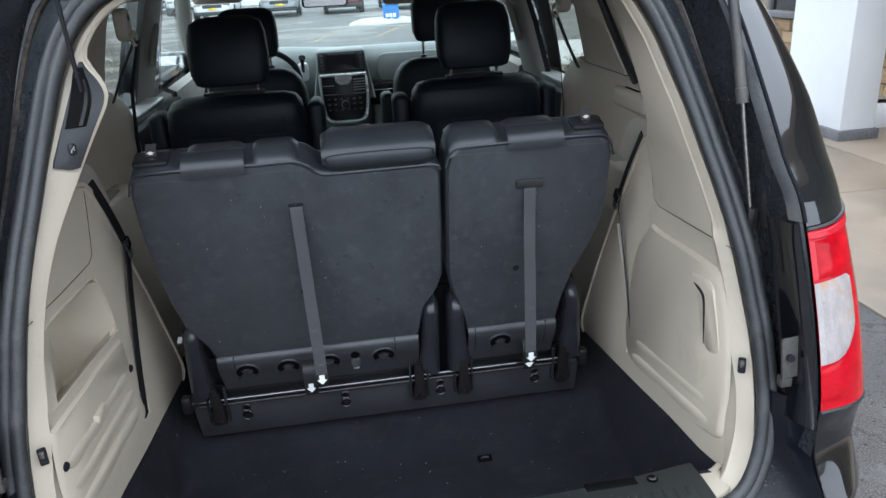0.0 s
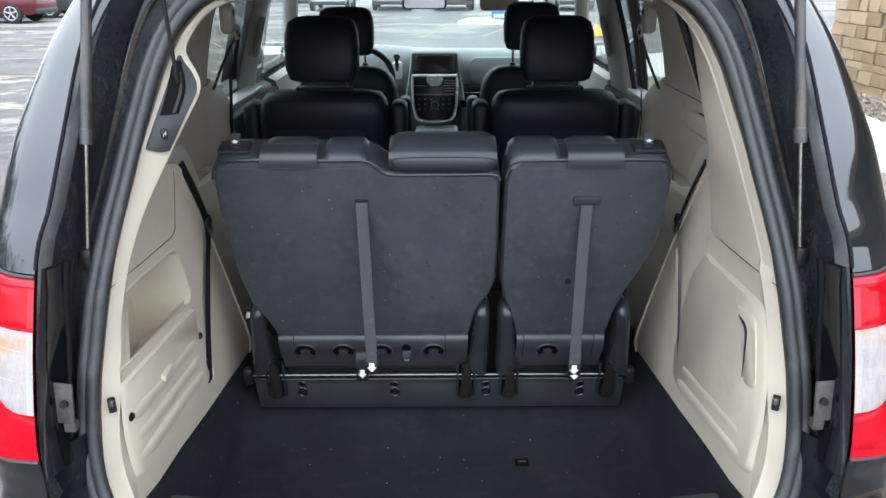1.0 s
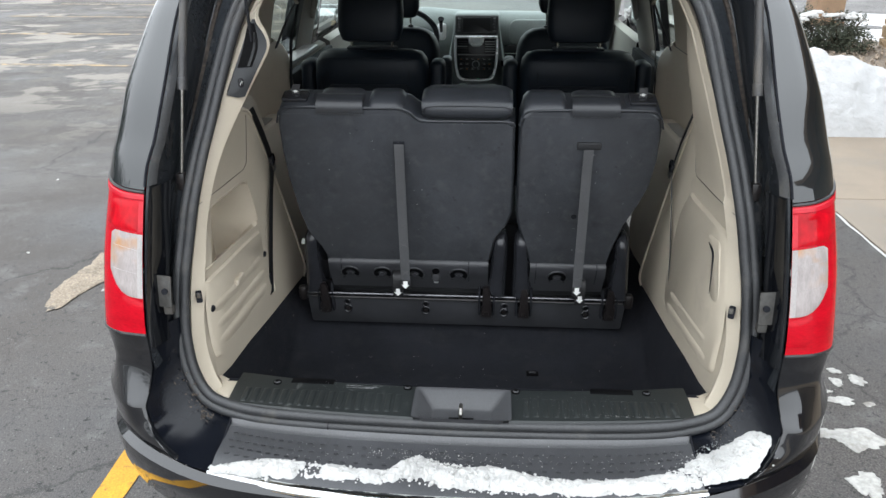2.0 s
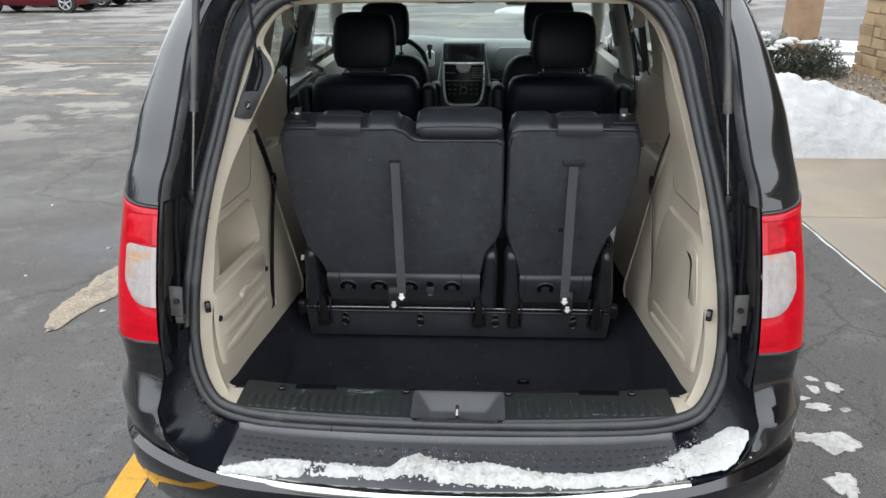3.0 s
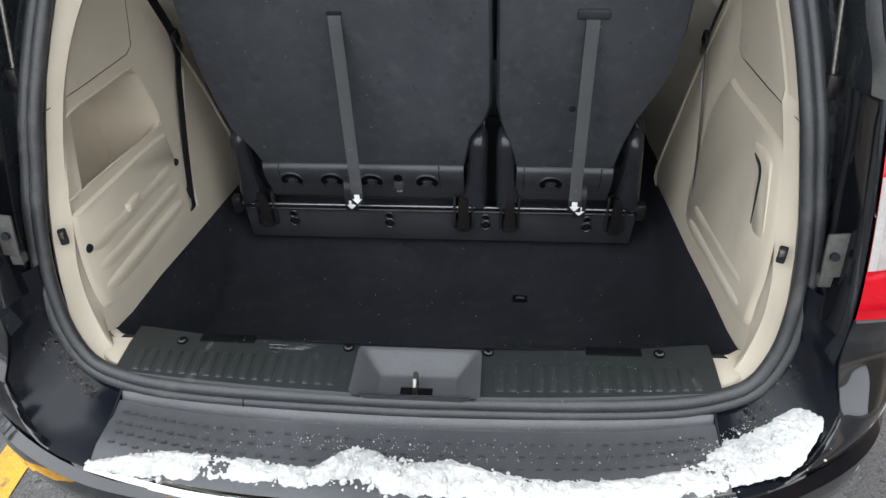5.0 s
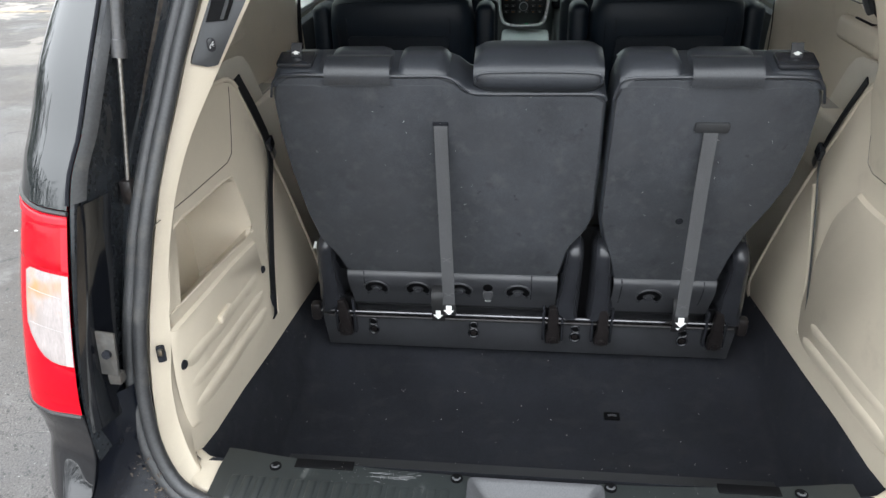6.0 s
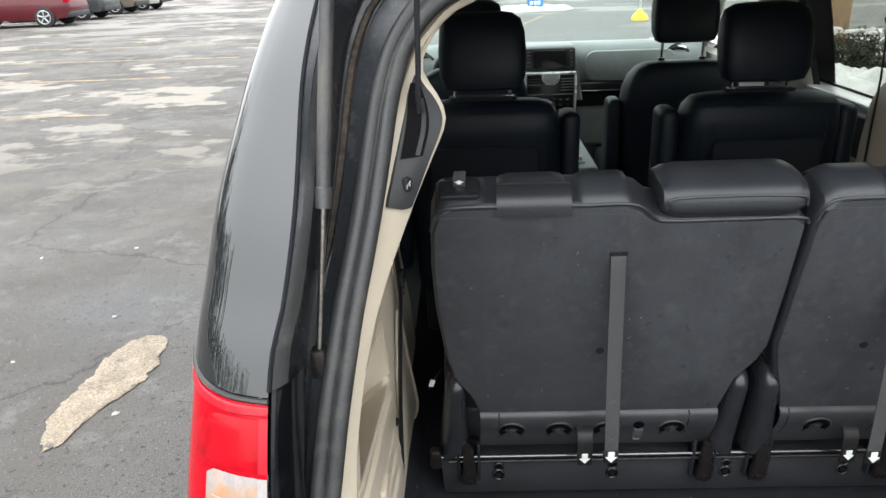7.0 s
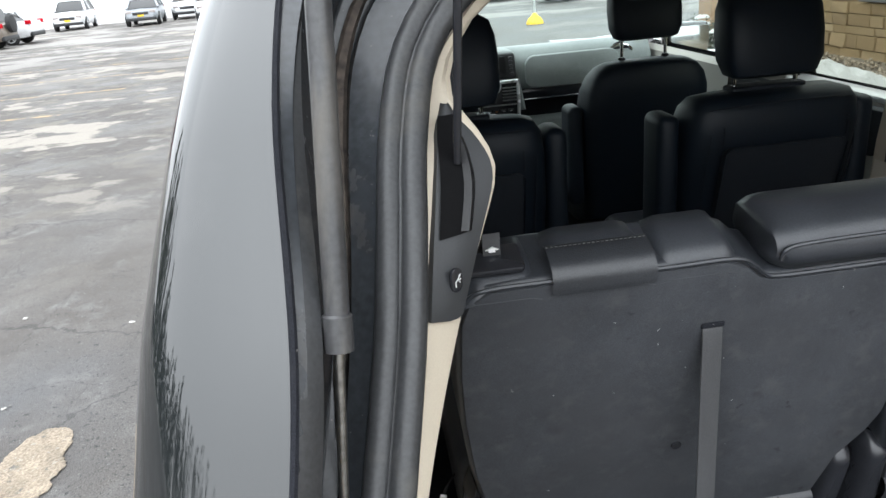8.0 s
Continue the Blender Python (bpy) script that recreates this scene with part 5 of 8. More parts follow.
    part("tray_recess", box(min(s * 0.745, s * 0.785) + off, max(s * 0.745, s * 0.785) + off, 0.84, 1.04, 1.188, 1.1945, 0.002, m=pose(0, 0, 0.0)), DOORTRIM, sh)
    # shoulder belt guide and belt of the rear row
    gx = s * 0.712 + off * 0.6
    gd = part("belt_guide", prism(rrect(-0.034, 0.034, -0.050, 0.050, 0.03), lambda u, v, d: (gx - s * d, 1.285 + u, 1.655 + v), -0.02, 0.020, 0.010, 3), BEIGE_SOFT, van, "beige belt guide")
    part("guide_hole", disc((gx - s * 0.020, 1.290, 1.675), (s, 0, 0), 0.010, 0.004, 12), VOID, gd)
    part("guide_loop", tube([(gx - s * 0.026, 1.285 + 0.028 * math.cos(a), 1.612 + 0.020 * math.sin(a)) for a in [k * math.pi / 8 for k in range(16)]], 0.006, 6, closed=True), BEIGE_SOFT, gd)
    part("shoulder_belt", ribbon([(gx - s * 0.028, 1.285, 1.610), (s * 0.745 + off, 1.31, 1.50), (s * 0.80 + off, 1.34, 1.40)], 0.040, 0.003, (0, 1, 0.1)), BELT, van, "black shoulder belt")
    part("belt_run", ribbon([(gx - s * 0.034, 1.29, 1.605), (s * 0.735 + off, 1.36, 1.44), (s * 0.765 + off, 1.42, 1.28), (s * 0.775 + off, 1.44, 1.0)], 0.018, 0.003, (0.3, 1, 0.1)), BELT, van)
    part("lower_side_trim", grid([[(s * x, y, z) for y in (0.70, 0.9, 1.1, 1.35, 1.46)] for x, z in ((0.735, 1.16), (0.73, 1.10), (0.742, 0.9), (0.715, 0.7), (0.705, 0.53))]), BEIGE_SOFT, van, "beige trim over the wheel arch")
    # doors seen from inside
    dp = part("sliding_door_panel", grid([[(s * x, y, z) for y in (1.42, 1.7, 2.0, 2.45)] for x, z in ((0.90, 1.29), (0.865, 1.275), (0.85, 1.22), (0.84, 1.05), (0.86, 0.9), (0.86, 0.5))]), DOORTRIM, van, "beige sliding door panel with a dark armrest")
    arm = [(1.60, 1.125), (1.50, 1.150), (1.44, 1.200), (1.44, 1.262), (1.48, 1.268), (2.40, 1.268), (2.40, 1.125)]
    part("armrest", prism(arm, lambda u, v, d: (s * (0.842 - d), u, v), -0.01, 0.03, 0.008), CLOTH, dp, "dark armrest insert")
    part("window_ledge", box(min(s * 0.86, s * 0.94), max(s * 0.86, s * 0.94), 1.45, 2.27, 1.272, 1.292, 0.006), SILVER, dp)
    part("front_door_panel", grid([[(s * x, y, z) for y in (2.55, 2.9, 3.3, 3.7)] for x, z in ((0.90, 1.29), (0.86, 1.27), (0.84, 1.0), (0.86, 0.5))]), DOORTRIM, van, "beige front door panel")
    # wheels
    for y in (1.06, 4.12):
        w = part("wheel", tube([(s * x, y, 0.34) for x in (0.78, 0.79, 0.985, 1.0)], [0.30, 0.338, 0.338, 0.31], 36), TYRE, van, "black tyre on an alloy wheel", smooth=35)
        part("rim", disc((s * 1.0, y, 0.34), (s, 0, 0), 0.225, 0.02, 28, 0.005), ALLOY, w)
        arch = [(s * 1.004, y + 0.375 * math.cos(a), 0.34 + 0.375 * math.sin(a)) for a in [math.pi * k / 18 for k in range(19)]]
        part("wheel_arch", tube(arch, 0.028, 8, flat=0.6), PAINT, van)
    # wing mirror, dark outside
    mr = part("wing_mirror", box(-0.12, 0.12, -0.05, 0.06, -0.085, 0.085, 0.035, 3, m=Matrix.Translation((s * 1.06, 3.42, 1.30))), PAINT, van)
    part("mirror_glass", box(-0.10, 0.10, -0.055, -0.049, -0.068, 0.068, 0.002, m=Matrix.Translation((s * 1.06, 3.42, 1.30))), CHROME, mr)
# nose
part("bonnet", grid([[(x * w, y + 0.0, z - 0.05 * abs(x) ** 3) for x in (-0.92, -0.6, -0.3, 0, 0.3, 0.6, 0.92)] for y, z, w in ((3.96, 1.22, 1), (4.2, 1.205, 1), (4.55, 1.14, 0.97), (4.82, 0.96, 0.93))]), PAINT, van)
part("front_bumper", grid([[(x, y - 0.25 * (abs(x) / 0.9) ** 3, z) for x in (-0.92, -0.7, -0.35, 0, 0.35, 0.7, 0.92)] for y, z in ((4.84, 0.93), (4.95, 0.80), (5.0, 0.6), (4.98, 0.4), (4.85, 0.25))]), PAINT, van)
part("underbody", box(-0.84, 0.84, 0.02, 4.7, 0.20, 0.36, 0.02), PLASTIC_MATT, van)
# added dark block that keeps the space under the bumper in shade
part("exhaust_shadow_panel", box(-0.60, 0.60, -0.12, 0.06, 0.26, 0.38, 0.01), PLASTIC_MATT, van)

# ---- dashboard ----
rows = []
for x in [k / 20 * 1.66 - 0.83 for k in range(21)]:
    b = abs(x) / 0.83
    hump = 0.025 * math.exp(-((x + 0.43) / 0.22) ** 2)
    rows.append([(x, 4.02 - 0.12 * b * b, 1.215), (x, 3.85 - 0.1 * b * b, 1.285 + hump * 0.5), (x, 3.55 - 0.05 * b, 1.338 + hump), (x, 3.41, 1.345 + hump), (x, 3.355, 1.325 + hump * 0.5), (x, 3.315, 1.26), (x, 3.33, 1.15), (x, 3.36, 1.10), (x, 3.48, 1.02), (x, 3.52, 0.80), (x, 3.6, 0.5)])
dash = part("dashboard", grid(rows), DASHGREY, van, "grey moulded dashboard with a chrome-edged centre stack", smooth=50)
cx = -0.042
stack = [(cx - 0.130, 1.215), (cx + 0.130, 1.215), (cx + 0.129, 1.11), (cx + 0.120, 1.01), (cx + 0.085, 0.958), (cx - 0.085, 0.958), (cx - 0.120, 1.01), (cx - 0.129, 1.11)]
bz = part("stack_bezel", prism(stack, lambda u, v, d: (u, 3.14 + (1.22 - v) * -0.12 + d, v), 0.0, 0.16, 0.010), SCREEN, dash, "black centre stack")
loop = spline([(u, 3.137 - (1.22 - v) * 0.12, v) for u, v in ((cx - 0.133, 1.217), (cx - 0.132, 1.11), (cx - 0.122, 1.01), (cx - 0.085, 0.956), (cx + 0.085, 0.956), (cx + 0.122, 1.01), (cx + 0.132, 1.11), (cx + 0.133, 1.217))], 36)
part("stack_surround", tube(loop + [loop[0]], 0.0085, 10), BRIGHT, bz, "chrome surround")
part("screen_hood", prism(rrect(cx - 0.138, cx + 0.138, 1.226, 1.342, 0.014), lambda u, v, d: (u, 3.17 + (v - 1.22) * 0.3 + d, v), 0.0, 0.16, 0.008), PLASTIC_MATT, dash)
sc = part("touch_screen", prism(rrect(cx - 0.090, cx + 0.090, 1.240, 1.330, 0.006), lambda u, v, d: (u, 3.167 + (v - 1.22) * 0.3 + d, v), -0.002, 0.01, 0.002), SCREEN, dash, "dark touch screen with buttons beside it")
for side in (-1, 1):
    for k in range(5):
        part("screen_button", box(cx + side * 0.113 - 0.008, cx + side * 0.113 + 0.008, 3.158 + k * 0.0054, 3.170 + k * 0.0054, 1.246 + k * 0.018, 1.256 + k * 0.018, 0.002), CUP, sc)
cup_line = [(cx - 0.044, 1.220), (cx - 0.042, 1.186), (cx - 0.022, 1.166), (cx + 0.022, 1.166), (cx + 0.042, 1.186), (cx + 0.044, 1.220)]
ck = part("clock", prism(cup_line, lambda u, v, d: (u, 3.124 + d, v), -0.004, 0.02, 0.005), WHITE_TAG, dash, "pale clock in a chrome frame")
part("clock_frame", tube([(u, 3.119, v) for u, v in cup_line], 0.006, 8), BRIGHT, ck)
part("clock_face", prism(rrect(cx - 0.026, cx + 0.026, 1.180, 1.212, 0.010), lambda u, v, d: (u, 3.1195 + d, v), -0.001, 0.004), SATIN, ck)
for k in range(5):
    part("vent_slat", box(cx + 0.055, cx + 0.122, 3.116, 3.133, 1.128 + k * 0.015, 1.132 + k * 0.015), SILVER, bz)
    part("vent_slat", box(cx - 0.122, cx - 0.055, 3.116, 3.133, 1.128 + k * 0.015, 1.132 + k * 0.015), SILVER if k == 2 else PLASTIC_MATT, bz)
part("stack_strip", box(cx - 0.118, cx + 0.118, 3.110, 3.128, 1.108, 1.112), SILVER, bz)
for r in range(3):
    for k in range(6):
        if r == 1 and k in (2, 3):
            continue
        bt0 = part("stack_button", box(cx - 0.106 + k * 0.0362, cx - 0.080 + k * 0.0362, 3.100 - r * 0.003, 3.118, 1.078 - r * 0.030, 1.090 - r * 0.030, 0.002), PLASTIC_MATT, bz)
        part("button_mark", box(cx - 0.099 + k * 0.0362, cx - 0.087 + k * 0.0362, 3.0985 - r * 0.003, 3.101 - r * 0.003, 1.083 - r * 0.030, 1.0855 - r * 0.030), WHITE_TAG if (r + k) % 3 else AMBER, bt0)
kn = part("tuning_knob", disc((cx, 3.098, 1.052), (0, -1, -0.1), 0.020, 0.02, 20, 0.003), PLASTIC, bz)
part("knob_ring", tube([(cx + 0.022 * math.cos(a), 3.100, 1.052 + 0.022 * math.sin(a)) for a in [k * math.pi / 10 for k in range(20)]], 0.0025, 6, closed=True), BRIGHT, kn)
part("status_lamp", box(cx + 0.01, cx + 0.025, 3.098, 3.110, 0.958, 0.962), mat("green_lamp", (0.05, 0.6, 0.25), 0.4), bz)
vn = part("side_vent", tube([(0.675 + 0.06 * math.cos(a), 3.335, 1.275 + 0.040 * math.sin(a)) for a in [k * math.pi / 10 for k in range(20)]], 0.009, 6, closed=True), CHROME, dash, "chrome-ringed air vent")
part("vent_dark", disc((0.675, 3.34, 1.275), (0, -1, 0), 0.055, 0.01, 20), PLASTIC, vn)
vn = part("side_vent", tube([(-0.735 + 0.06 * math.cos(a), 3.335, 1.275 + 0.040 * math.sin(a)) for a in [k * math.pi / 10 for k in range(20)]], 0.009, 6, closed=True), CHROME, dash)
part("vent_dark", disc((-0.735, 3.34, 1.275), (0, -1, 0), 0.055, 0.01, 20), PLASTIC, vn)
part("glove_lid", prism(rrect(0.17, 0.66, 1.146, 1.305, 0.05), lambda u, v, d: (u, 3.302 + 0.25 * max(v - 1.25, 0) + d, v), -0.008, 0.02, 0.006), DASHGREY, dash)
part("glove_seam", box(0.165, 0.67, 3.296, 3.32, 1.1405, 1.1435, 0.0), PLASTIC_MATT, dash)
part("dash_band", box(0.14, 0.81, 3.318, 3.39, 1.090, 1.140, 0.006), PLASTIC, dash, "dark gloss trim band")
part("dash_strip", box(0.14, 0.81, 3.314, 3.345, 1.086, 1.093, 0.002), CHROME, dash, "chrome strip")
part("knee_recess", box(0.12, 0.82, 3.385, 3.5, 0.985, 1.086, 0.02), CARPET, dash)
part("glove_box", box(0.13, 0.82, 3.35, 3.5, 0.76, 0.988, 0.03, 3), DASHGREY, dash)
part("screen_housing", prism([(cx - 0.185, 1.06), (cx - 0.152, 1.24), (cx - 0.144, 1.338), (cx - 0.132, 1.348), (cx + 0.132, 1.348), (cx + 0.144, 1.338), (cx + 0.152, 1.24), (cx + 0.185, 1.06)], lambda u, v, d: (u, 3.195 + max(v - 1.22, 0) * 0.3 + d, v), 0.0, 0.2, 0.012), DASHGREY, dash)
part("stack_bin", prism(rrect(cx - 0.105, cx + 0.105, 0.800, 0.905, 0.02), lambda u, v, d: (u, 3.12 + d, v), 0.0, 0.1, 0.008), VOID, dash)
# wheel, selector, console, mirror
wh = part("steering_wheel", tube([(-0.47 + 0.185 * math.cos(a), 3.02 - 0.09 * math.sin(a), 1.235 + 0.165 * math.sin(a)) for a in [k * math.pi / 18 for k in range(36)]], 0.017, 8, closed=True), LEATHER, van, "black steering wheel with silver spokes")
part("wheel_hub", prism(rrect(-0.09, 0.09, -0.07, 0.07, 0.03), lambda u, v, d: (-0.47 + u, 3.05 - v * 0.5 + d, 1.225 + v), -0.02, 0.04, 0.012), PLASTIC_MATT, wh)
for side in (-1, 1):
    part("wheel_spoke", box(-0.05, 0.05, -0.012, 0.012, -0.03, 0.03, 0.008, m=Matrix.Translation((-0.47 + side * 0.12, 3.03, 1.225))), BRIGHT, wh)
gs = part("gear_selector", prism(rrect(-0.030, 0.030, -0.052, 0.048, 0.02), lambda u, v, d: (-0.262 + u, 3.10 + v * 0.3 + d, 1.255 + v), -0.01, 0.03, 0.008), SATIN, van, "gear lever on a silver plate")
part("gear_lever", tube([(-0.262, 3.09, 1.26), (-0.258, 3.0, 1.32), (-0.256, 2.98, 1.345)], [0.010, 0.010, 0.02], 10), PLASTIC, gs)
rv = part("inside_mirror", prism(rrect(-0.13, 0.13, -0.034, 0.034, 0.02), lambda u, v, d: (-0.10 + u, 3.2 + d, 1.627 + v), -0.02, 0.015, 0.006), PLASTIC, van, "black inside mirror")
part("mirror_glass", prism(rrect(-0.118, 0.118, -0.027, 0.027, 0.014), lambda u, v, d: (-0.10 + u, 3.2 + d, 1.627 + v), -0.023, -0.019), CHROME, rv)
part("mirror_stem", tube([(-0.10, 3.21, 1.64), (-0.10, 3.26, 1.70)], 0.012, 8), PLASTIC, rv)
for x0, x1, low in ((-0.80, -0.535, 1.648), (0.215, 0.435, 1.590)):
    vis = part("sun_visor", prism(rrect(x0, x1, low, 1.745, 0.028), lambda u, v, d: (u, 3.10 + (v - 1.745) * 0.35 + d, v), -0.010, 0.010, 0.007, 3), HEADLINER, van, "beige sun visor folded towards the windscreen", smooth=60)
    part("visor_hinge", tube([(x0 + 0.03, 3.105, 1.742), (x0 + 0.03, 3.105, 1.76)], 0.009, 8), PLASTIC, vis)
cn = part("centre_console", prism([(2.35, 0.45), (2.35, 0.85), (2.40, 0.90), (2.95, 0.91), (3.15, 0.92), (3.2, 0.45)], lambda u, v, d: (-0.03 + d, u, v), -0.13, 0.13, 0.02), DASHGREY, van, "grey floor console with a chrome tray")
for k in range(4):
    part("tray_rail", tube([(-0.10, 2.45 + 0.09 * k, 0.912), (0.04, 2.45 + 0.09 * k, 0.912)], 0.008, 8), SILVER, cn)

# ---- third row: one split bench ----
bench = thing("split_bench_seat", "black split rear bench with felt-covered seatbacks and pull straps", "car seat", (0, 0.70, 0.50))
BENCH = Matrix.Translation((0, -0.70, -0.50))


def bpart(name, bm, m, parent, label="", smooth=40):
    """A part of the bench or of one of its parts, given in the van's own measures."""
    ob = part(name, bm, m, parent, label, smooth)
    if parent is bench:
        ob.matrix_parent_inverse = BENCH
    return ob


SLOPE = Vector((0, -0.284, 0.959))
REARW = Vector((0, -0.959, -0.284))


def seat(x, z, d):
    """A place on the seatback: across, height, and proud of the felt to the rear."""
    return Vector((x, 0.668, 0.73)) + SLOPE * ((z - 0.73) / 0.959) + REARW * d


WIDE_BACK = [(-0.497, 0.785), (-0.515, 0.835), (-0.553, 0.900), (-0.570, 0.98), (-0.584, 1.105), (-0.588, 1.22), (-0.585, 1.315), (-0.572, 1.352), (-0.545, 1.366), (-0.46, 1.368), (-0.30, 1.366), (-0.205, 1.366), (-0.172, 1.352), (-0.152, 1.334), (-0.125, 1.326), (0.0, 1.326),
             (0.125, 1.326), (0.145, 1.312), (0.149, 1.15), (0.149, 0.99), (0.135, 0.945), (0.098, 0.885), (0.078, 0.785)]
NARROW_BACK = [(0.214, 0.785), (0.195, 0.86), (0.172, 0.93), (0.160, 0.985), (0.158, 1.15), (0.158, 1.315), (0.168, 1.35), (0.19, 1.364), (0.26, 1.366), (0.42, 1.368), (0.54, 1.366), (0.570, 1.350), (0.584, 1.31), (0.588, 1.20), (0.578, 1.10), (0.555, 1.03), (0.520, 0.95), (0.497, 0.86), (0.485, 0.785)]
for loop, label in ((WIDE_BACK, "wide seatback, felt rear and leather top"), (NARROW_BACK, "narrow seatback, felt rear and leather top")):
    shell = bpart("seatback", prism(loop, seat, -0.115, -0.004, 0.012, 3), LEATHER, bench, label)
    cx0, cz0 = sum(p[0] for p in loop) / len(loop), sum(p[1] for p in loop) / len(loop)
    shr = [(x + (0.006 if x < cx0 else -0.006), z + (0.004 if z < cz0 else -0.005)) for x, z in loop]
    # felt back, slightly cushioned
    fb = prism(shr, seat, -0.010, 0.0035, 0.005, 2)
    bpart("felt_back", fb, FELT, shell, "worn charcoal felt backing")
    # welt round the top
    top = [seat(x, z, 0.002) for x, z in loop if z > 1.25]
    bpart("welt", tube(spline(top, 60), 0.003, 6), LEATHER, shell)
    # plastic bar under the felt
    xa, xb = loop[0][0] + 0.005, loop[-1][0] - 0.005
    if xa > xb:
        xa, xb = xb, xa
    bar = [seat(0, z, d) for z, d in ((0.790, -0.03), (0.793, -0.004), (0.791, 0.006), (0.785, 0.013), (0.774, 0.017), (0.757, 0.017), (0.735, 0.013), (0.715, 0.008), (0.70, 0.003), (0.655, -0.008), (0.650, -0.05))]
    lb = bpart("lower_bar", grid([[(x, q.y, q.z) for q in bar] for x in (xa, xa + 0.004, xb - 0.004, xb)]), BARPLASTIC, shell, "glossy black plastic lower bar")
    for f in (0.08, 0.88):
        x = xa + (xb - xa) * f
        bpart("bar_seam", tube([seat(x, 0.791, 0.006), seat(x, 0.785, 0.0125), seat(x, 0.774, 0.0165), seat(x, 0.757, 0.0165), seat(x, 0.735, 0.0125), seat(x, 0.70, 0.002)], 0.0018, 5), CARPET, lb)
    for x in ((-0.417, -0.302, -0.187, -0.030) if loop is WIDE_BACK else (0.315,)):
        def on_bar(u, v, lift, x=x):
            """A place on the face of the lower bar."""
            return seat(x + u, v, float(np.interp(v, [0.70, 0.715, 0.735, 0.757, 0.774, 0.785], [0.003, 0.008, 0.013, 0.017, 0.017, 0.013])) + lift)

        turns = [math.radians(-38 + 256 * k / 18) for k in range(19)]
        ringo = bpart("anchor_ring", tube([on_bar(0.033 * math.cos(a), 0.738 + 0.029 * math.sin(a), 0.001) for a in turns], 0.0030, 8), BARPLASTIC, shell, "black moulded anchor ring")
        # flat black band for the shade in the ring's slot
        bpart("ring_recess", tube([on_bar(0.0245 * math.cos(a), 0.738 + 0.0215 * math.sin(a), 0.0012) for a in turns], 0.0088, 8, 0.35, REARW), VOID, ringo)
        bpart("ring_core", disc(on_bar(0, 0.735, 0.001), REARW, 0.0125, 0.012, 18, 0.004), BARPLASTIC, ringo)
        for sd in (-1, 1):
            bpart("ring_foot", disc(on_bar(sd * 0.024, 0.7165, 0.001), REARW, 0.0055, 0.008, 12, 0.002), BARPLASTIC, ringo)
    if loop is WIDE_BACK:
        bpart("key_lug", prism(rrect(-0.014, 0.014, 0.718, 0.752, 0.012), lambda u, v, d: seat(-0.111 + u, v - 0.010, d), 0.0, 0.022, 0.004), CUP, shell)
        bpart("key_hole", disc(seat(-0.111, 0.754, 0.016), REARW, 0.0135, 0.006, 16, 0.001), VOID, shell)
        bpart("key_stem", prism(rrect(-0.008, 0.008, 0.700, 0.728, 0.003), lambda u, v, d: seat(-0.111 + u, v, d), -0.005, 0.019, 0.002), SILVER, shell)
    # stray hairs and lint on the felt
    hairs = bmesh.new()
    hr0 = random.Random(int(loop[0][0] * 1000))
    for k in range(16):
        hx, hz = hr0.uniform(cx0 - 0.25, cx0 + 0.25) if loop is WIDE_BACK else hr0.uniform(cx0 - 0.14, cx0 + 0.14), hr0.uniform(0.84, 1.30)
        a = hr0.uniform(0, 3.14)
        ln = hr0.uniform(0.002, 0.007)
        tube([seat(hx, hz, 0.0042), seat(hx + ln * math.cos(a) * 0.5, hz + ln * math.sin(a) * 0.5 + 0.001, 0.0046), seat(hx + ln * math.cos(a), hz + ln * math.sin(a), 0.0042)], 0.0003, 4, bm=hairs)
    bpart("felt_lint", hairs, THREAD, shell, "pale stray lint")["kind"] = "stuff"
    # small felt pin beside the strap
    px0 = -0.225 if loop is WIDE_BACK else 0.350
    bpart("felt_pin", disc(seat(px0, 0.990, 0.005), REARW, 0.009, 0.004, 14, 0.001), PLASTIC, shell)

    # leather top rolls: x from, x to, lift, material
    tops = ((-0.574, -0.468, 0.006, LEATHER), (-0.460, -0.310, 0.013, LEATHER), (-0.304, -0.190, 0.013, LEATHER)) if loop is WIDE_BACK else ((0.168, 0.300, 0.013, LEATHER), (0.306, 0.454, 0.013, LEATHER), (0.462, 0.572, 0.006, LEATHER))
    for x0, x1, h, m in tops:
        rows = []
        for k, x in enumerate(zs(x0, x1, 10)):
            e = min(1.0, min(k, 10 - k) / 1.5)
            rows.append([seat(x, 1.335 + (z - 1.335) * (0.55 + 0.45 * e ** 0.6), d) for z, d in ((1.335, -0.118), (1.352 + h * 0.5, -0.120), (1.366 + h, -0.10), (1.370 + h * 1.1, -0.06), (1.366 + h, -0.022), (1.356 + h * 0.4, -0.002), (1.345, 0.004))])
        roll = bpart("leather_roll", grid(rows), m, shell, "", 60)
    # grey leather flap
    fx0, fx1 = (-0.456, -0.314) if loop is WIDE_BACK else (0.310, 0.450)
    rows = [[seat(x, z, d) for z, d in ((1.383, -0.052), (1.389, -0.046), (1.390, -0.030), (1.387, -0.012), (1.379, 0.003), (1.368, 0.010), (1.351, 0.011), (1.347, 0.004))] for x in zs(fx0, fx1, 6)]
    bpart("leather_flap", grid(rows), LEATHER_FLAP, shell, "grey perforated leather flap", 60)
    st = [seat(x, 1.3905, -0.040) for x in zs(fx0, fx1, 22)]
    for a, b in zip(st[::1], st[1::1]):
        bpart("stitch", tube([a.lerp(b, 0.2), a.lerp(b, 0.7)], 0.0007, 4), STRAPTHREAD, shell)
    # latch pull and its white mark
    lx = -0.526 if loop is WIDE_BACK else 0.520
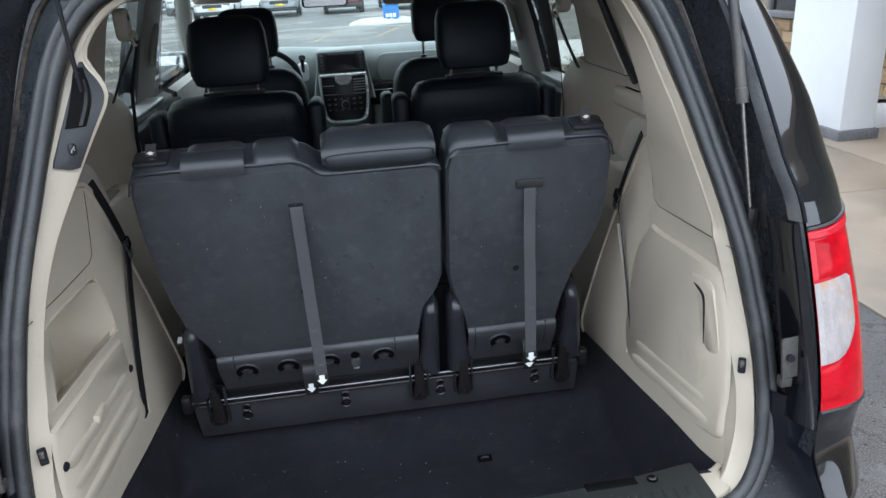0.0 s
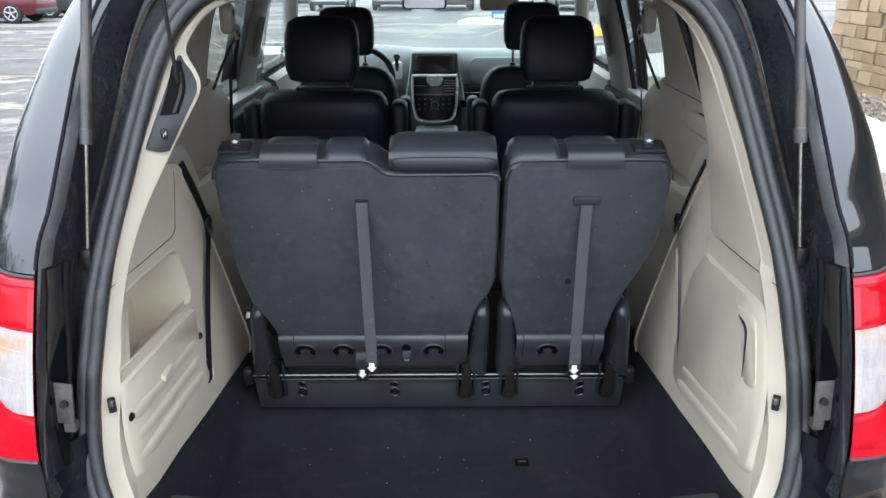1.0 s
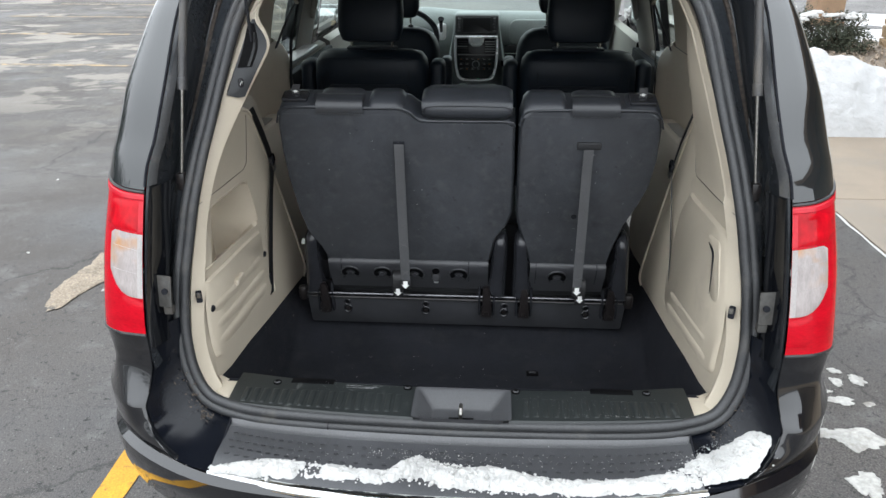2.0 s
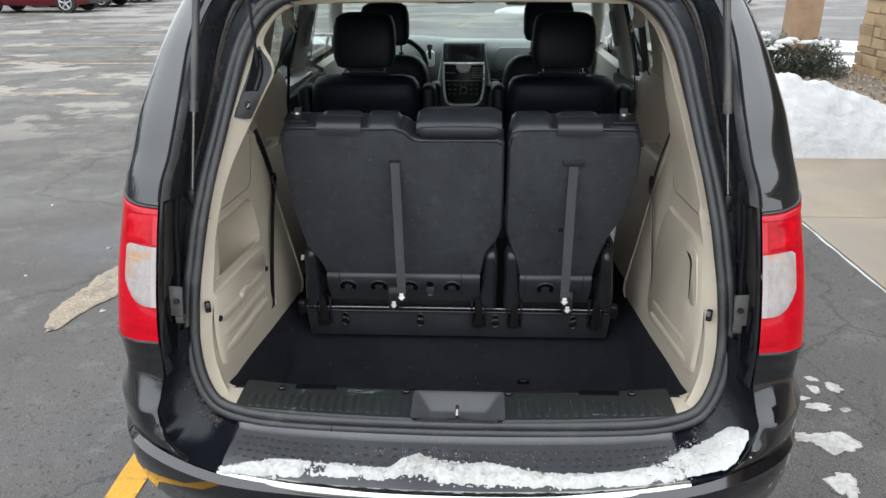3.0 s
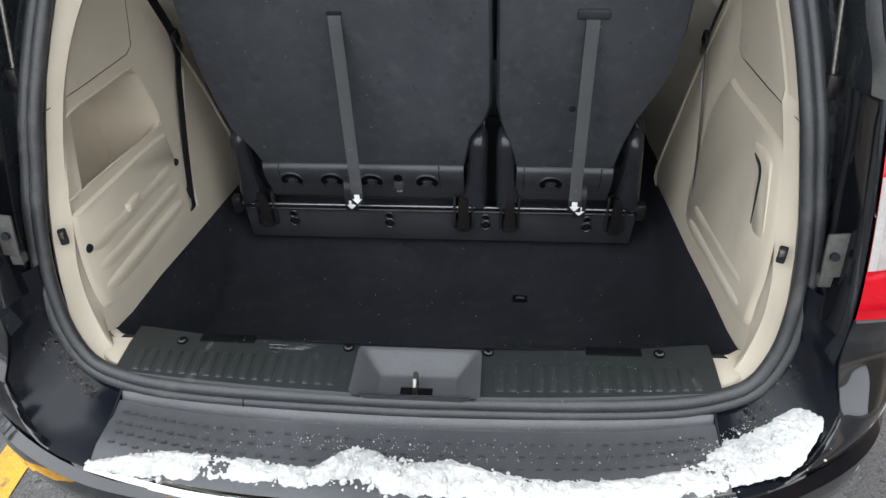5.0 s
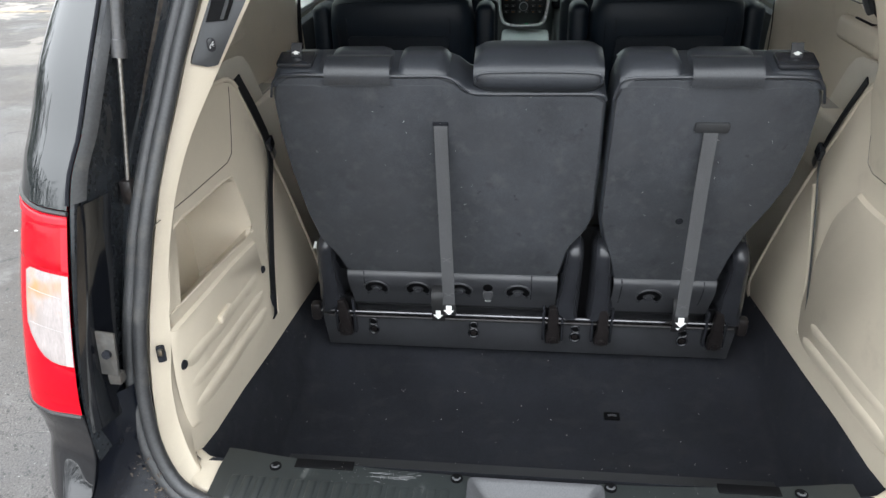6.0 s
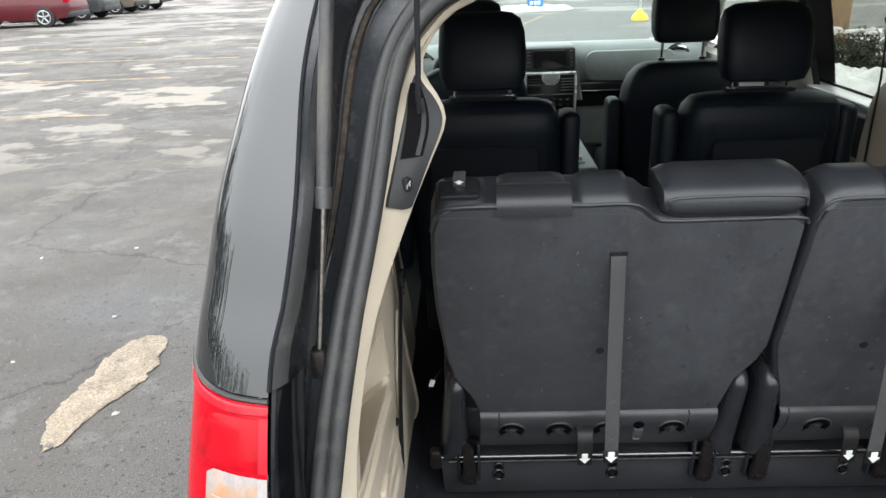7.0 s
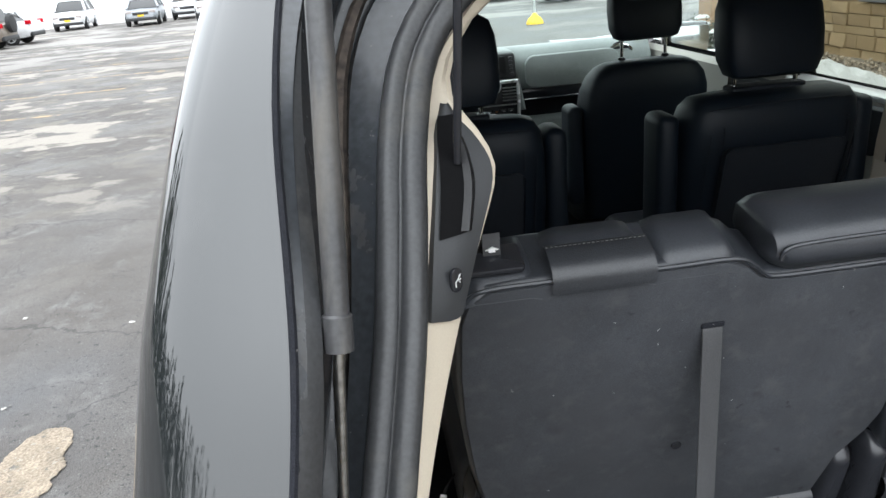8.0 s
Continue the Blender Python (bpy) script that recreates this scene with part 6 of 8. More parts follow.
    bpart("latch_bezel", prism(rrect(-0.04, 0.04, -0.028, 0.028, 0.008), lambda u, v, d: seat(lx + u, 1.3765 + d, -0.045 + v), -0.004, 0.006, 0.003), PLASTIC, shell)
    bpart("latch_pull", ribbon([seat(lx, 1.382, -0.05), seat(lx, 1.394, -0.055), seat(lx + 0.002, 1.404, -0.068)], 0.024, 0.003, (1, 0, 0)), BELT, shell, "black webbing pull")
    arrow = [(0, 0.009), (0.012, 0.0), (0.006, 0.0), (0.006, -0.007), (-0.006, -0.007), (-0.006, 0.0), (-0.012, 0.0)]
    bpart("latch_mark", prism(arrow, lambda u, v, d: seat(lx + u * 0.75, 1.391 + v * 0.5, -0.0505 + d), 0.0, 0.002), WHITE_TAG, shell, "white arrow mark")

    # long pull strap hanging from a slot
    sx, sz = (-0.212, 1.252) if loop is WIDE_BACK else (0.372, 1.252)
    bx = -0.203 if loop is WIDE_BACK else 0.367
    near = 0.016 if loop is WIDE_BACK else 0.0
    hang = [seat(sx, sz, 0.0), seat(sx, sz - 0.02, 0.010), Vector((sx + (bx - sx) * 0.25, 0.512, 1.12)), Vector((sx + (bx - sx) * 0.6, 0.505 + near * 0.6, 0.95)), Vector((bx, 0.50 + near, 0.80)), Vector((bx, 0.502 + near, 0.752))]
    hp = spline(hang, 30)
    sp = bpart("pull_strap", ribbon(hp, 0.030, 0.003, (1, 0.0, 0)), WEBBING, shell, "grey webbing pull strap with a white arrow")
    end = hp[-1]
    bpart("strap_tab", box(end.x - 0.017, end.x + 0.017, end.y - 0.004, end.y + 0.003, end.z - 0.012, end.z + 0.022, 0.002), BELT, sp)
    bpart("arrow_mark", prism([(0, -0.018), (0.013, -0.004), (0.007, -0.004), (0.007, 0.010), (-0.007, 0.010), (-0.007, -0.004), (-0.013, -0.004)], lambda u, v, d: Vector((end.x + u, end.y - 0.0055 - d, end.z + 0.010 + v)), 0.0, 0.0015), WHITE_TAG, sp)
    for zz in (0.905, 0.80):
        q = min(hp, key=lambda p: abs(p.z - zz))
        for dx, dz in ((-0.010, 0), (0.010, 0)):
            bpart("strap_stitch", tube([q + Vector((-0.010, -0.0025, dz - 0.006)), q + Vector((0.010, -0.0025, dz + 0.006))] if dx < 0 else [q + Vector((0.010, -0.0025, -0.006)), q + Vector((-0.010, -0.0025, 0.006))], 0.0004, 4), STRAPTHREAD, sp)
    if loop is NARROW_BACK:
        bpart("strap_bezel", prism(rrect(-0.036, 0.036, -0.012, 0.012, 0.006), lambda u, v, d: seat(sx + u, sz + v, d), 0.0, 0.010, 0.003), PLASTIC_MATT, shell, "black strap slot frame")
    else:
        bpart("strap_bezel", prism(rrect(-0.018, 0.018, -0.005, 0.005, 0.003), lambda u, v, d: seat(sx + u, sz + v, d), 0.0, 0.006, 0.002), CARPET, shell)
    # short second strap
    s2 = (-0.243, 0.615, 0.682) if loop is WIDE_BACK else (0.398, 0.640, 0.66)
    st2 = bpart("short_strap", ribbon(spline([Vector((s2[0], s2[1] + 0.035, s2[2] + 0.07)), Vector((s2[0], s2[1] + 0.004, s2[2] + 0.055)), Vector(s2), Vector((s2[0], s2[1] + 0.002, s2[2] - 0.026))], 10), 0.036, 0.004, (1, 0, 0)), BELT, shell, "short dark strap with a white arrow")
    bpart("arrow_mark", prism([(0, -0.018), (0.013, -0.004), (0.007, -0.004), (0.007, 0.010), (-0.007, 0.010), (-0.007, -0.004), (-0.013, -0.004)], lambda u, v, d: Vector((s2[0] + u, s2[1] - 0.003 - d, s2[2] + v)), 0.0, 0.0015), WHITE_TAG, st2)

# middle head restraint folded down on the wide seatback
hr = bmesh.new()
rows = []
for k, x in enumerate(zs(-0.137, 0.135, 14)):
    e = min(1.0, (min(k, 14 - k) + 0.15) / 1.6) ** 0.6
    ring = [(0.482, 1.345), (0.478, 1.362), (0.484, 1.380), (0.500, 1.398), (0.54, 1.412), (0.585, 1.417), (0.612, 1.408), (0.620, 1.37), (0.60, 1.335), (0.50, 1.328)]
    rows.append([(x, 0.55 + (y - 0.55) * (0.86 + 0.14 * e), 1.37 + (z - 1.37) * (0.62 + 0.38 * e)) for y, z in ring])
hr = grid(rows, None, True, True)
hrp = bpart("head_restraint", tidy(hr), LEATHER, bench, "wide folded leather head restraint", 70)
bpart("restraint_welt", tube(spline([(-0.132, 0.483, 1.352), (-0.128, 0.479, 1.368), (-0.10, 0.478, 1.374), (0, 0.478, 1.376), (0.10, 0.478, 1.374), (0.127, 0.479, 1.368), (0.131, 0.483, 1.352)], 30), 0.0028, 6), LEATHER, hrp)

# shields, base panel, rod and hinges
for x, sg in ((-0.598, 1), (0.140, -1), (0.160, 1), (0.580, -1)):
    outer = abs(x) > 0.4
    lean = 0.10 if outer else 0.0
    edge = [(0.640, 0.050), (0.646, 0.070), (0.656, 0.077), (0.68, 0.076), (0.72, 0.071), (0.76, 0.066), (0.80, 0.061), (0.835, 0.058), (0.855, 0.057), (0.872, 0.055), (0.884, 0.050), (0.893, 0.042), (0.899, 0.032), (0.902, 0.020)]
    rows = []
    for v, wide in edge:
        dome = max(0.0, (v - 0.858) / 0.044)
        u0, u1 = 0.012 * dome ** 2, wide
        row = []
        for k in range(13):
            g = k / 12 * 2 - 1
            bulge = max(0.0, 1 - abs(g) ** 3.2) ** 0.6 * (1 - 0.75 * dome ** 2)
            row.append(Vector((x + sg * ((u0 + (u1 - u0) * (g + 1) / 2) * 0.95 + (v - 0.62) * lean), 0.722 - 0.21 * (v - 0.60) - 0.046 * bulge + 0.012 * dome ** 2, v)))
        rows.append([row[0] + Vector((0, 0.06, 0))] + row + [row[-1] + Vector((0, 0.06, 0))])
    rows.append([q + Vector((0, 0.05, -0.004)) for q in rows[-1]])
    bpart("hinge_shield", grid(rows), PLASTIC, bench, "glossy black hinge shield", 60)
# black box that paints the shade between the two seatbacks
bpart("hinge_gap_shade", box(0.075, 0.222, 0.728, 0.745, 0.52, 0.90, 0.004), VOID, bench)
bp = [(-0.588, 0.492), (-0.597, 0.610), (0.575, 0.612), (0.566, 0.494)]
base = bpart("base_panel", prism(bp, lambda u, v, d: Vector((u, 0.705 + 0.10 * (0.61 - v) + d, v)), 0.0, 0.06, 0.006), BARPLASTIC, bench, "black base panel with bolt holes")
for x in (-0.446, -0.154, 0.135, 0.432):
    for zz, r in ((0.586, 0.010), (0.558, 0.013)):
        bh = bpart("bolt_hole", disc((x, 0.704 + 0.10 * (0.61 - zz), zz), (0, -1, -0.1), r, 0.005, 16, 0.001), VOID, base)
        bpart("hole_lip", tube([(x + r * 1.1 * math.cos(a), 0.7015 + 0.10 * (0.61 - zz), zz + r * 1.1 * math.sin(a)) for a in [math.pi * k / 8 for k in range(16)]], 0.0028, 6, closed=True), PLASTIC, bh)
        if zz < 0.57:
            bpart("bolt", disc((x, 0.7005 + 0.10 * (0.61 - zz), zz), (0, -1, -0.1), r * 0.6, 0.004, 6), DARKSTEEL, bh)
rod = bpart("pivot_rod", tube([(-0.605, 0.690, 0.628), (0.578, 0.690, 0.630)], 0.0055, 10), RODSTEEL, bench, "bright pivot rod")
bpart("rod_rail", tube([(-0.575, 0.695, 0.611), (0.56, 0.695, 0.613)], 0.005, 8), DARKSTEEL, bench)
for x in (-0.606, 0.579):
    bpart("rod_end", box(x - 0.014, x + 0.014, 0.675, 0.705, 0.60, 0.655, 0.008), DARKSTEEL, rod)
for x in (-0.523, 0.070, 0.205, 0.512):
    lever = [(-0.012, 0.680), (0.006, 0.680), (0.014, 0.655), (0.014, 0.615), (0.019, 0.605), (0.019, 0.556), (0.014, 0.552), (-0.016, 0.552), (-0.019, 0.556), (-0.019, 0.590), (-0.014, 0.600), (-0.014, 0.655)]
    h = bpart("hinge_hook", prism(lever, lambda u, v, d: Vector((x + u, 0.690 - 0.16 * max(v - 0.62, 0) + 0.10 * (0.61 - v) * (v < 0.61) + d, v)), -0.022, 0.0, 0.004, 2), DARKSTEEL, bench, "worn dark steel hinge hook")
    bpart("hook_bolt", disc((x, 0.671, 0.566), (0, -1, -0.1), 0.010, 0.010, 12, 0.002), DARKSTEEL, h)
    bpart("hook_pocket", prism(rrect(-0.029, 0.029, 0.556, 0.676, 0.010), lambda u, v, d: Vector((x + u, 0.7015 + 0.10 * (0.61 - v) + d, v)), 0.0, 0.02, 0.002), VOID, h)
    for sd in (-1, 1):
        bpart("hook_cheek", prism(rrect(-0.004, 0.004, 0.552, 0.672, 0.003), lambda u, v, d: Vector((x + sd * 0.026 + u, 0.700 + 0.10 * (0.61 - v) + d, v)), -0.014, 0.006, 0.002), PLASTIC, h)
# webbing tab with a pale label beside the bench
tab = bpart("webbing_tab", ribbon([(-0.575, 0.82, 0.82), (-0.600, 0.795, 0.808), (-0.616, 0.772, 0.786)], 0.022, 0.003, (0.5, 0.6, 0.3)), BELT, bench)
bpart("pale_label", prism([(-0.009, -0.008), (0.003, -0.010), (0.009, 0.008), (-0.003, 0.012)], lambda u, v, d: Vector((-0.612 + u, 0.772 + d, 0.797 + v)), -0.003, 0.0), WHITE_TAG, tab)
# seat cushion ahead, seen only in plan
bpart("cushion", box(-0.58, 0.58, 0.74, 1.20, 0.72, 0.90, 0.05, 3), LEATHER, bench)
bpart("cushion_frame", box(-0.55, 0.55, 0.76, 1.15, 0.49, 0.73, 0.02), PLASTIC_MATT, bench)

# ---- captain's chairs and front seats ----


def chair(name, x, y, label, group, top=1.372, posts=0.035, hr_top=1.65, front=False, arm=1.335):
    """A car seat seen from behind: x, y of its head restraint."""
    c = thing(name, label, "car seat", (x, y + 0.25, 0.50), group)
    inv = Matrix.Translation((0, -0.25, -0.50))

    def cp(nm, bm, m, par=None, lab="", sm=50):
        o = part(nm, bm, m, par or c, lab, sm)
        if par is None:
            o.matrix_parent_inverse = inv
        return o

    rows = []
    high = ((top - 0.11, 0.243, 0.112), (top - 0.06, 0.226, 0.098), (top - 0.026, 0.198, 0.080), (top - 0.007, 0.162, 0.058), (top, 0.12, 0.032)) if front else ((top - 0.10, 0.246, 0.11), (top - 0.04, 0.236, 0.094), (top - 0.012, 0.218, 0.070), (top, 0.180, 0.036))
    for z, w, d in ((0.72, 0.24, 0.14), (0.95, 0.25, 0.135), (1.15, 0.252, 0.125)) + high:
        yy = -0.02 + (top - z) * 0.24
        pts = []
        for k in range(24):
            a = 2 * math.pi * k / 24
            ca, sa = math.cos(a), math.sin(a)
            pts.append((w * math.copysign(abs(ca) ** 0.35, ca), yy + d * math.copysign(abs(sa) ** 0.5, sa), z))
        rows.append(pts)
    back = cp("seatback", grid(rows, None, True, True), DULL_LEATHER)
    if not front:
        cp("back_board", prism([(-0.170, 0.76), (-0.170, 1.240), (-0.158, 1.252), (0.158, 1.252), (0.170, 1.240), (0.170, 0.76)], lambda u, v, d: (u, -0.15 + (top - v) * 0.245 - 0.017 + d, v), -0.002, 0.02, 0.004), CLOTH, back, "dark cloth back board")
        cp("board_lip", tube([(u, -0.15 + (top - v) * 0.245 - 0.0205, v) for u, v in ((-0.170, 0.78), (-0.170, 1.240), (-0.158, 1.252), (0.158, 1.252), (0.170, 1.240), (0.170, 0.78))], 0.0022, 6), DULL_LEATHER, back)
        for sd in (-1, 1):
            cp("back_seam", tube([(sd * 0.172, -0.146 + (top - v) * 0.245 - 0.004 + 0.02 * max(v - 1.27, 0) / 0.1, v) for v in (1.255, 1.28, 1.31)], 0.0022, 6), CLOTH, back)
            cp("side_seam", tube([(sd * 0.205, -0.148 + (top - v) * 0.245 + 0.006, v) for v in (0.80, 1.0, 1.2, 1.29)], 0.0018, 6), CLOTH, back)
        cp("top_seam", tube([(u, -0.118 + 0.03 * (abs(u) / 0.2) ** 4, top - 0.020 - 0.012 * (abs(u) / 0.2) ** 4) for u in zs(-0.2, 0.2, 12)], 0.002, 6), CLOTH, back)
        cp("restraint_base", prism(rrect(-0.108, 0.108, -0.03, 0.035, 0.014), lambda u, v, d: (u, v, top + d), -0.012, 0.010, 0.005), CLOTH, back)
    rows = []
    mid, hh = (hr_top + top + posts) / 2, (hr_top - top - posts) / 2
    for f, w, d in ((-1.0, 0.105, 0.030), (-0.93, 0.122, 0.048), (-0.6, 0.136, 0.062), (0.0, 0.138, 0.066), (0.5, 0.134, 0.062), (0.82, 0.122, 0.052), (0.96, 0.095, 0.036), (1.0, 0.06, 0.018)):
        pts = []
        for k in range(24):
            a = 2 * math.pi * k / 24
            ca, sa = math.cos(a), math.sin(a)
            pts.append((w * math.copysign(abs(ca) ** 0.38, ca), 0.02 * f + d * math.copysign(abs(sa) ** 0.5, sa), mid + hh * f))
        rows.append(pts)
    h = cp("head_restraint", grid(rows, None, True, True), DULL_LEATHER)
    for px1 in (-0.088, 0.088):
        cp("restraint_post", tube([(px1, 0.0, top - 0.03), (px1, 0.0, top + posts + 0.03)], 0.0065, 10), CHROME, None, "chrome post")
        cp("post_collar", disc((px1, 0.0, top + 0.004), (0, 0, 1), 0.015, 0.012, 14, 0.003), PLASTIC, None)
    cp("cushion", box(-0.25, 0.25, 0.12, 0.66, 0.66, 0.84, 0.05, 3), LEATHER)
    cp("seat_base", box(-0.22, 0.22, 0.10, 0.60, 0.485, 0.67, 0.02), PLASTIC_MATT)
    for sd in (-1, 1):
        if front and sd * x > 0:
            continue
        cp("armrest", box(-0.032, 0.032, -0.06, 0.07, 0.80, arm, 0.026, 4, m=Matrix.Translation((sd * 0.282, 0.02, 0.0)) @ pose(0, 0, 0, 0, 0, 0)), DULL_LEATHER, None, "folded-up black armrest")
    return c


chair("captains_chair", -0.450, 1.53, "black leather captain's chair with raised armrests", "captain's chairs", top=1.382)
chair("captains_chair", 0.430, 1.53, "black leather captain's chair with raised armrests", "captain's chairs", top=1.382)
chair("front_seat", -0.47, 2.43, "black leather driver's seat behind the wheel", "front seats", top=1.365, posts=0.05, hr_top=1.64, front=True, arm=1.205)
chair("front_seat", 0.440, 2.43, "black leather front passenger seat with raised head restraint", "front seats", top=1.365, posts=0.075, hr_top=1.66, front=True, arm=1.205)

# ---- snow on the van ----


def snow_strip(path, width, height, seed, n=150):
    """A lumpy ridge of snow along a path; width and height are looked up along it."""
    pts = spline(path, n)
    rows = []
    for i, q in enumerate(pts):
        f = i / (n - 1)
        w = float(np.interp(f, [a for a, _ in width], [b for _, b in width]))
        h = float(np.interp(f, [a for a, _ in height], [b for _, b in height]))
        t = (pts[min(i + 1, n - 1)] - pts[max(i - 1, 0)]).normalized()
        side = t.cross(Vector((0, 0, 1))).normalized()
        row = []
        for k in range(19):
            u = k / 18 * 2 - 1
            p = q + side * (u * w)
            nz = noise.fractal(p * 28 + Vector((seed, 0, 0)), 0.8, 2.1, 5)
            nb = noise.noise(p * 9 + Vector((seed, 3, 0)))
            up = max(0.0, 1 - u * u) ** 0.55
            nz *= max(0.5, min(1.0, (0.95 - f) / 0.25))
            row.append(p + side * (nz * w * 0.45 * (1 - abs(u) * 0.3)) + Vector((0, 0, max(-0.004, up * h * (1 + 0.35 * nb + 0.5 * nz) + 0.0055 * up * noise.noise(p * 95) + 0.003 * up * noise.noise(p * 210)))))
        rows.append(row)
    return grid(rows)


GRIT = mat("brown_road_dirt", (0.07, 0.055, 0.042), 0.95, scale=80, vary=0.5, bump=0.4)
sn = thing("snow_ridge", "lumpy white snow lying on the bumper step", "snow")
RIDGE = [(-0.61, -0.266, 0.616), (-0.47, -0.258, 0.617), (-0.34, -0.260, 0.617), (-0.20, -0.272, 0.616), (-0.155, -0.270, 0.616), (-0.09, -0.248, 0.617), (0.0, -0.264, 0.617), (0.1, -0.262, 0.617), (0.2, -0.272, 0.616),
         (0.286, -0.277, 0.616), (0.415, -0.265, 0.616), (0.55, -0.232, 0.616), (0.62, -0.192, 0.618), (0.70, -0.158, 0.624), (0.765, -0.120, 0.650), (0.812, -0.095, 0.690)]
RIDGE_W = [(k / 15, w) for k, w in enumerate((0.010, 0.030, 0.030, 0.024, 0.024, 0.044, 0.040, 0.041, 0.031, 0.026, 0.024, 0.032, 0.052, 0.058, 0.042, 0.010))]
RIDGE_H = [(k / 15, h) for k, h in enumerate((0.008, 0.024, 0.023, 0.018, 0.018, 0.040, 0.028, 0.028, 0.021, 0.017, 0.016, 0.016, 0.018, 0.019, 0.016, 0.006))]
main = snow_strip(RIDGE, RIDGE_W, RIDGE_H, 4.0, 420)
# loose clumps that roughen the ridge
rid = spline(RIDGE, 420)
rnd = random.Random(19)
for k in range(1050):
    f = rnd.random()
    f = f if rnd.random() < 0.45 else min(0.99, max(0.0, rnd.gauss(0.37, 0.06) if rnd.random() < 0.5 else rnd.gauss(0.84, 0.06)))
    q = rid[int(f * 419)]
    w = float(np.interp(f, [p[0] for p in RIDGE_W], [p[1] for p in RIDGE_W]))
    h = float(np.interp(f, [p[0] for p in RIDGE_H], [p[1] for p in RIDGE_H]))
    u = rnd.uniform(-1.15, 1.15)
    r = rnd.uniform(0.0012, 0.0040) * (1.8 if rnd.random() < 0.12 else 1)
    lift = h * max(0.0, 1 - u * u) ** 0.55 * rnd.uniform(0.5, 1.05) * (1 if f < 0.9 else 0.6)
    c = Vector((q.x + rnd.uniform(-0.01, 0.01), q.y + u * w * (1 if f < 0.8 else 0.7), q.z + lift + 0.002))
    vs = bmesh.ops.create_icosphere(main, subdivisions=1, radius=r, matrix=Matrix.Translation(c))["verts"]
    for v in vs:
        v.co += (v.co - c) * rnd.uniform(-0.35, 0.35)
part("snow_bank", main, SNOW, sn, smooth=70)
rng = random.Random(5)
crumbs = bmesh.new()
for k in range(900):
    c = rng.random()
    if c < 0.30:
        x, y = rng.gauss(-0.06, 0.14), -0.21 - abs(rng.gauss(0, 0.03)) + 0.07 * rng.random()
    elif c < 0.8:
        x, y = rng.gauss(0.64, 0.055), -0.155 + rng.gauss(0, 0.045)
    else:
        x, y = rng.uniform(-0.5, 0.7), -0.21 + rng.gauss(0, 0.02)
    if y > (-0.12 if x < 0.6 else -0.075):
        continue
    z = 0.622 + 0.012 * max(0, min(1, (y + 0.29) / 0.1))
    z += 0.02 * max(0, min(1, (x - 0.62) / 0.12))
    r = rng.uniform(0.0004, 0.0012) * (2.5 if rng.random() < 0.06 else 1)
    bmesh.ops.create_icosphere(crumbs, subdivisions=1, radius=r, matrix=Matrix.Translation((x, y, z)))
part("snow_crumbs", crumbs, SNOW, sn)["kind"] = "stuff"
grit = bmesh.new()
for k in range(230):
    c = rng.random()
    if c < 0.55:
        x, y, z = rng.gauss(0.31, 0.09), -0.04 + rng.gauss(0, 0.035), 0.6975
    elif c < 0.75:
        x, y, z = rng.gauss(0.40, 0.05), -0.085, 0.694
    else:
        x, y, z = rng.gauss(-0.30, 0.05), 0.0 + rng.gauss(0, 0.012), 0.6975
    if -0.13 < x < 0.15 or y > 0.03:
        continue
    r = rng.uniform(0.0002, 0.0006)
    bmesh.ops.create_icosphere(grit, subdivisions=1, radius=r, matrix=Matrix.Translation((x, y, z)))
tagged(link_mesh("frost_grains", grit, SNOW), "tiny frost grains scattered on the black sill", "frost", kind="stuff")
lint = bmesh.new()
for k in range(44):
    x, y = rng.uniform(-0.6, 0.62), rng.uniform(0.12, 0.66)
    z = float(np.interp(y, [p[0] for p in WELL], [p[1] for p in WELL])) + 0.002
    a = rng.uniform(0, 3.14)
    ln = rng.uniform(0.0006, 0.003)
    tube([(x, y, z), (x + ln * math.cos(a), y + ln * math.sin(a), z + 0.001)], 0.00035, 4, bm=lint)
tagged(link_mesh("carpet_lint", lint, WHITE_TAG), "pale specks of lint on the black carpet", "lint", kind="stuff")
dirt = bmesh.new()
for k in range(150):
    f, sd = rng.random(), rng.choice((-1, -1, 1))
    q = Vector((0.672, -0.108, 0.656)).lerp(Vector((0.752, -0.052, 0.765)), f * f)
    q += Vector((rng.gauss(0, 0.012), rng.gauss(0, 0.008) - 0.004, 0.001))
    r = rng.uniform(0.0008, 0.0032)
    mm = Matrix.Translation((sd * q.x, q.y, q.z)) @ pose(0, 0, 0, rng.uniform(0, 90), rng.uniform(0, 90), rng.uniform(0, 90)) @ Matrix.Diagonal((1.6, 0.8, 0.35, 1))
    bmesh.ops.create_icosphere(dirt, subdivisions=1, radius=r, matrix=mm)
tagged(link_mesh("road_dirt", dirt, GRIT, 0), "brown crumbs of road dirt caught beside the door seal", "dirt", kind="stuff")
bon = snow_strip([(0.36, 4.42, 1.165), (0.6, 4.40, 1.155), (0.88, 4.36, 1.135)], [(0, 0.02), (0.3, 0.2), (1, 0.28)], [(0, 0.02), (0.4, 0.075), (1, 0.06)], 2.0, 40)
solid("bonnet_snow", bon, SNOW, "white snow left on the black bonnet", "snow")

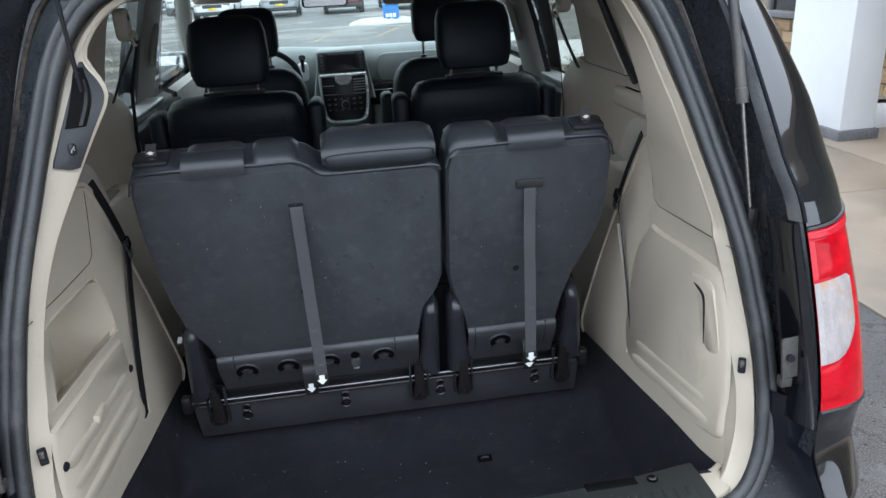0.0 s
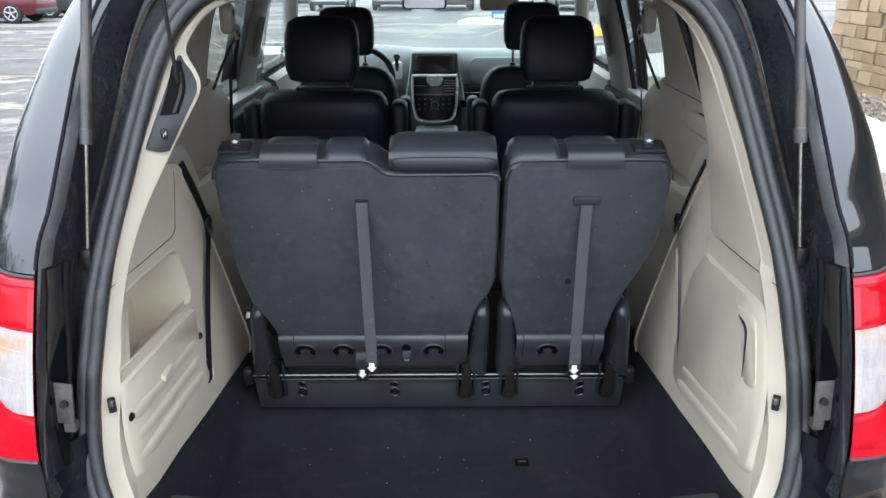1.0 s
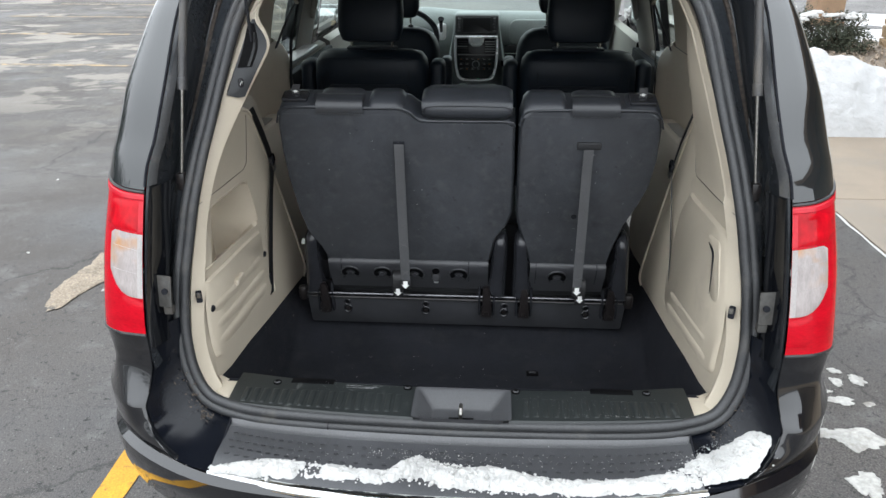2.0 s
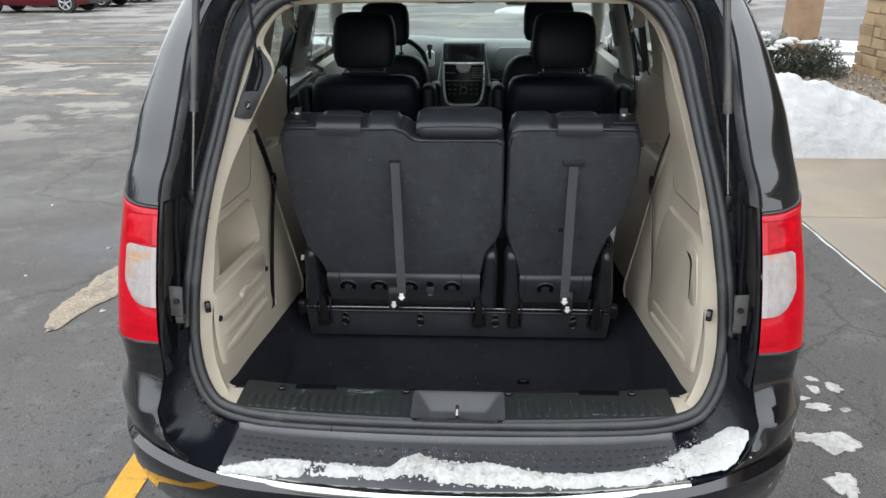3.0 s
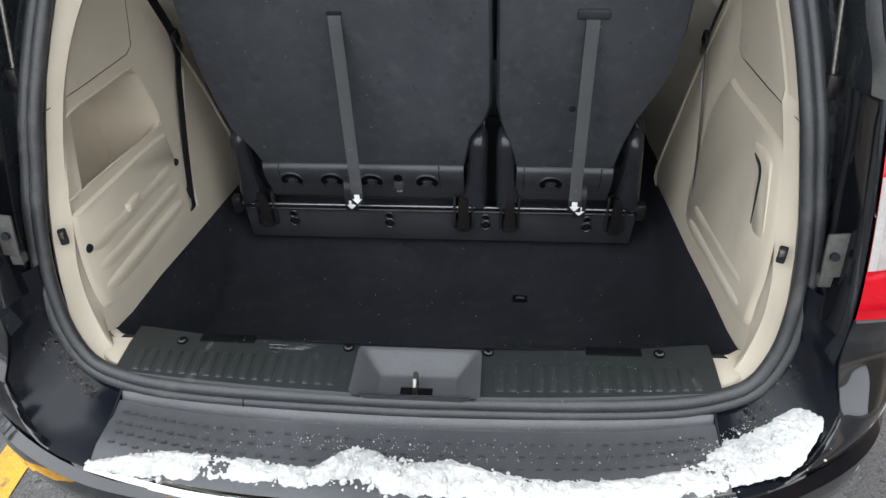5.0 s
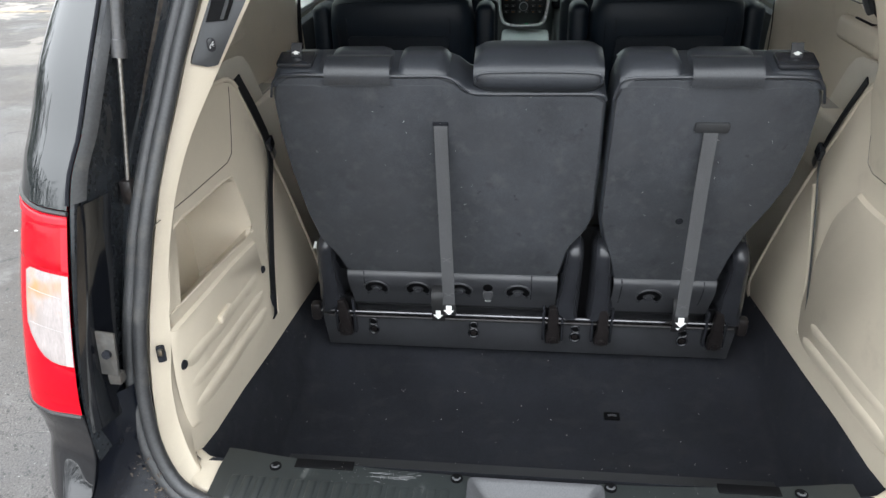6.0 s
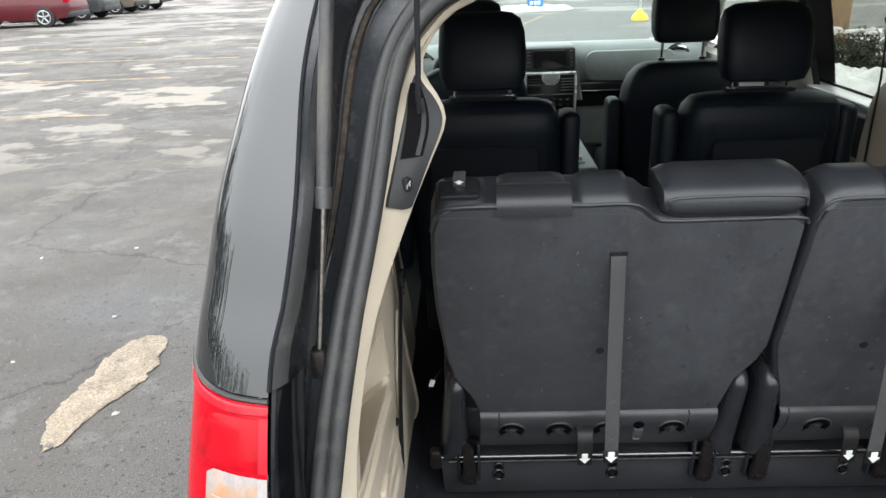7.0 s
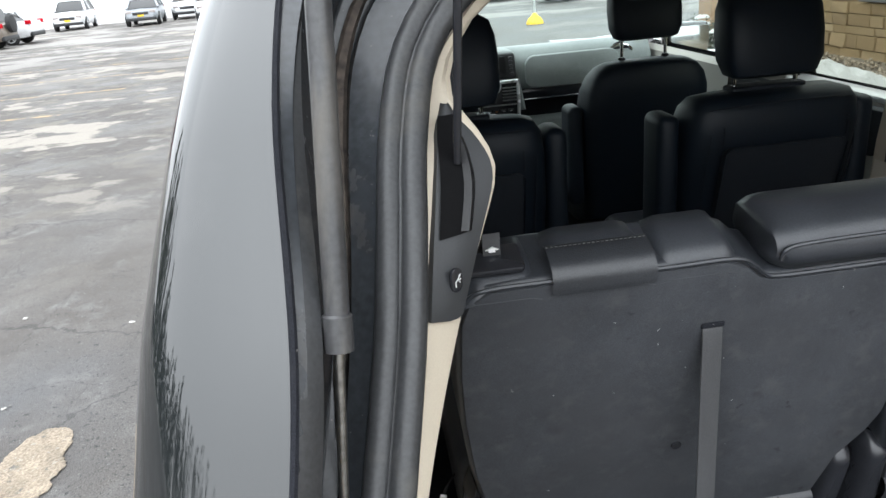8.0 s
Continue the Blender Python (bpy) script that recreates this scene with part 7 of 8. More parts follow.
# ---- car park ----
# painted lines
PAINTED = [((-1.262, -3.5), (-1.262, 0.95), 0.115), ((-9.6, 8.98), (-5.3, 8.92), 0.12), ((-10.2, 12.25), (-5.55, 12.3), 0.12), ((-11.2, 15.2), (-5.25, 15.05), 0.12), ((-11.5, 18.1), (-5.0, 17.75), 0.12),
           ((-12, 21.0), (-5.0, 20.7), 0.12), ((1.2, 20.5), (2.4, 24.5), 0.12), ((2.0, 27.5), (3.4, 31.0), 0.12), ((-0.6, 20.0), (0.2, 24.0), 0.12)]
for (x0, y0), (x1, y1), w in PAINTED:
    d = Vector((x1 - x0, y1 - y0, 0))
    nn = max(6, int(d.length / 0.12))
    sd = Vector((-d.y, d.x, 0)).normalized() * (w / 2)
    rows = []
    for i in range(nn + 1):
        q = Vector((x0, y0, 0.004)) + d * (i / nn)
        j = 0.008
        rows.append([q - sd * (1 + rng.uniform(-j, j) * 6), q + sd * (1 + rng.uniform(-j, j) * 6)])
    solid("parking_line", grid(rows), YELLOW if x0 > -2 and y0 < 0 else FADED, "worn yellow parking line on the asphalt", "road marking", "parking lines", "structure", smooth=0)

# sand-coloured patch left of the van
loop = [(-2.26, 1.56), (-2.21, 1.63), (-2.17, 1.80), (-2.12, 1.96), (-2.07, 2.12), (-2.06, 2.33), (-2.11, 2.54), (-2.18, 2.57), (-2.26, 2.52), (-2.32, 2.40), (-2.33, 2.22), (-2.34, 2.08), (-2.36, 1.90), (-2.31, 1.70)]
pts = spline([(x, y, 0.005) for x, y in loop + loop[:1]], 260)[:-1]
ctr = sum(pts, Vector()) / len(pts)
ring = []
for q in pts:
    d = noise.fractal(q * 8, 0.8, 2.1, 6) * 0.042
    ring.append(q + (q - ctr).normalized() * d)
bm = grid([[q.lerp(ctr, f) + Vector((0, 0, 0.003 * (f > 0.05) + 0.004 * noise.noise(q * 7 + Vector((0, 0, f * 9))))) for q in ring] for f in (0, 0.06, 0.2, 0.4, 0.6, 0.8, 0.97)], None, True, True)
solid("sand_patch", bm, SAND, "rough sand-coloured repair patch in the asphalt", "ground patch", kind="structure", smooth=60)

# thin leftover snow patches on the asphalt beside the van
def blob(cx, cy, rx, ry, h, seed, n=48, z=0.002):
    """A low uneven cake of snow."""
    rows = []
    for f in (1.0, 0.97, 0.9, 0.75, 0.5, 0.25, 0.02):
        row = []
        for k in range(n):
            a = 2 * math.pi * k / n
            r = 1 + 0.55 * noise.noise(Vector((math.cos(a) * 0.9 + seed, math.sin(a) * 0.9, seed))) + 0.30 * noise.noise(Vector((math.cos(a) * 2.3 + seed, math.sin(a) * 2.3, seed * 2))) + 0.14 * noise.noise(Vector((math.cos(a) * 7 + seed, math.sin(a) * 7, seed)))
            p = Vector((cx + rx * r * f * math.cos(a), cy + ry * r * f * math.sin(a), z))
            p.z += h * (1 - f ** 4) ** 0.5 * (0.75 + 0.6 * noise.fractal(p * 14, 0.8, 2.0, 4)) if f < 1 else 0
            row.append(p)
        rows.append(row)
    return grid(rows, None, True, True)


for k, (x, y, rx, ry, h) in enumerate(((1.54, 0.77, 0.105, 0.07, 0.007), (1.46, 0.50, 0.062, 0.085, 0.008), (1.73, 1.19, 0.04, 0.04, 0.006), (1.59, 1.03, 0.055, 0.03, 0.006), (1.46, 0.31, 0.03, 0.025, 0.006), (1.66, 1.26, 0.03, 0.022, 0.006), (1.63, 1.17, 0.025, 0.03, 0.006), (1.70, 1.01, 0.022, 0.016, 0.005), (1.43, 0.80, 0.04, 0.03, 0.007), (1.55, 1.10, 0.035, 0.018, 0.005), (1.33, 0.18, 0.03, 0.02, 0.006), (1.62, 0.44, 0.018, 0.012, 0.005))):
    solid("snow_patch", blob(x, y, rx, ry, h, k * 3.7, 72), DIRTY_SNOW, "thin leftover patch of grey-white snow on asphalt", "snow", "leftover snow patches", smooth=60)
for k in range(9):
    x, y = rng.uniform(-3.6, -1.45), rng.uniform(0.6, 4.5)
    solid("snow_crumb", blob(x, y, rng.uniform(0.008, 0.022), rng.uniform(0.008, 0.016), 0.008, k * 1.3, 14), DIRTY_SNOW, "small crumb of snow on wet asphalt", "snow", "snow crumbs", smooth=60)

# concrete walk with joints
pav = new("pavement")
tagged(pav, "brown wet concrete walk in large slabs", "pavement", kind="structure")
for i in range(4):
    for j in range(6):
        x0, y0 = 2.51 + i * 1.9, 5.55 - (j + 1) * 1.95
        slab = box(x0 + 0.004, x0 + 1.896, y0 + 0.004, y0 + 1.946, -0.08, 0.014, 0.006)
        part("slab", slab, CONCRETE, pav)
ice = grid([[(2.492 + 0.014 * noise.noise(Vector((y * 5, 0, 0))), y, 0.004), (2.503 + 0.016 * noise.noise(Vector((y * 7, 3, 0))), y, 0.010)] for y in zs(2.0, 5.4, 60)])
solid("ice_edge", ice, SNOW, "thin icy edge along the concrete", "ice", kind="stuff")

# snow bank at the end of the walk and the lawn behind it
def bank_height(x, y):
    a = max(0.0, min(1.0, (y - 5.38) / 0.55)) ** 0.6
    b = max(0.0, min(1.0, (float(np.interp(x, [2.2, 3.2, 4.2, 5.2, 6.4, 8], [8.3, 8.2, 7.4, 6.9, 6.5, 6.3])) - y) / 1.3)) ** 0.7
    e = max(0.0, min(1.0, (x - 2.05) / 0.6))
    h = float(np.interp(x, [2.2, 3.1, 3.6, 4.35, 5.2, 6.5], [0.62, 0.72, 0.60, 0.40, 0.22, 0.10]))
    p = Vector((x * 1.6, y * 1.6, 0))
    return a * b * e * h * (1 + 0.22 * noise.fractal(p, 0.9, 2.0, 5)) + 0.02 * a * b * noise.fractal(p * 6, 0.9, 2, 3) - 0.01


bm = grid([[(x, y, bank_height(x, y)) for x in zs(2.0, 7.6, 110)] for y in zs(5.36, 8.6, 70)])
solid("snow_bank", bm, BANK_SNOW, "tall heaped snow bank beside the concrete walk", "snow bank", smooth=80)
bm = grid([[(x, y, 0.03 + 0.05 * noise.fractal(Vector((x * 0.6, y * 0.6, 4)), 0.9, 2, 4)) for x in zs(3.6, 16, 50)] for y in zs(11.8, 15.9, 24)])
solid("snow_lawn", bm, BANK_SNOW, "snow-covered strip of lawn before the far car park", "snow", kind="structure", smooth=80)

# gravel bed
bm = grid([[(x, y, 0.015 + 0.03 * noise.fractal(Vector((x * 2, y * 2, 0)), 0.9, 2, 3)) for x in zs(3.4, 6.6, 30)] for y in zs(6.6, 12.0, 40)])
solid("gravel_bed", bm, GRAVEL, "bed of grey-brown gravel by the wall", "gravel", kind="structure", smooth=60)
stones = bmesh.new()
for k in range(900):
    x, y = rng.uniform(4.4, 6.45), rng.uniform(7.2, 11.8)
    r = rng.uniform(0.015, 0.04)
    mm = Matrix.Translation((x, y, 0.04)) @ pose(0, 0, 0, rng.uniform(0, 90), rng.uniform(0, 90), rng.uniform(0, 90)) @ Matrix.Diagonal((1, rng.uniform(0.6, 1), rng.uniform(0.5, 0.8), 1))
    bmesh.ops.create_icosphere(stones, subdivisions=1, radius=r, matrix=mm)
GSTONE = mat("pale_gravel_stone", (0.34, 0.28, 0.22), 0.9, scale=25, vary=0.5, bump=0.3, big=4, bigvary=0.5)
tagged(link_mesh("gravel_stones", stones, GSTONE, 0), "loose tan and grey gravel stones", "gravel", kind="stuff")


# ---- evergreen bushes ----
def bush(x, y, r, h, seed, snowy=True):
    b = thing("evergreen_bush", "low dark evergreen bush with snow caught on top", "bush", (x, y, 0), "bushes by the gravel bed")
    g = random.Random(seed)
    stems = bmesh.new()
    for k in range(16):
        a = g.uniform(0, 6.28)
        e = Vector((math.cos(a) * r * g.uniform(0.3, 0.8), math.sin(a) * r * g.uniform(0.3, 0.8), h * g.uniform(0.5, 0.9)))
        tube([(0, 0, 0), e * 0.5 + Vector((0, 0, 0.05)), e], [0.018, 0.012, 0.004], 5, bm=stems)
    part("stems", stems, TWIG, b)
    verts, faces = [], []
    for k in range(5200):
        u = g.random() ** 0.45
        a, c = g.uniform(0, 6.28), g.random()
        lump = 0.85 + 0.3 * noise.noise(Vector((math.cos(a) * 1.7 + seed, math.sin(a) * 1.7, c * 2)))
        p = Vector((math.cos(a) * r * u * lump * math.sqrt(max(0, 1 - (c * 0.92) ** 2)), math.sin(a) * r * u * lump * math.sqrt(max(0, 1 - (c * 0.92) ** 2)), h * c * lump * (0.45 + 0.55 * u) + 0.03))
        d = Vector((g.gauss(0, 1), g.gauss(0, 1), g.gauss(0.3, 1))).normalized()
        e = d.orthogonal().normalized()
        ln, wd = g.uniform(0.025, 0.05), g.uniform(0.006, 0.012)
        i = len(verts)
        verts += [p - e * wd, p + d * ln * 0.5 - e * wd * 1.3, p + d * ln, p + d * ln * 0.5 + e * wd * 1.3]
        faces.append((i, i + 1, i + 2, i + 3))
    me = bpy.data.meshes.new("foliage")
    me.from_pydata([tuple(v) for v in verts], [], faces)
    me.materials.append(LEAF)
    fo = new("foliage", me)
    fo.parent = b
    if snowy:
        caps = bmesh.new()
        for k in range(9):
            a = g.uniform(0, 6.28)
            q = Vector((math.cos(a) * r * g.uniform(0.1, 0.75), math.sin(a) * r * g.uniform(0.1, 0.75), 0))
            hh = h * math.sqrt(max(0.05, 1 - (q.length / r) ** 2)) * 0.93
            join(caps, blob(q.x, q.y, g.uniform(0.07, 0.17), g.uniform(0.06, 0.13), 0.05, k + seed, 20, hh))
        part("snow_caps", caps, SNOW, b, "clumps of white snow")["kind"] = "stuff"
    return b


bush(4.85, 10.9, 0.62, 0.72, 3)
bush(5.55, 10.75, 0.60, 0.62, 8)
bush(4.25, 10.4, 0.55, 0.50, 12)
bush(3.7, 9.6, 0.5, 0.45, 15)

# ---- building and posts ----
house = new("stone_wall")
tagged(house, "tan ledge-stone wall of a building with a dark window", "wall", kind="structure")
part("wall_core", box(6.56, 6.9, -4.0, 11.35, 0.0, 3.4), MORTAR, house, smooth=0)
shapes = []
for k in range(10):
    g = random.Random(50 + k)
    b2 = box(-0.045, 0.05, -0.5, 0.5, -0.5, 0.5, 0.0)
    for v in b2.verts:
        if v.co.x < 0:
            v.co += Vector((g.uniform(-0.018, 0.012), g.uniform(-0.02, 0.02), g.uniform(-0.05, 0.05)))
    bmesh.ops.bevel(b2, geom=b2.edges[:], offset=0.02, segments=1, affect="EDGES")
    me = bpy.data.meshes.new("stone")
    b2.to_mesh(me)
    b2.free()
    me.materials.append(STONE)
    shapes.append(me)
# vary the stones one by one
sn_nodes, sn_links = STONE.node_tree.nodes, STONE.node_tree.links
oi = sn_nodes.new("ShaderNodeObjectInfo")
ramp = sn_nodes.new("ShaderNodeValToRGB")
ramp.color_ramp.elements[0].color = (0.23, 0.155, 0.085, 1)
ramp.color_ramp.elements[1].color = (0.43, 0.32, 0.20, 1)
e = ramp.color_ramp.elements.new(0.5)
e.color = (0.36, 0.245, 0.13, 1)
mx = sn_nodes.new("ShaderNodeMix")
mx.data_type = "RGBA"
mx.blend_type = "MIX"
mx.inputs[0].default_value = 0.6
sb = sn_nodes["Principled BSDF"]
sn_links.new(oi.outputs["Random"], ramp.inputs[0])
sn_links.new(sb.inputs["Base Color"].links[0].from_socket, mx.inputs[6])
sn_links.new(ramp.outputs[0], mx.inputs[7])
sn_links.new(mx.outputs[2], sb.inputs["Base Color"])
WIN = (7.3, 9.6, 0.86, 2.4)
g = random.Random(4)
count = 0
z = 0.0
while z < 2.35 and count < 296:
    hh = g.choice((0.11, 0.14, 0.17, 0.20))
    y = 11.42 - g.uniform(0, 0.05)
    while y > 5.2:
        ln = g.uniform(0.22, 0.52)
        y1 = y - ln
        if not (y1 < WIN[1] and y > WIN[0] and z + hh > WIN[2]):
            ob = new("stone", g.choice(shapes))
            ob.parent = house
            ob.location = (6.55 + g.uniform(-0.012, 0.012), (y + y1) / 2, z + hh / 2)
            ob.scale = (1, ln - 0.012, hh - 0.010)
            count += 1
        y = y1
    z += hh
win = part("window_1", prism([(WIN[0], WIN[2] + 0.04), (WIN[1], WIN[2] + 0.04), (WIN[1], WIN[3]), (WIN[0], WIN[3])], lambda u, v, d: (6.555 + d, u, v), 0.0, 0.02), PRIVACY, house, "dark window")
for a, b2 in (((WIN[0], WIN[2]), (WIN[0] + 0.07, WIN[3])), ((WIN[1] - 0.07, WIN[2]), (WIN[1], WIN[3])), ((8.42, WIN[2]), (8.49, WIN[3]))):
    part("window_frame", box(6.50, 6.58, a[0], b2[0], a[1], b2[1], 0.008), GREYBASE, win)
part("window_sill", box(6.44, 6.60, WIN[0] - 0.06, WIN[1] + 0.06, WIN[2] - 0.06, WIN[2] + 0.03, 0.01), GREYBASE, win)
colw = thing("white_column", "square white rendered column on a dark grey plinth", "column", (4.8, 5.5, 0))
ci = Matrix.Translation((-4.8, -5.5, 0))
part("shaft", box(4.60, 4.96, 5.05, 5.98, 0.10, 3.6, 0.012), WHITEPAINT, colw).matrix_parent_inverse = ci
part("plinth", box(4.565, 4.99, 5.01, 6.02, 0.0, 0.11, 0.01), GREYBASE, colw).matrix_parent_inverse = ci
part("porch_roof", box(4.3, 7.6, -4.0, 6.3, 3.42, 3.75, 0.02), BROWNPOST, house, "plain porch roof over the walk")
post = thing("brown_post", "square brown painted post by the lawn", "post", (6.75, 14.4, 0))
part("shaft", box(-0.28, 0.28, -0.28, 0.28, 0.0, 3.6, 0.015), BROWNPOST, post)
part("foot", box(-0.31, 0.31, -0.31, 0.31, 0.0, 0.18, 0.015), BROWNPOST, post)

# blue bin in a snow heap, yellow base ahead
bb = thing("blue_bin", "small blue plastic bin standing in a snow heap", "bin", (2.06, 25.7, 0))
part("tub", box(-0.27, 0.27, -0.2, 0.2, 0.05, 0.62, 0.04), BLUE, bb)
part("lid", box(-0.29, 0.29, -0.22, 0.22, 0.60, 0.66, 0.02), BLUE, bb)
for k in range(3):
    part("text_bar", box(-0.2 + k * 0.13, -0.1 + k * 0.13, -0.206, -0.2, 0.22, 0.34, 0.005), WHITE_TAG, bb)
solid("snow_heap", blob(2.0, 25.7, 1.3, 0.5, 0.22, 3.0, 60), SNOW, "low heap of snow round a blue bin", "snow", smooth=60)
yb = thing("yellow_base", "yellow moulded sign base on the asphalt", "sign base", (4.5, 20.7, 0))
part("dome", grid([[(r * math.cos(a), r * math.sin(a), z) for a in [k * math.pi / 10 for k in range(20)]] for r, z in ((0.24, 0.0), (0.24, 0.06), (0.18, 0.16), (0.08, 0.24), (0.05, 0.30))], None, True, True), YELLOWPL, yb)
part("pole", tube([(0, 0, 0.28), (0, 0, 2.2)], 0.03, 10), SILVER, yb)


# ---- parked cars ----
def car(name, x, y, heading, col, label, suv=True, plate=False, spare=False, scale=1.0):
    """A parked car, its nose along +y before turning; origin on the ground under its middle."""
    c = thing(name, label, "car", (x, y, 0), "parked cars")
    c.rotation_euler = (0, 0, radians(heading))
    paint = bpy.data.materials.get("car_paint_" + str(col)) or mat("car_paint_" + str(col), col, 0.34, scale=200, bump=0.0, coat=0.25, big=1.5, bigvary=0.12)
    w, L = 0.92 * scale, 2.3 * scale
    roof = 1.68 if suv else 1.45
    belt = 1.05 if suv else 0.95
    hood = 1.02 if suv else 0.88
    secs = [(-L, 0.55, 0.70, 0.80), (-L + 0.06, 0.38, 0.95, 0.88), (-L + 0.25, 0.30, belt, 0.96), (-1.2, 0.26, belt, 1.0), (0.2, 0.26, belt - 0.02, 1.0), (0.95, 0.27, hood, 0.99), (1.7, 0.30, hood - 0.08, 0.95), (L - 0.12, 0.36, 0.80, 0.86), (L, 0.45, 0.62, 0.74)]
    rows = []
    for yy, z0, z1, k in secs:
        rows.append([(-w * k * 0.9, yy, z0), (-w * k, yy, z0 + (z1 - z0) * 0.35), (-w * k * 0.99, yy, z0 + (z1 - z0) * 0.7), (-w * k * 0.93, yy, z1), (0, yy, z1 + 0.03), (w * k * 0.93, yy, z1), (w * k * 0.99, yy, z0 + (z1 - z0) * 0.7), (w * k, yy, z0 + (z1 - z0) * 0.35), (w * k * 0.9, yy, z0)])
    part("body", tidy(grid(rows, None, True, True)), paint, c, "", 35)
    back = -L + (0.22 if suv else 0.75)
    cab = [(back, belt, 0.86, belt), (back + (0.18 if suv else 0.5), roof - 0.06, 0.70, belt), (back + 0.6, roof, 0.68, belt), (0.0, roof - 0.02, 0.69, belt), (0.35, roof - 0.12, 0.70, belt), (1.05, hood + 0.02, 0.84, hood)]
    rows = [[(-0.86 * w / 0.92, yy, b2 - 0.02), (-k, yy, z), (0, yy, z + 0.03), (k, yy, z), (0.86 * w / 0.92, yy, b2 - 0.02)] for yy, z, k, b2 in cab]
    part("cabin", grid(rows), SCREEN, c, "dark glazed cabin", 30)
    part("roof_panel", grid([[(-0.70, yy, z), (-0.3, yy, z + 0.035), (0.3, yy, z + 0.035), (0.70, yy, z)] for yy, z in ((back + 0.14, roof - 0.08), (back + 0.3, roof - 0.01), (back + 0.6, roof + 0.012), (0.0, roof - 0.008), (0.32, roof - 0.10))]), paint, c)
    for sx in (-1, 1):
        for a, b3 in (((back + 0.05, belt), (back + 0.35, roof - 0.05)), ((-0.35, belt), (-0.30, roof - 0.02)), ((0.42, roof - 0.12), (1.02, hood + 0.03))):
            part("cab_pillar", tube([(sx * 0.865, a[0], a[1]) if a[1] < roof - 0.2 else (sx * 0.70, a[0], a[1]), (sx * 0.70, b3[0], b3[1]) if b3[1] > roof - 0.2 else (sx * 0.85, b3[0], b3[1])], 0.062, 8), paint, c)
        for yy in (-1.38 * scale, 1.42 * scale):
            wl_ = part("wheel", tube([(sx * q, yy, 0.35) for q in (w - 0.20, w - 0.19, w - 0.01, w + 0.005)], [0.32, 0.35, 0.35, 0.31], 24), TYRE, c, "", 35)
            part("rim", tube([(sx * (w + 0.008), yy + 0.225 * math.cos(a), 0.35 + 0.225 * math.sin(a)) for a in [k * math.pi / 14 for k in range(28)]], 0.02, 6, closed=True), ALLOY, wl_)
            part("hub_cap", disc((sx * (w + 0.012), yy, 0.35), (sx, 0, 0), 0.05, 0.02, 12, 0.004), ALLOY, wl_)
            for k in range(5):
                a = 2 * math.pi * k / 5 + 0.3
                part("spoke", tube([(sx * (w + 0.014), yy + 0.03 * math.cos(a), 0.35 + 0.03 * math.sin(a)), (sx * (w + 0.010), yy + 0.215 * math.cos(a), 0.35 + 0.215 * math.sin(a))], [0.022, 0.032], 6), ALLOY, wl_)
        part("head_lamp", box(sx * 0.62 - 0.15, sx * 0.62 + 0.15, L - 0.20, L - 0.03, 0.66, 0.80, 0.03), CLEAR_LENS, c)
        part("tail_lamp", box(sx * 0.74 - 0.11, sx * 0.74 + 0.11, -L - 0.015, -L + 0.2, 0.84, 1.02, 0.02), RED_LENS, c)
    part("grille", box(-0.42, 0.42, L - 0.08, L + 0.01, 0.58, 0.74, 0.02), PLASTIC_MATT, c)
    part("front_apron", box(-0.80, 0.80, L - 0.14, L + 0.01, 0.28, 0.44, 0.04), PLASTIC_MATT, c)
    part("rear_apron", box(-0.78, 0.78, -L - 0.01, -L + 0.14, 0.32, 0.52, 0.04), PLASTIC_MATT, c)
    if plate:
        part("plate_bar", box(-0.16, 0.16, L + 0.008, L + 0.022, 0.50, 0.60, 0.004), PLATE, c, "plain yellow plate")
    if spare:
        part("spare_wheel", tube([(0, -L - q, 0.98) for q in (0.0, 0.02, 0.2, 0.22)], [0.30, 0.36, 0.36, 0.28], 24), TYRE, c, "spare wheel on the back")
    return c


REDC, DGREY, TAN, WHITEC, SILV = (0.085, 0.004, 0.010), (0.05, 0.055, 0.06), (0.16, 0.135, 0.11), (0.62, 0.63, 0.64), (0.28, 0.30, 0.32)
car("parked_suv", -16.75, 27.0, 92, REDC, "red parked estate with alloy wheels, tail towards us")
car("parked_suv", -17.0, 30.3, 91, DGREY, "dark grey parked estate beside the red one")
car("parked_suv", -17.1, 33.6, 91, TAN, "tan off-roader with a spare wheel on its back", spare=True)
car("parked_car", -17.0, 36.3, 91, WHITEC, "white parked saloon with red tail lamps", suv=False)
car("parked_suv", -17.0, 48.2, 188, WHITEC, "white parked off-roader with a yellow plate", plate=True)
car("parked_car", -12.2, 45.6, 187, SILV, "silver-grey parked saloon with a yellow plate", suv=False, plate=True)
car("parked_suv", -10.6, 49.6, 190, WHITEC, "white parked estate behind the saloon")
car("parked_suv", -8.2, 44.6, 187, WHITEC, "white parked estate with a yellow plate", plate=True)
for k, (x, col) in enumerate(((-5.2, WHITEC), (-2.3, SILV), (0.6, REDC), (3.4, WHITEC), (6.2, SILV), (9.0, DGREY))):
    car("parked_car", x, 36.2 + 0.2 * (k % 2), 181, col, "far parked car seen through the windscreen", suv=k % 3 != 1, plate=k < 3)
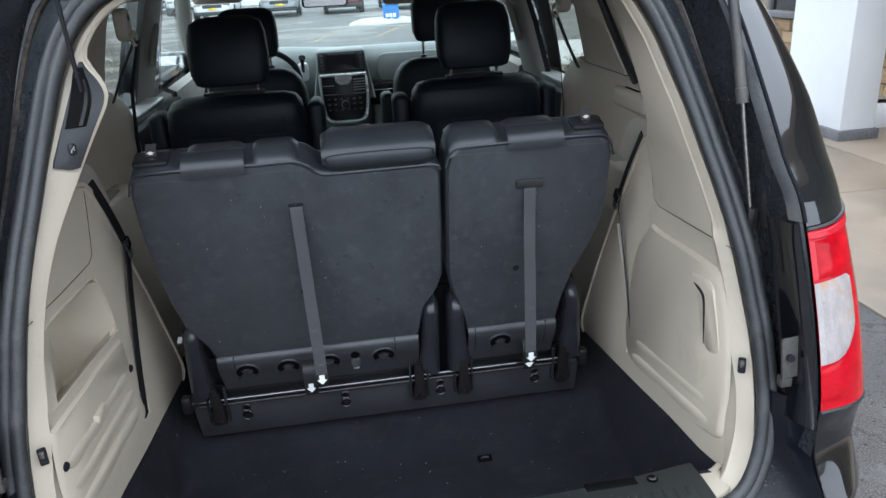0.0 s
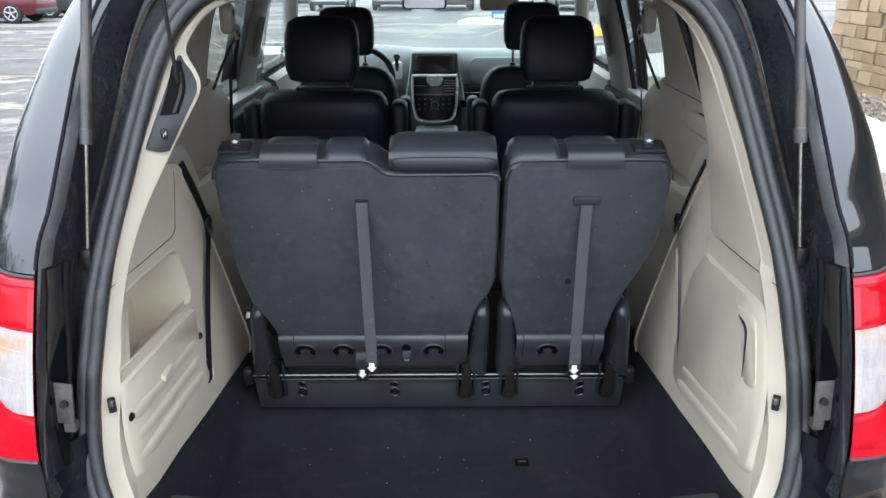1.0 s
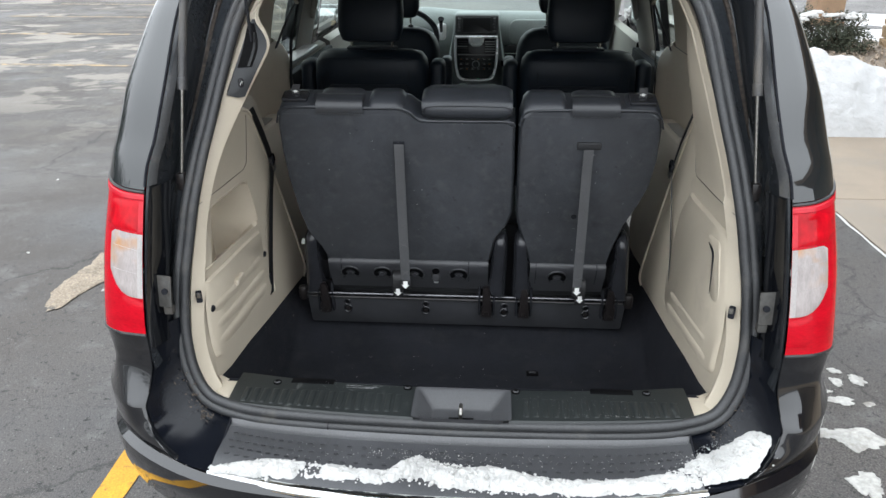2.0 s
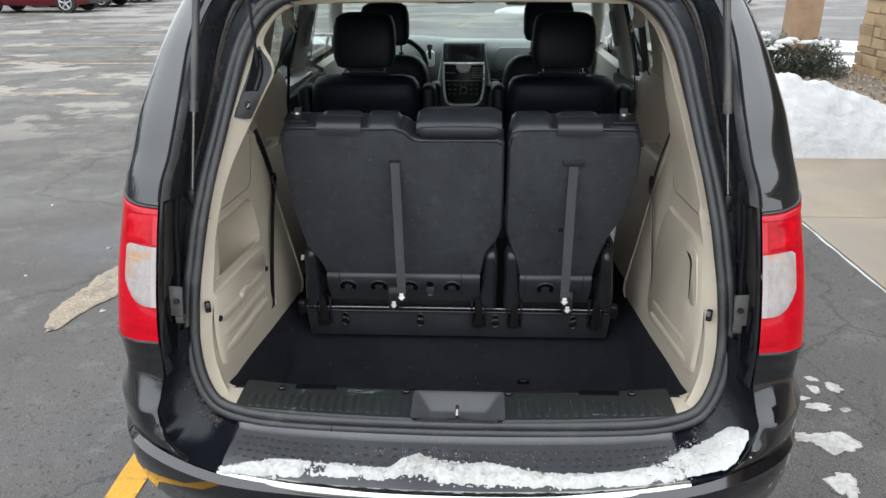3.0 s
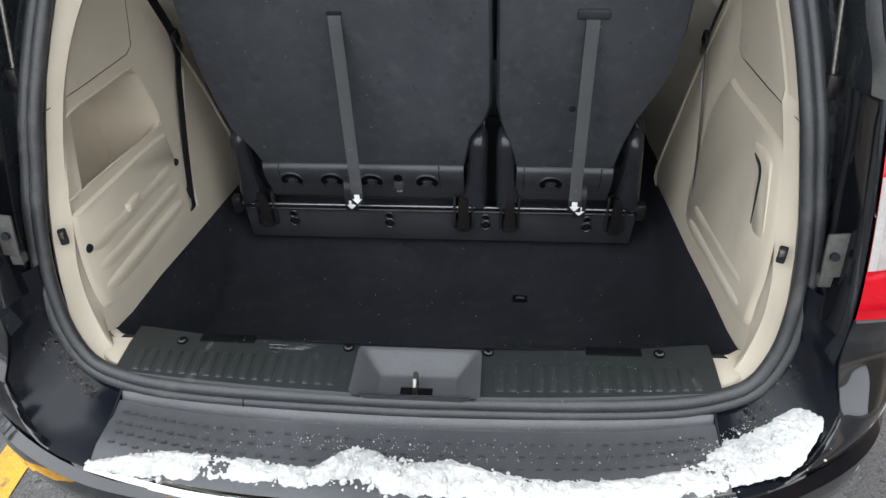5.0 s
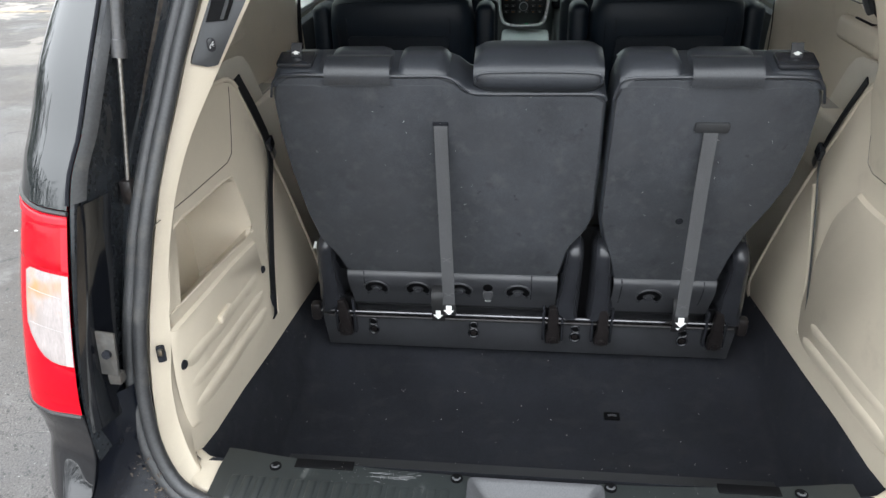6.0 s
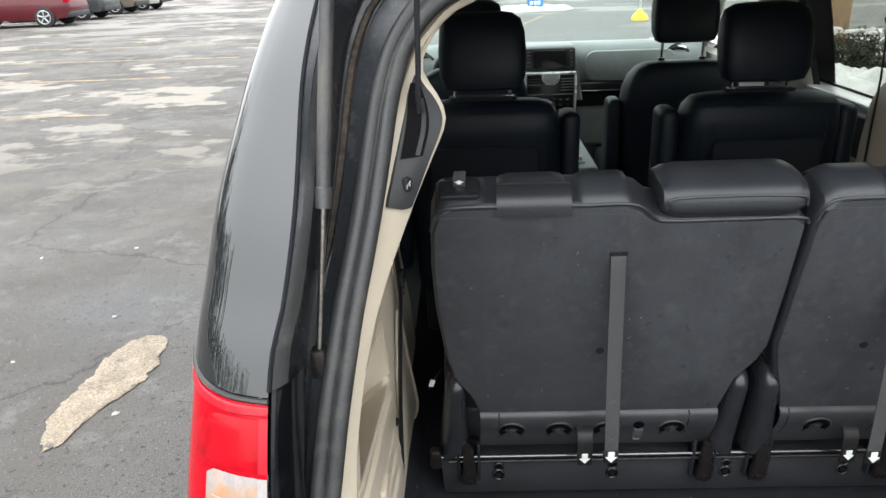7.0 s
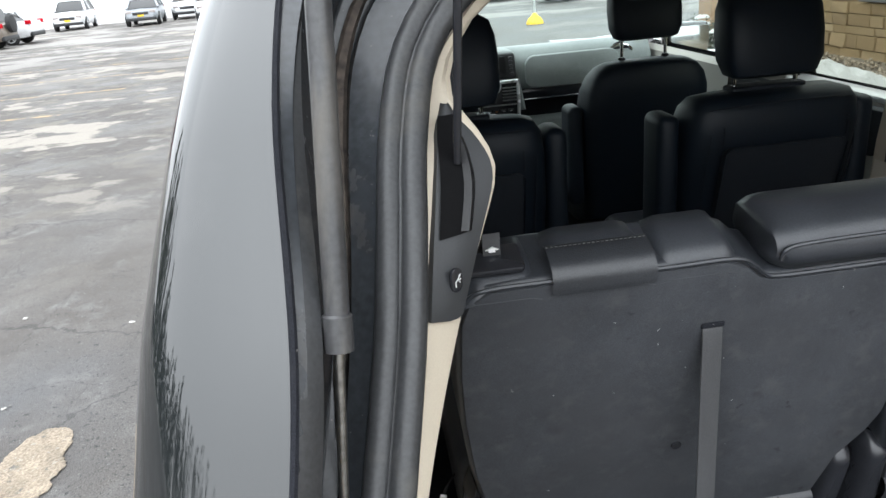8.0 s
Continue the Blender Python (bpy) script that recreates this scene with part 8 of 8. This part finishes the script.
car("parked_car", 9.2, 30.5, 100, REDC, "far red parked car beyond the lawn", suv=False)

# ploughed snow behind the cars
def ridge(path, w, h, seed):
    pts = spline(path, 90)
    rows = []
    for q in pts:
        row = []
        for k in range(15):
            u = k / 14 * 2 - 1
            p = q + Vector((u * w * 0.25, u * w, 0))
            row.append(p + Vector((0, 0, h * max(0, 1 - u * u) ** 0.7 * (1 + 0.45 * noise.fractal(p * 0.35 + Vector((seed, 0, 0)), 0.9, 2, 4)))))
        rows.append(row)
    return grid(rows)


solid("far_snow_bank", ridge([(-60, 44, 0), (-30, 54, 0), (-10, 57, 0), (15, 58, 0), (45, 58, 0)], 4.5, 2.6, 1.0), BANK_SNOW, "long ploughed snow bank behind the parked cars", "snow bank", smooth=80)
solid("far_snow_bank", ridge([(-24, 14, 0), (-26, 24, 0), (-27, 34, 0), (-30, 46, 0)], 3.0, 1.2, 5.0), BANK_SNOW, "ploughed snow bank along the car park edge", "snow bank", smooth=80)

# far woods that only show mirrored in the glass
verts, faces = [], []
g = random.Random(77)
for k in range(150):
    ty = -75 + k * 0.75 + g.uniform(-0.4, 0.4)
    tx, th = -46 + g.uniform(-5, 5) + 0.1 * ty, g.uniform(7.0, 17.0)
    for j in range(110):
        c = g.random()
        r = (0.25 + 1.5 * (1 - c)) * g.uniform(0.1, 1)
        a = g.uniform(0, 6.28)
        p = Vector((tx + r * math.cos(a), ty + r * math.sin(a), th * (0.08 + 0.92 * c)))
        d = Vector((g.gauss(0, 0.5), g.gauss(0, 0.5), 1)).normalized() * g.uniform(0.6, 1.4)
        e = d.orthogonal().normalized() * g.uniform(0.15, 0.35)
        i = len(verts)
        verts += [p - e, p + d * 0.4 - e * 1.2, p + d, p + d * 0.4 + e]
        faces.append((i, i + 1, i + 2, i + 3))
me = bpy.data.meshes.new("far_woods")
me.from_pydata([tuple(v) for v in verts], [], faces)
me.materials.append(LEAF)
tagged(new("far_woods", me), "dark distant belt of trees beyond the car park", "trees", kind="stuff")
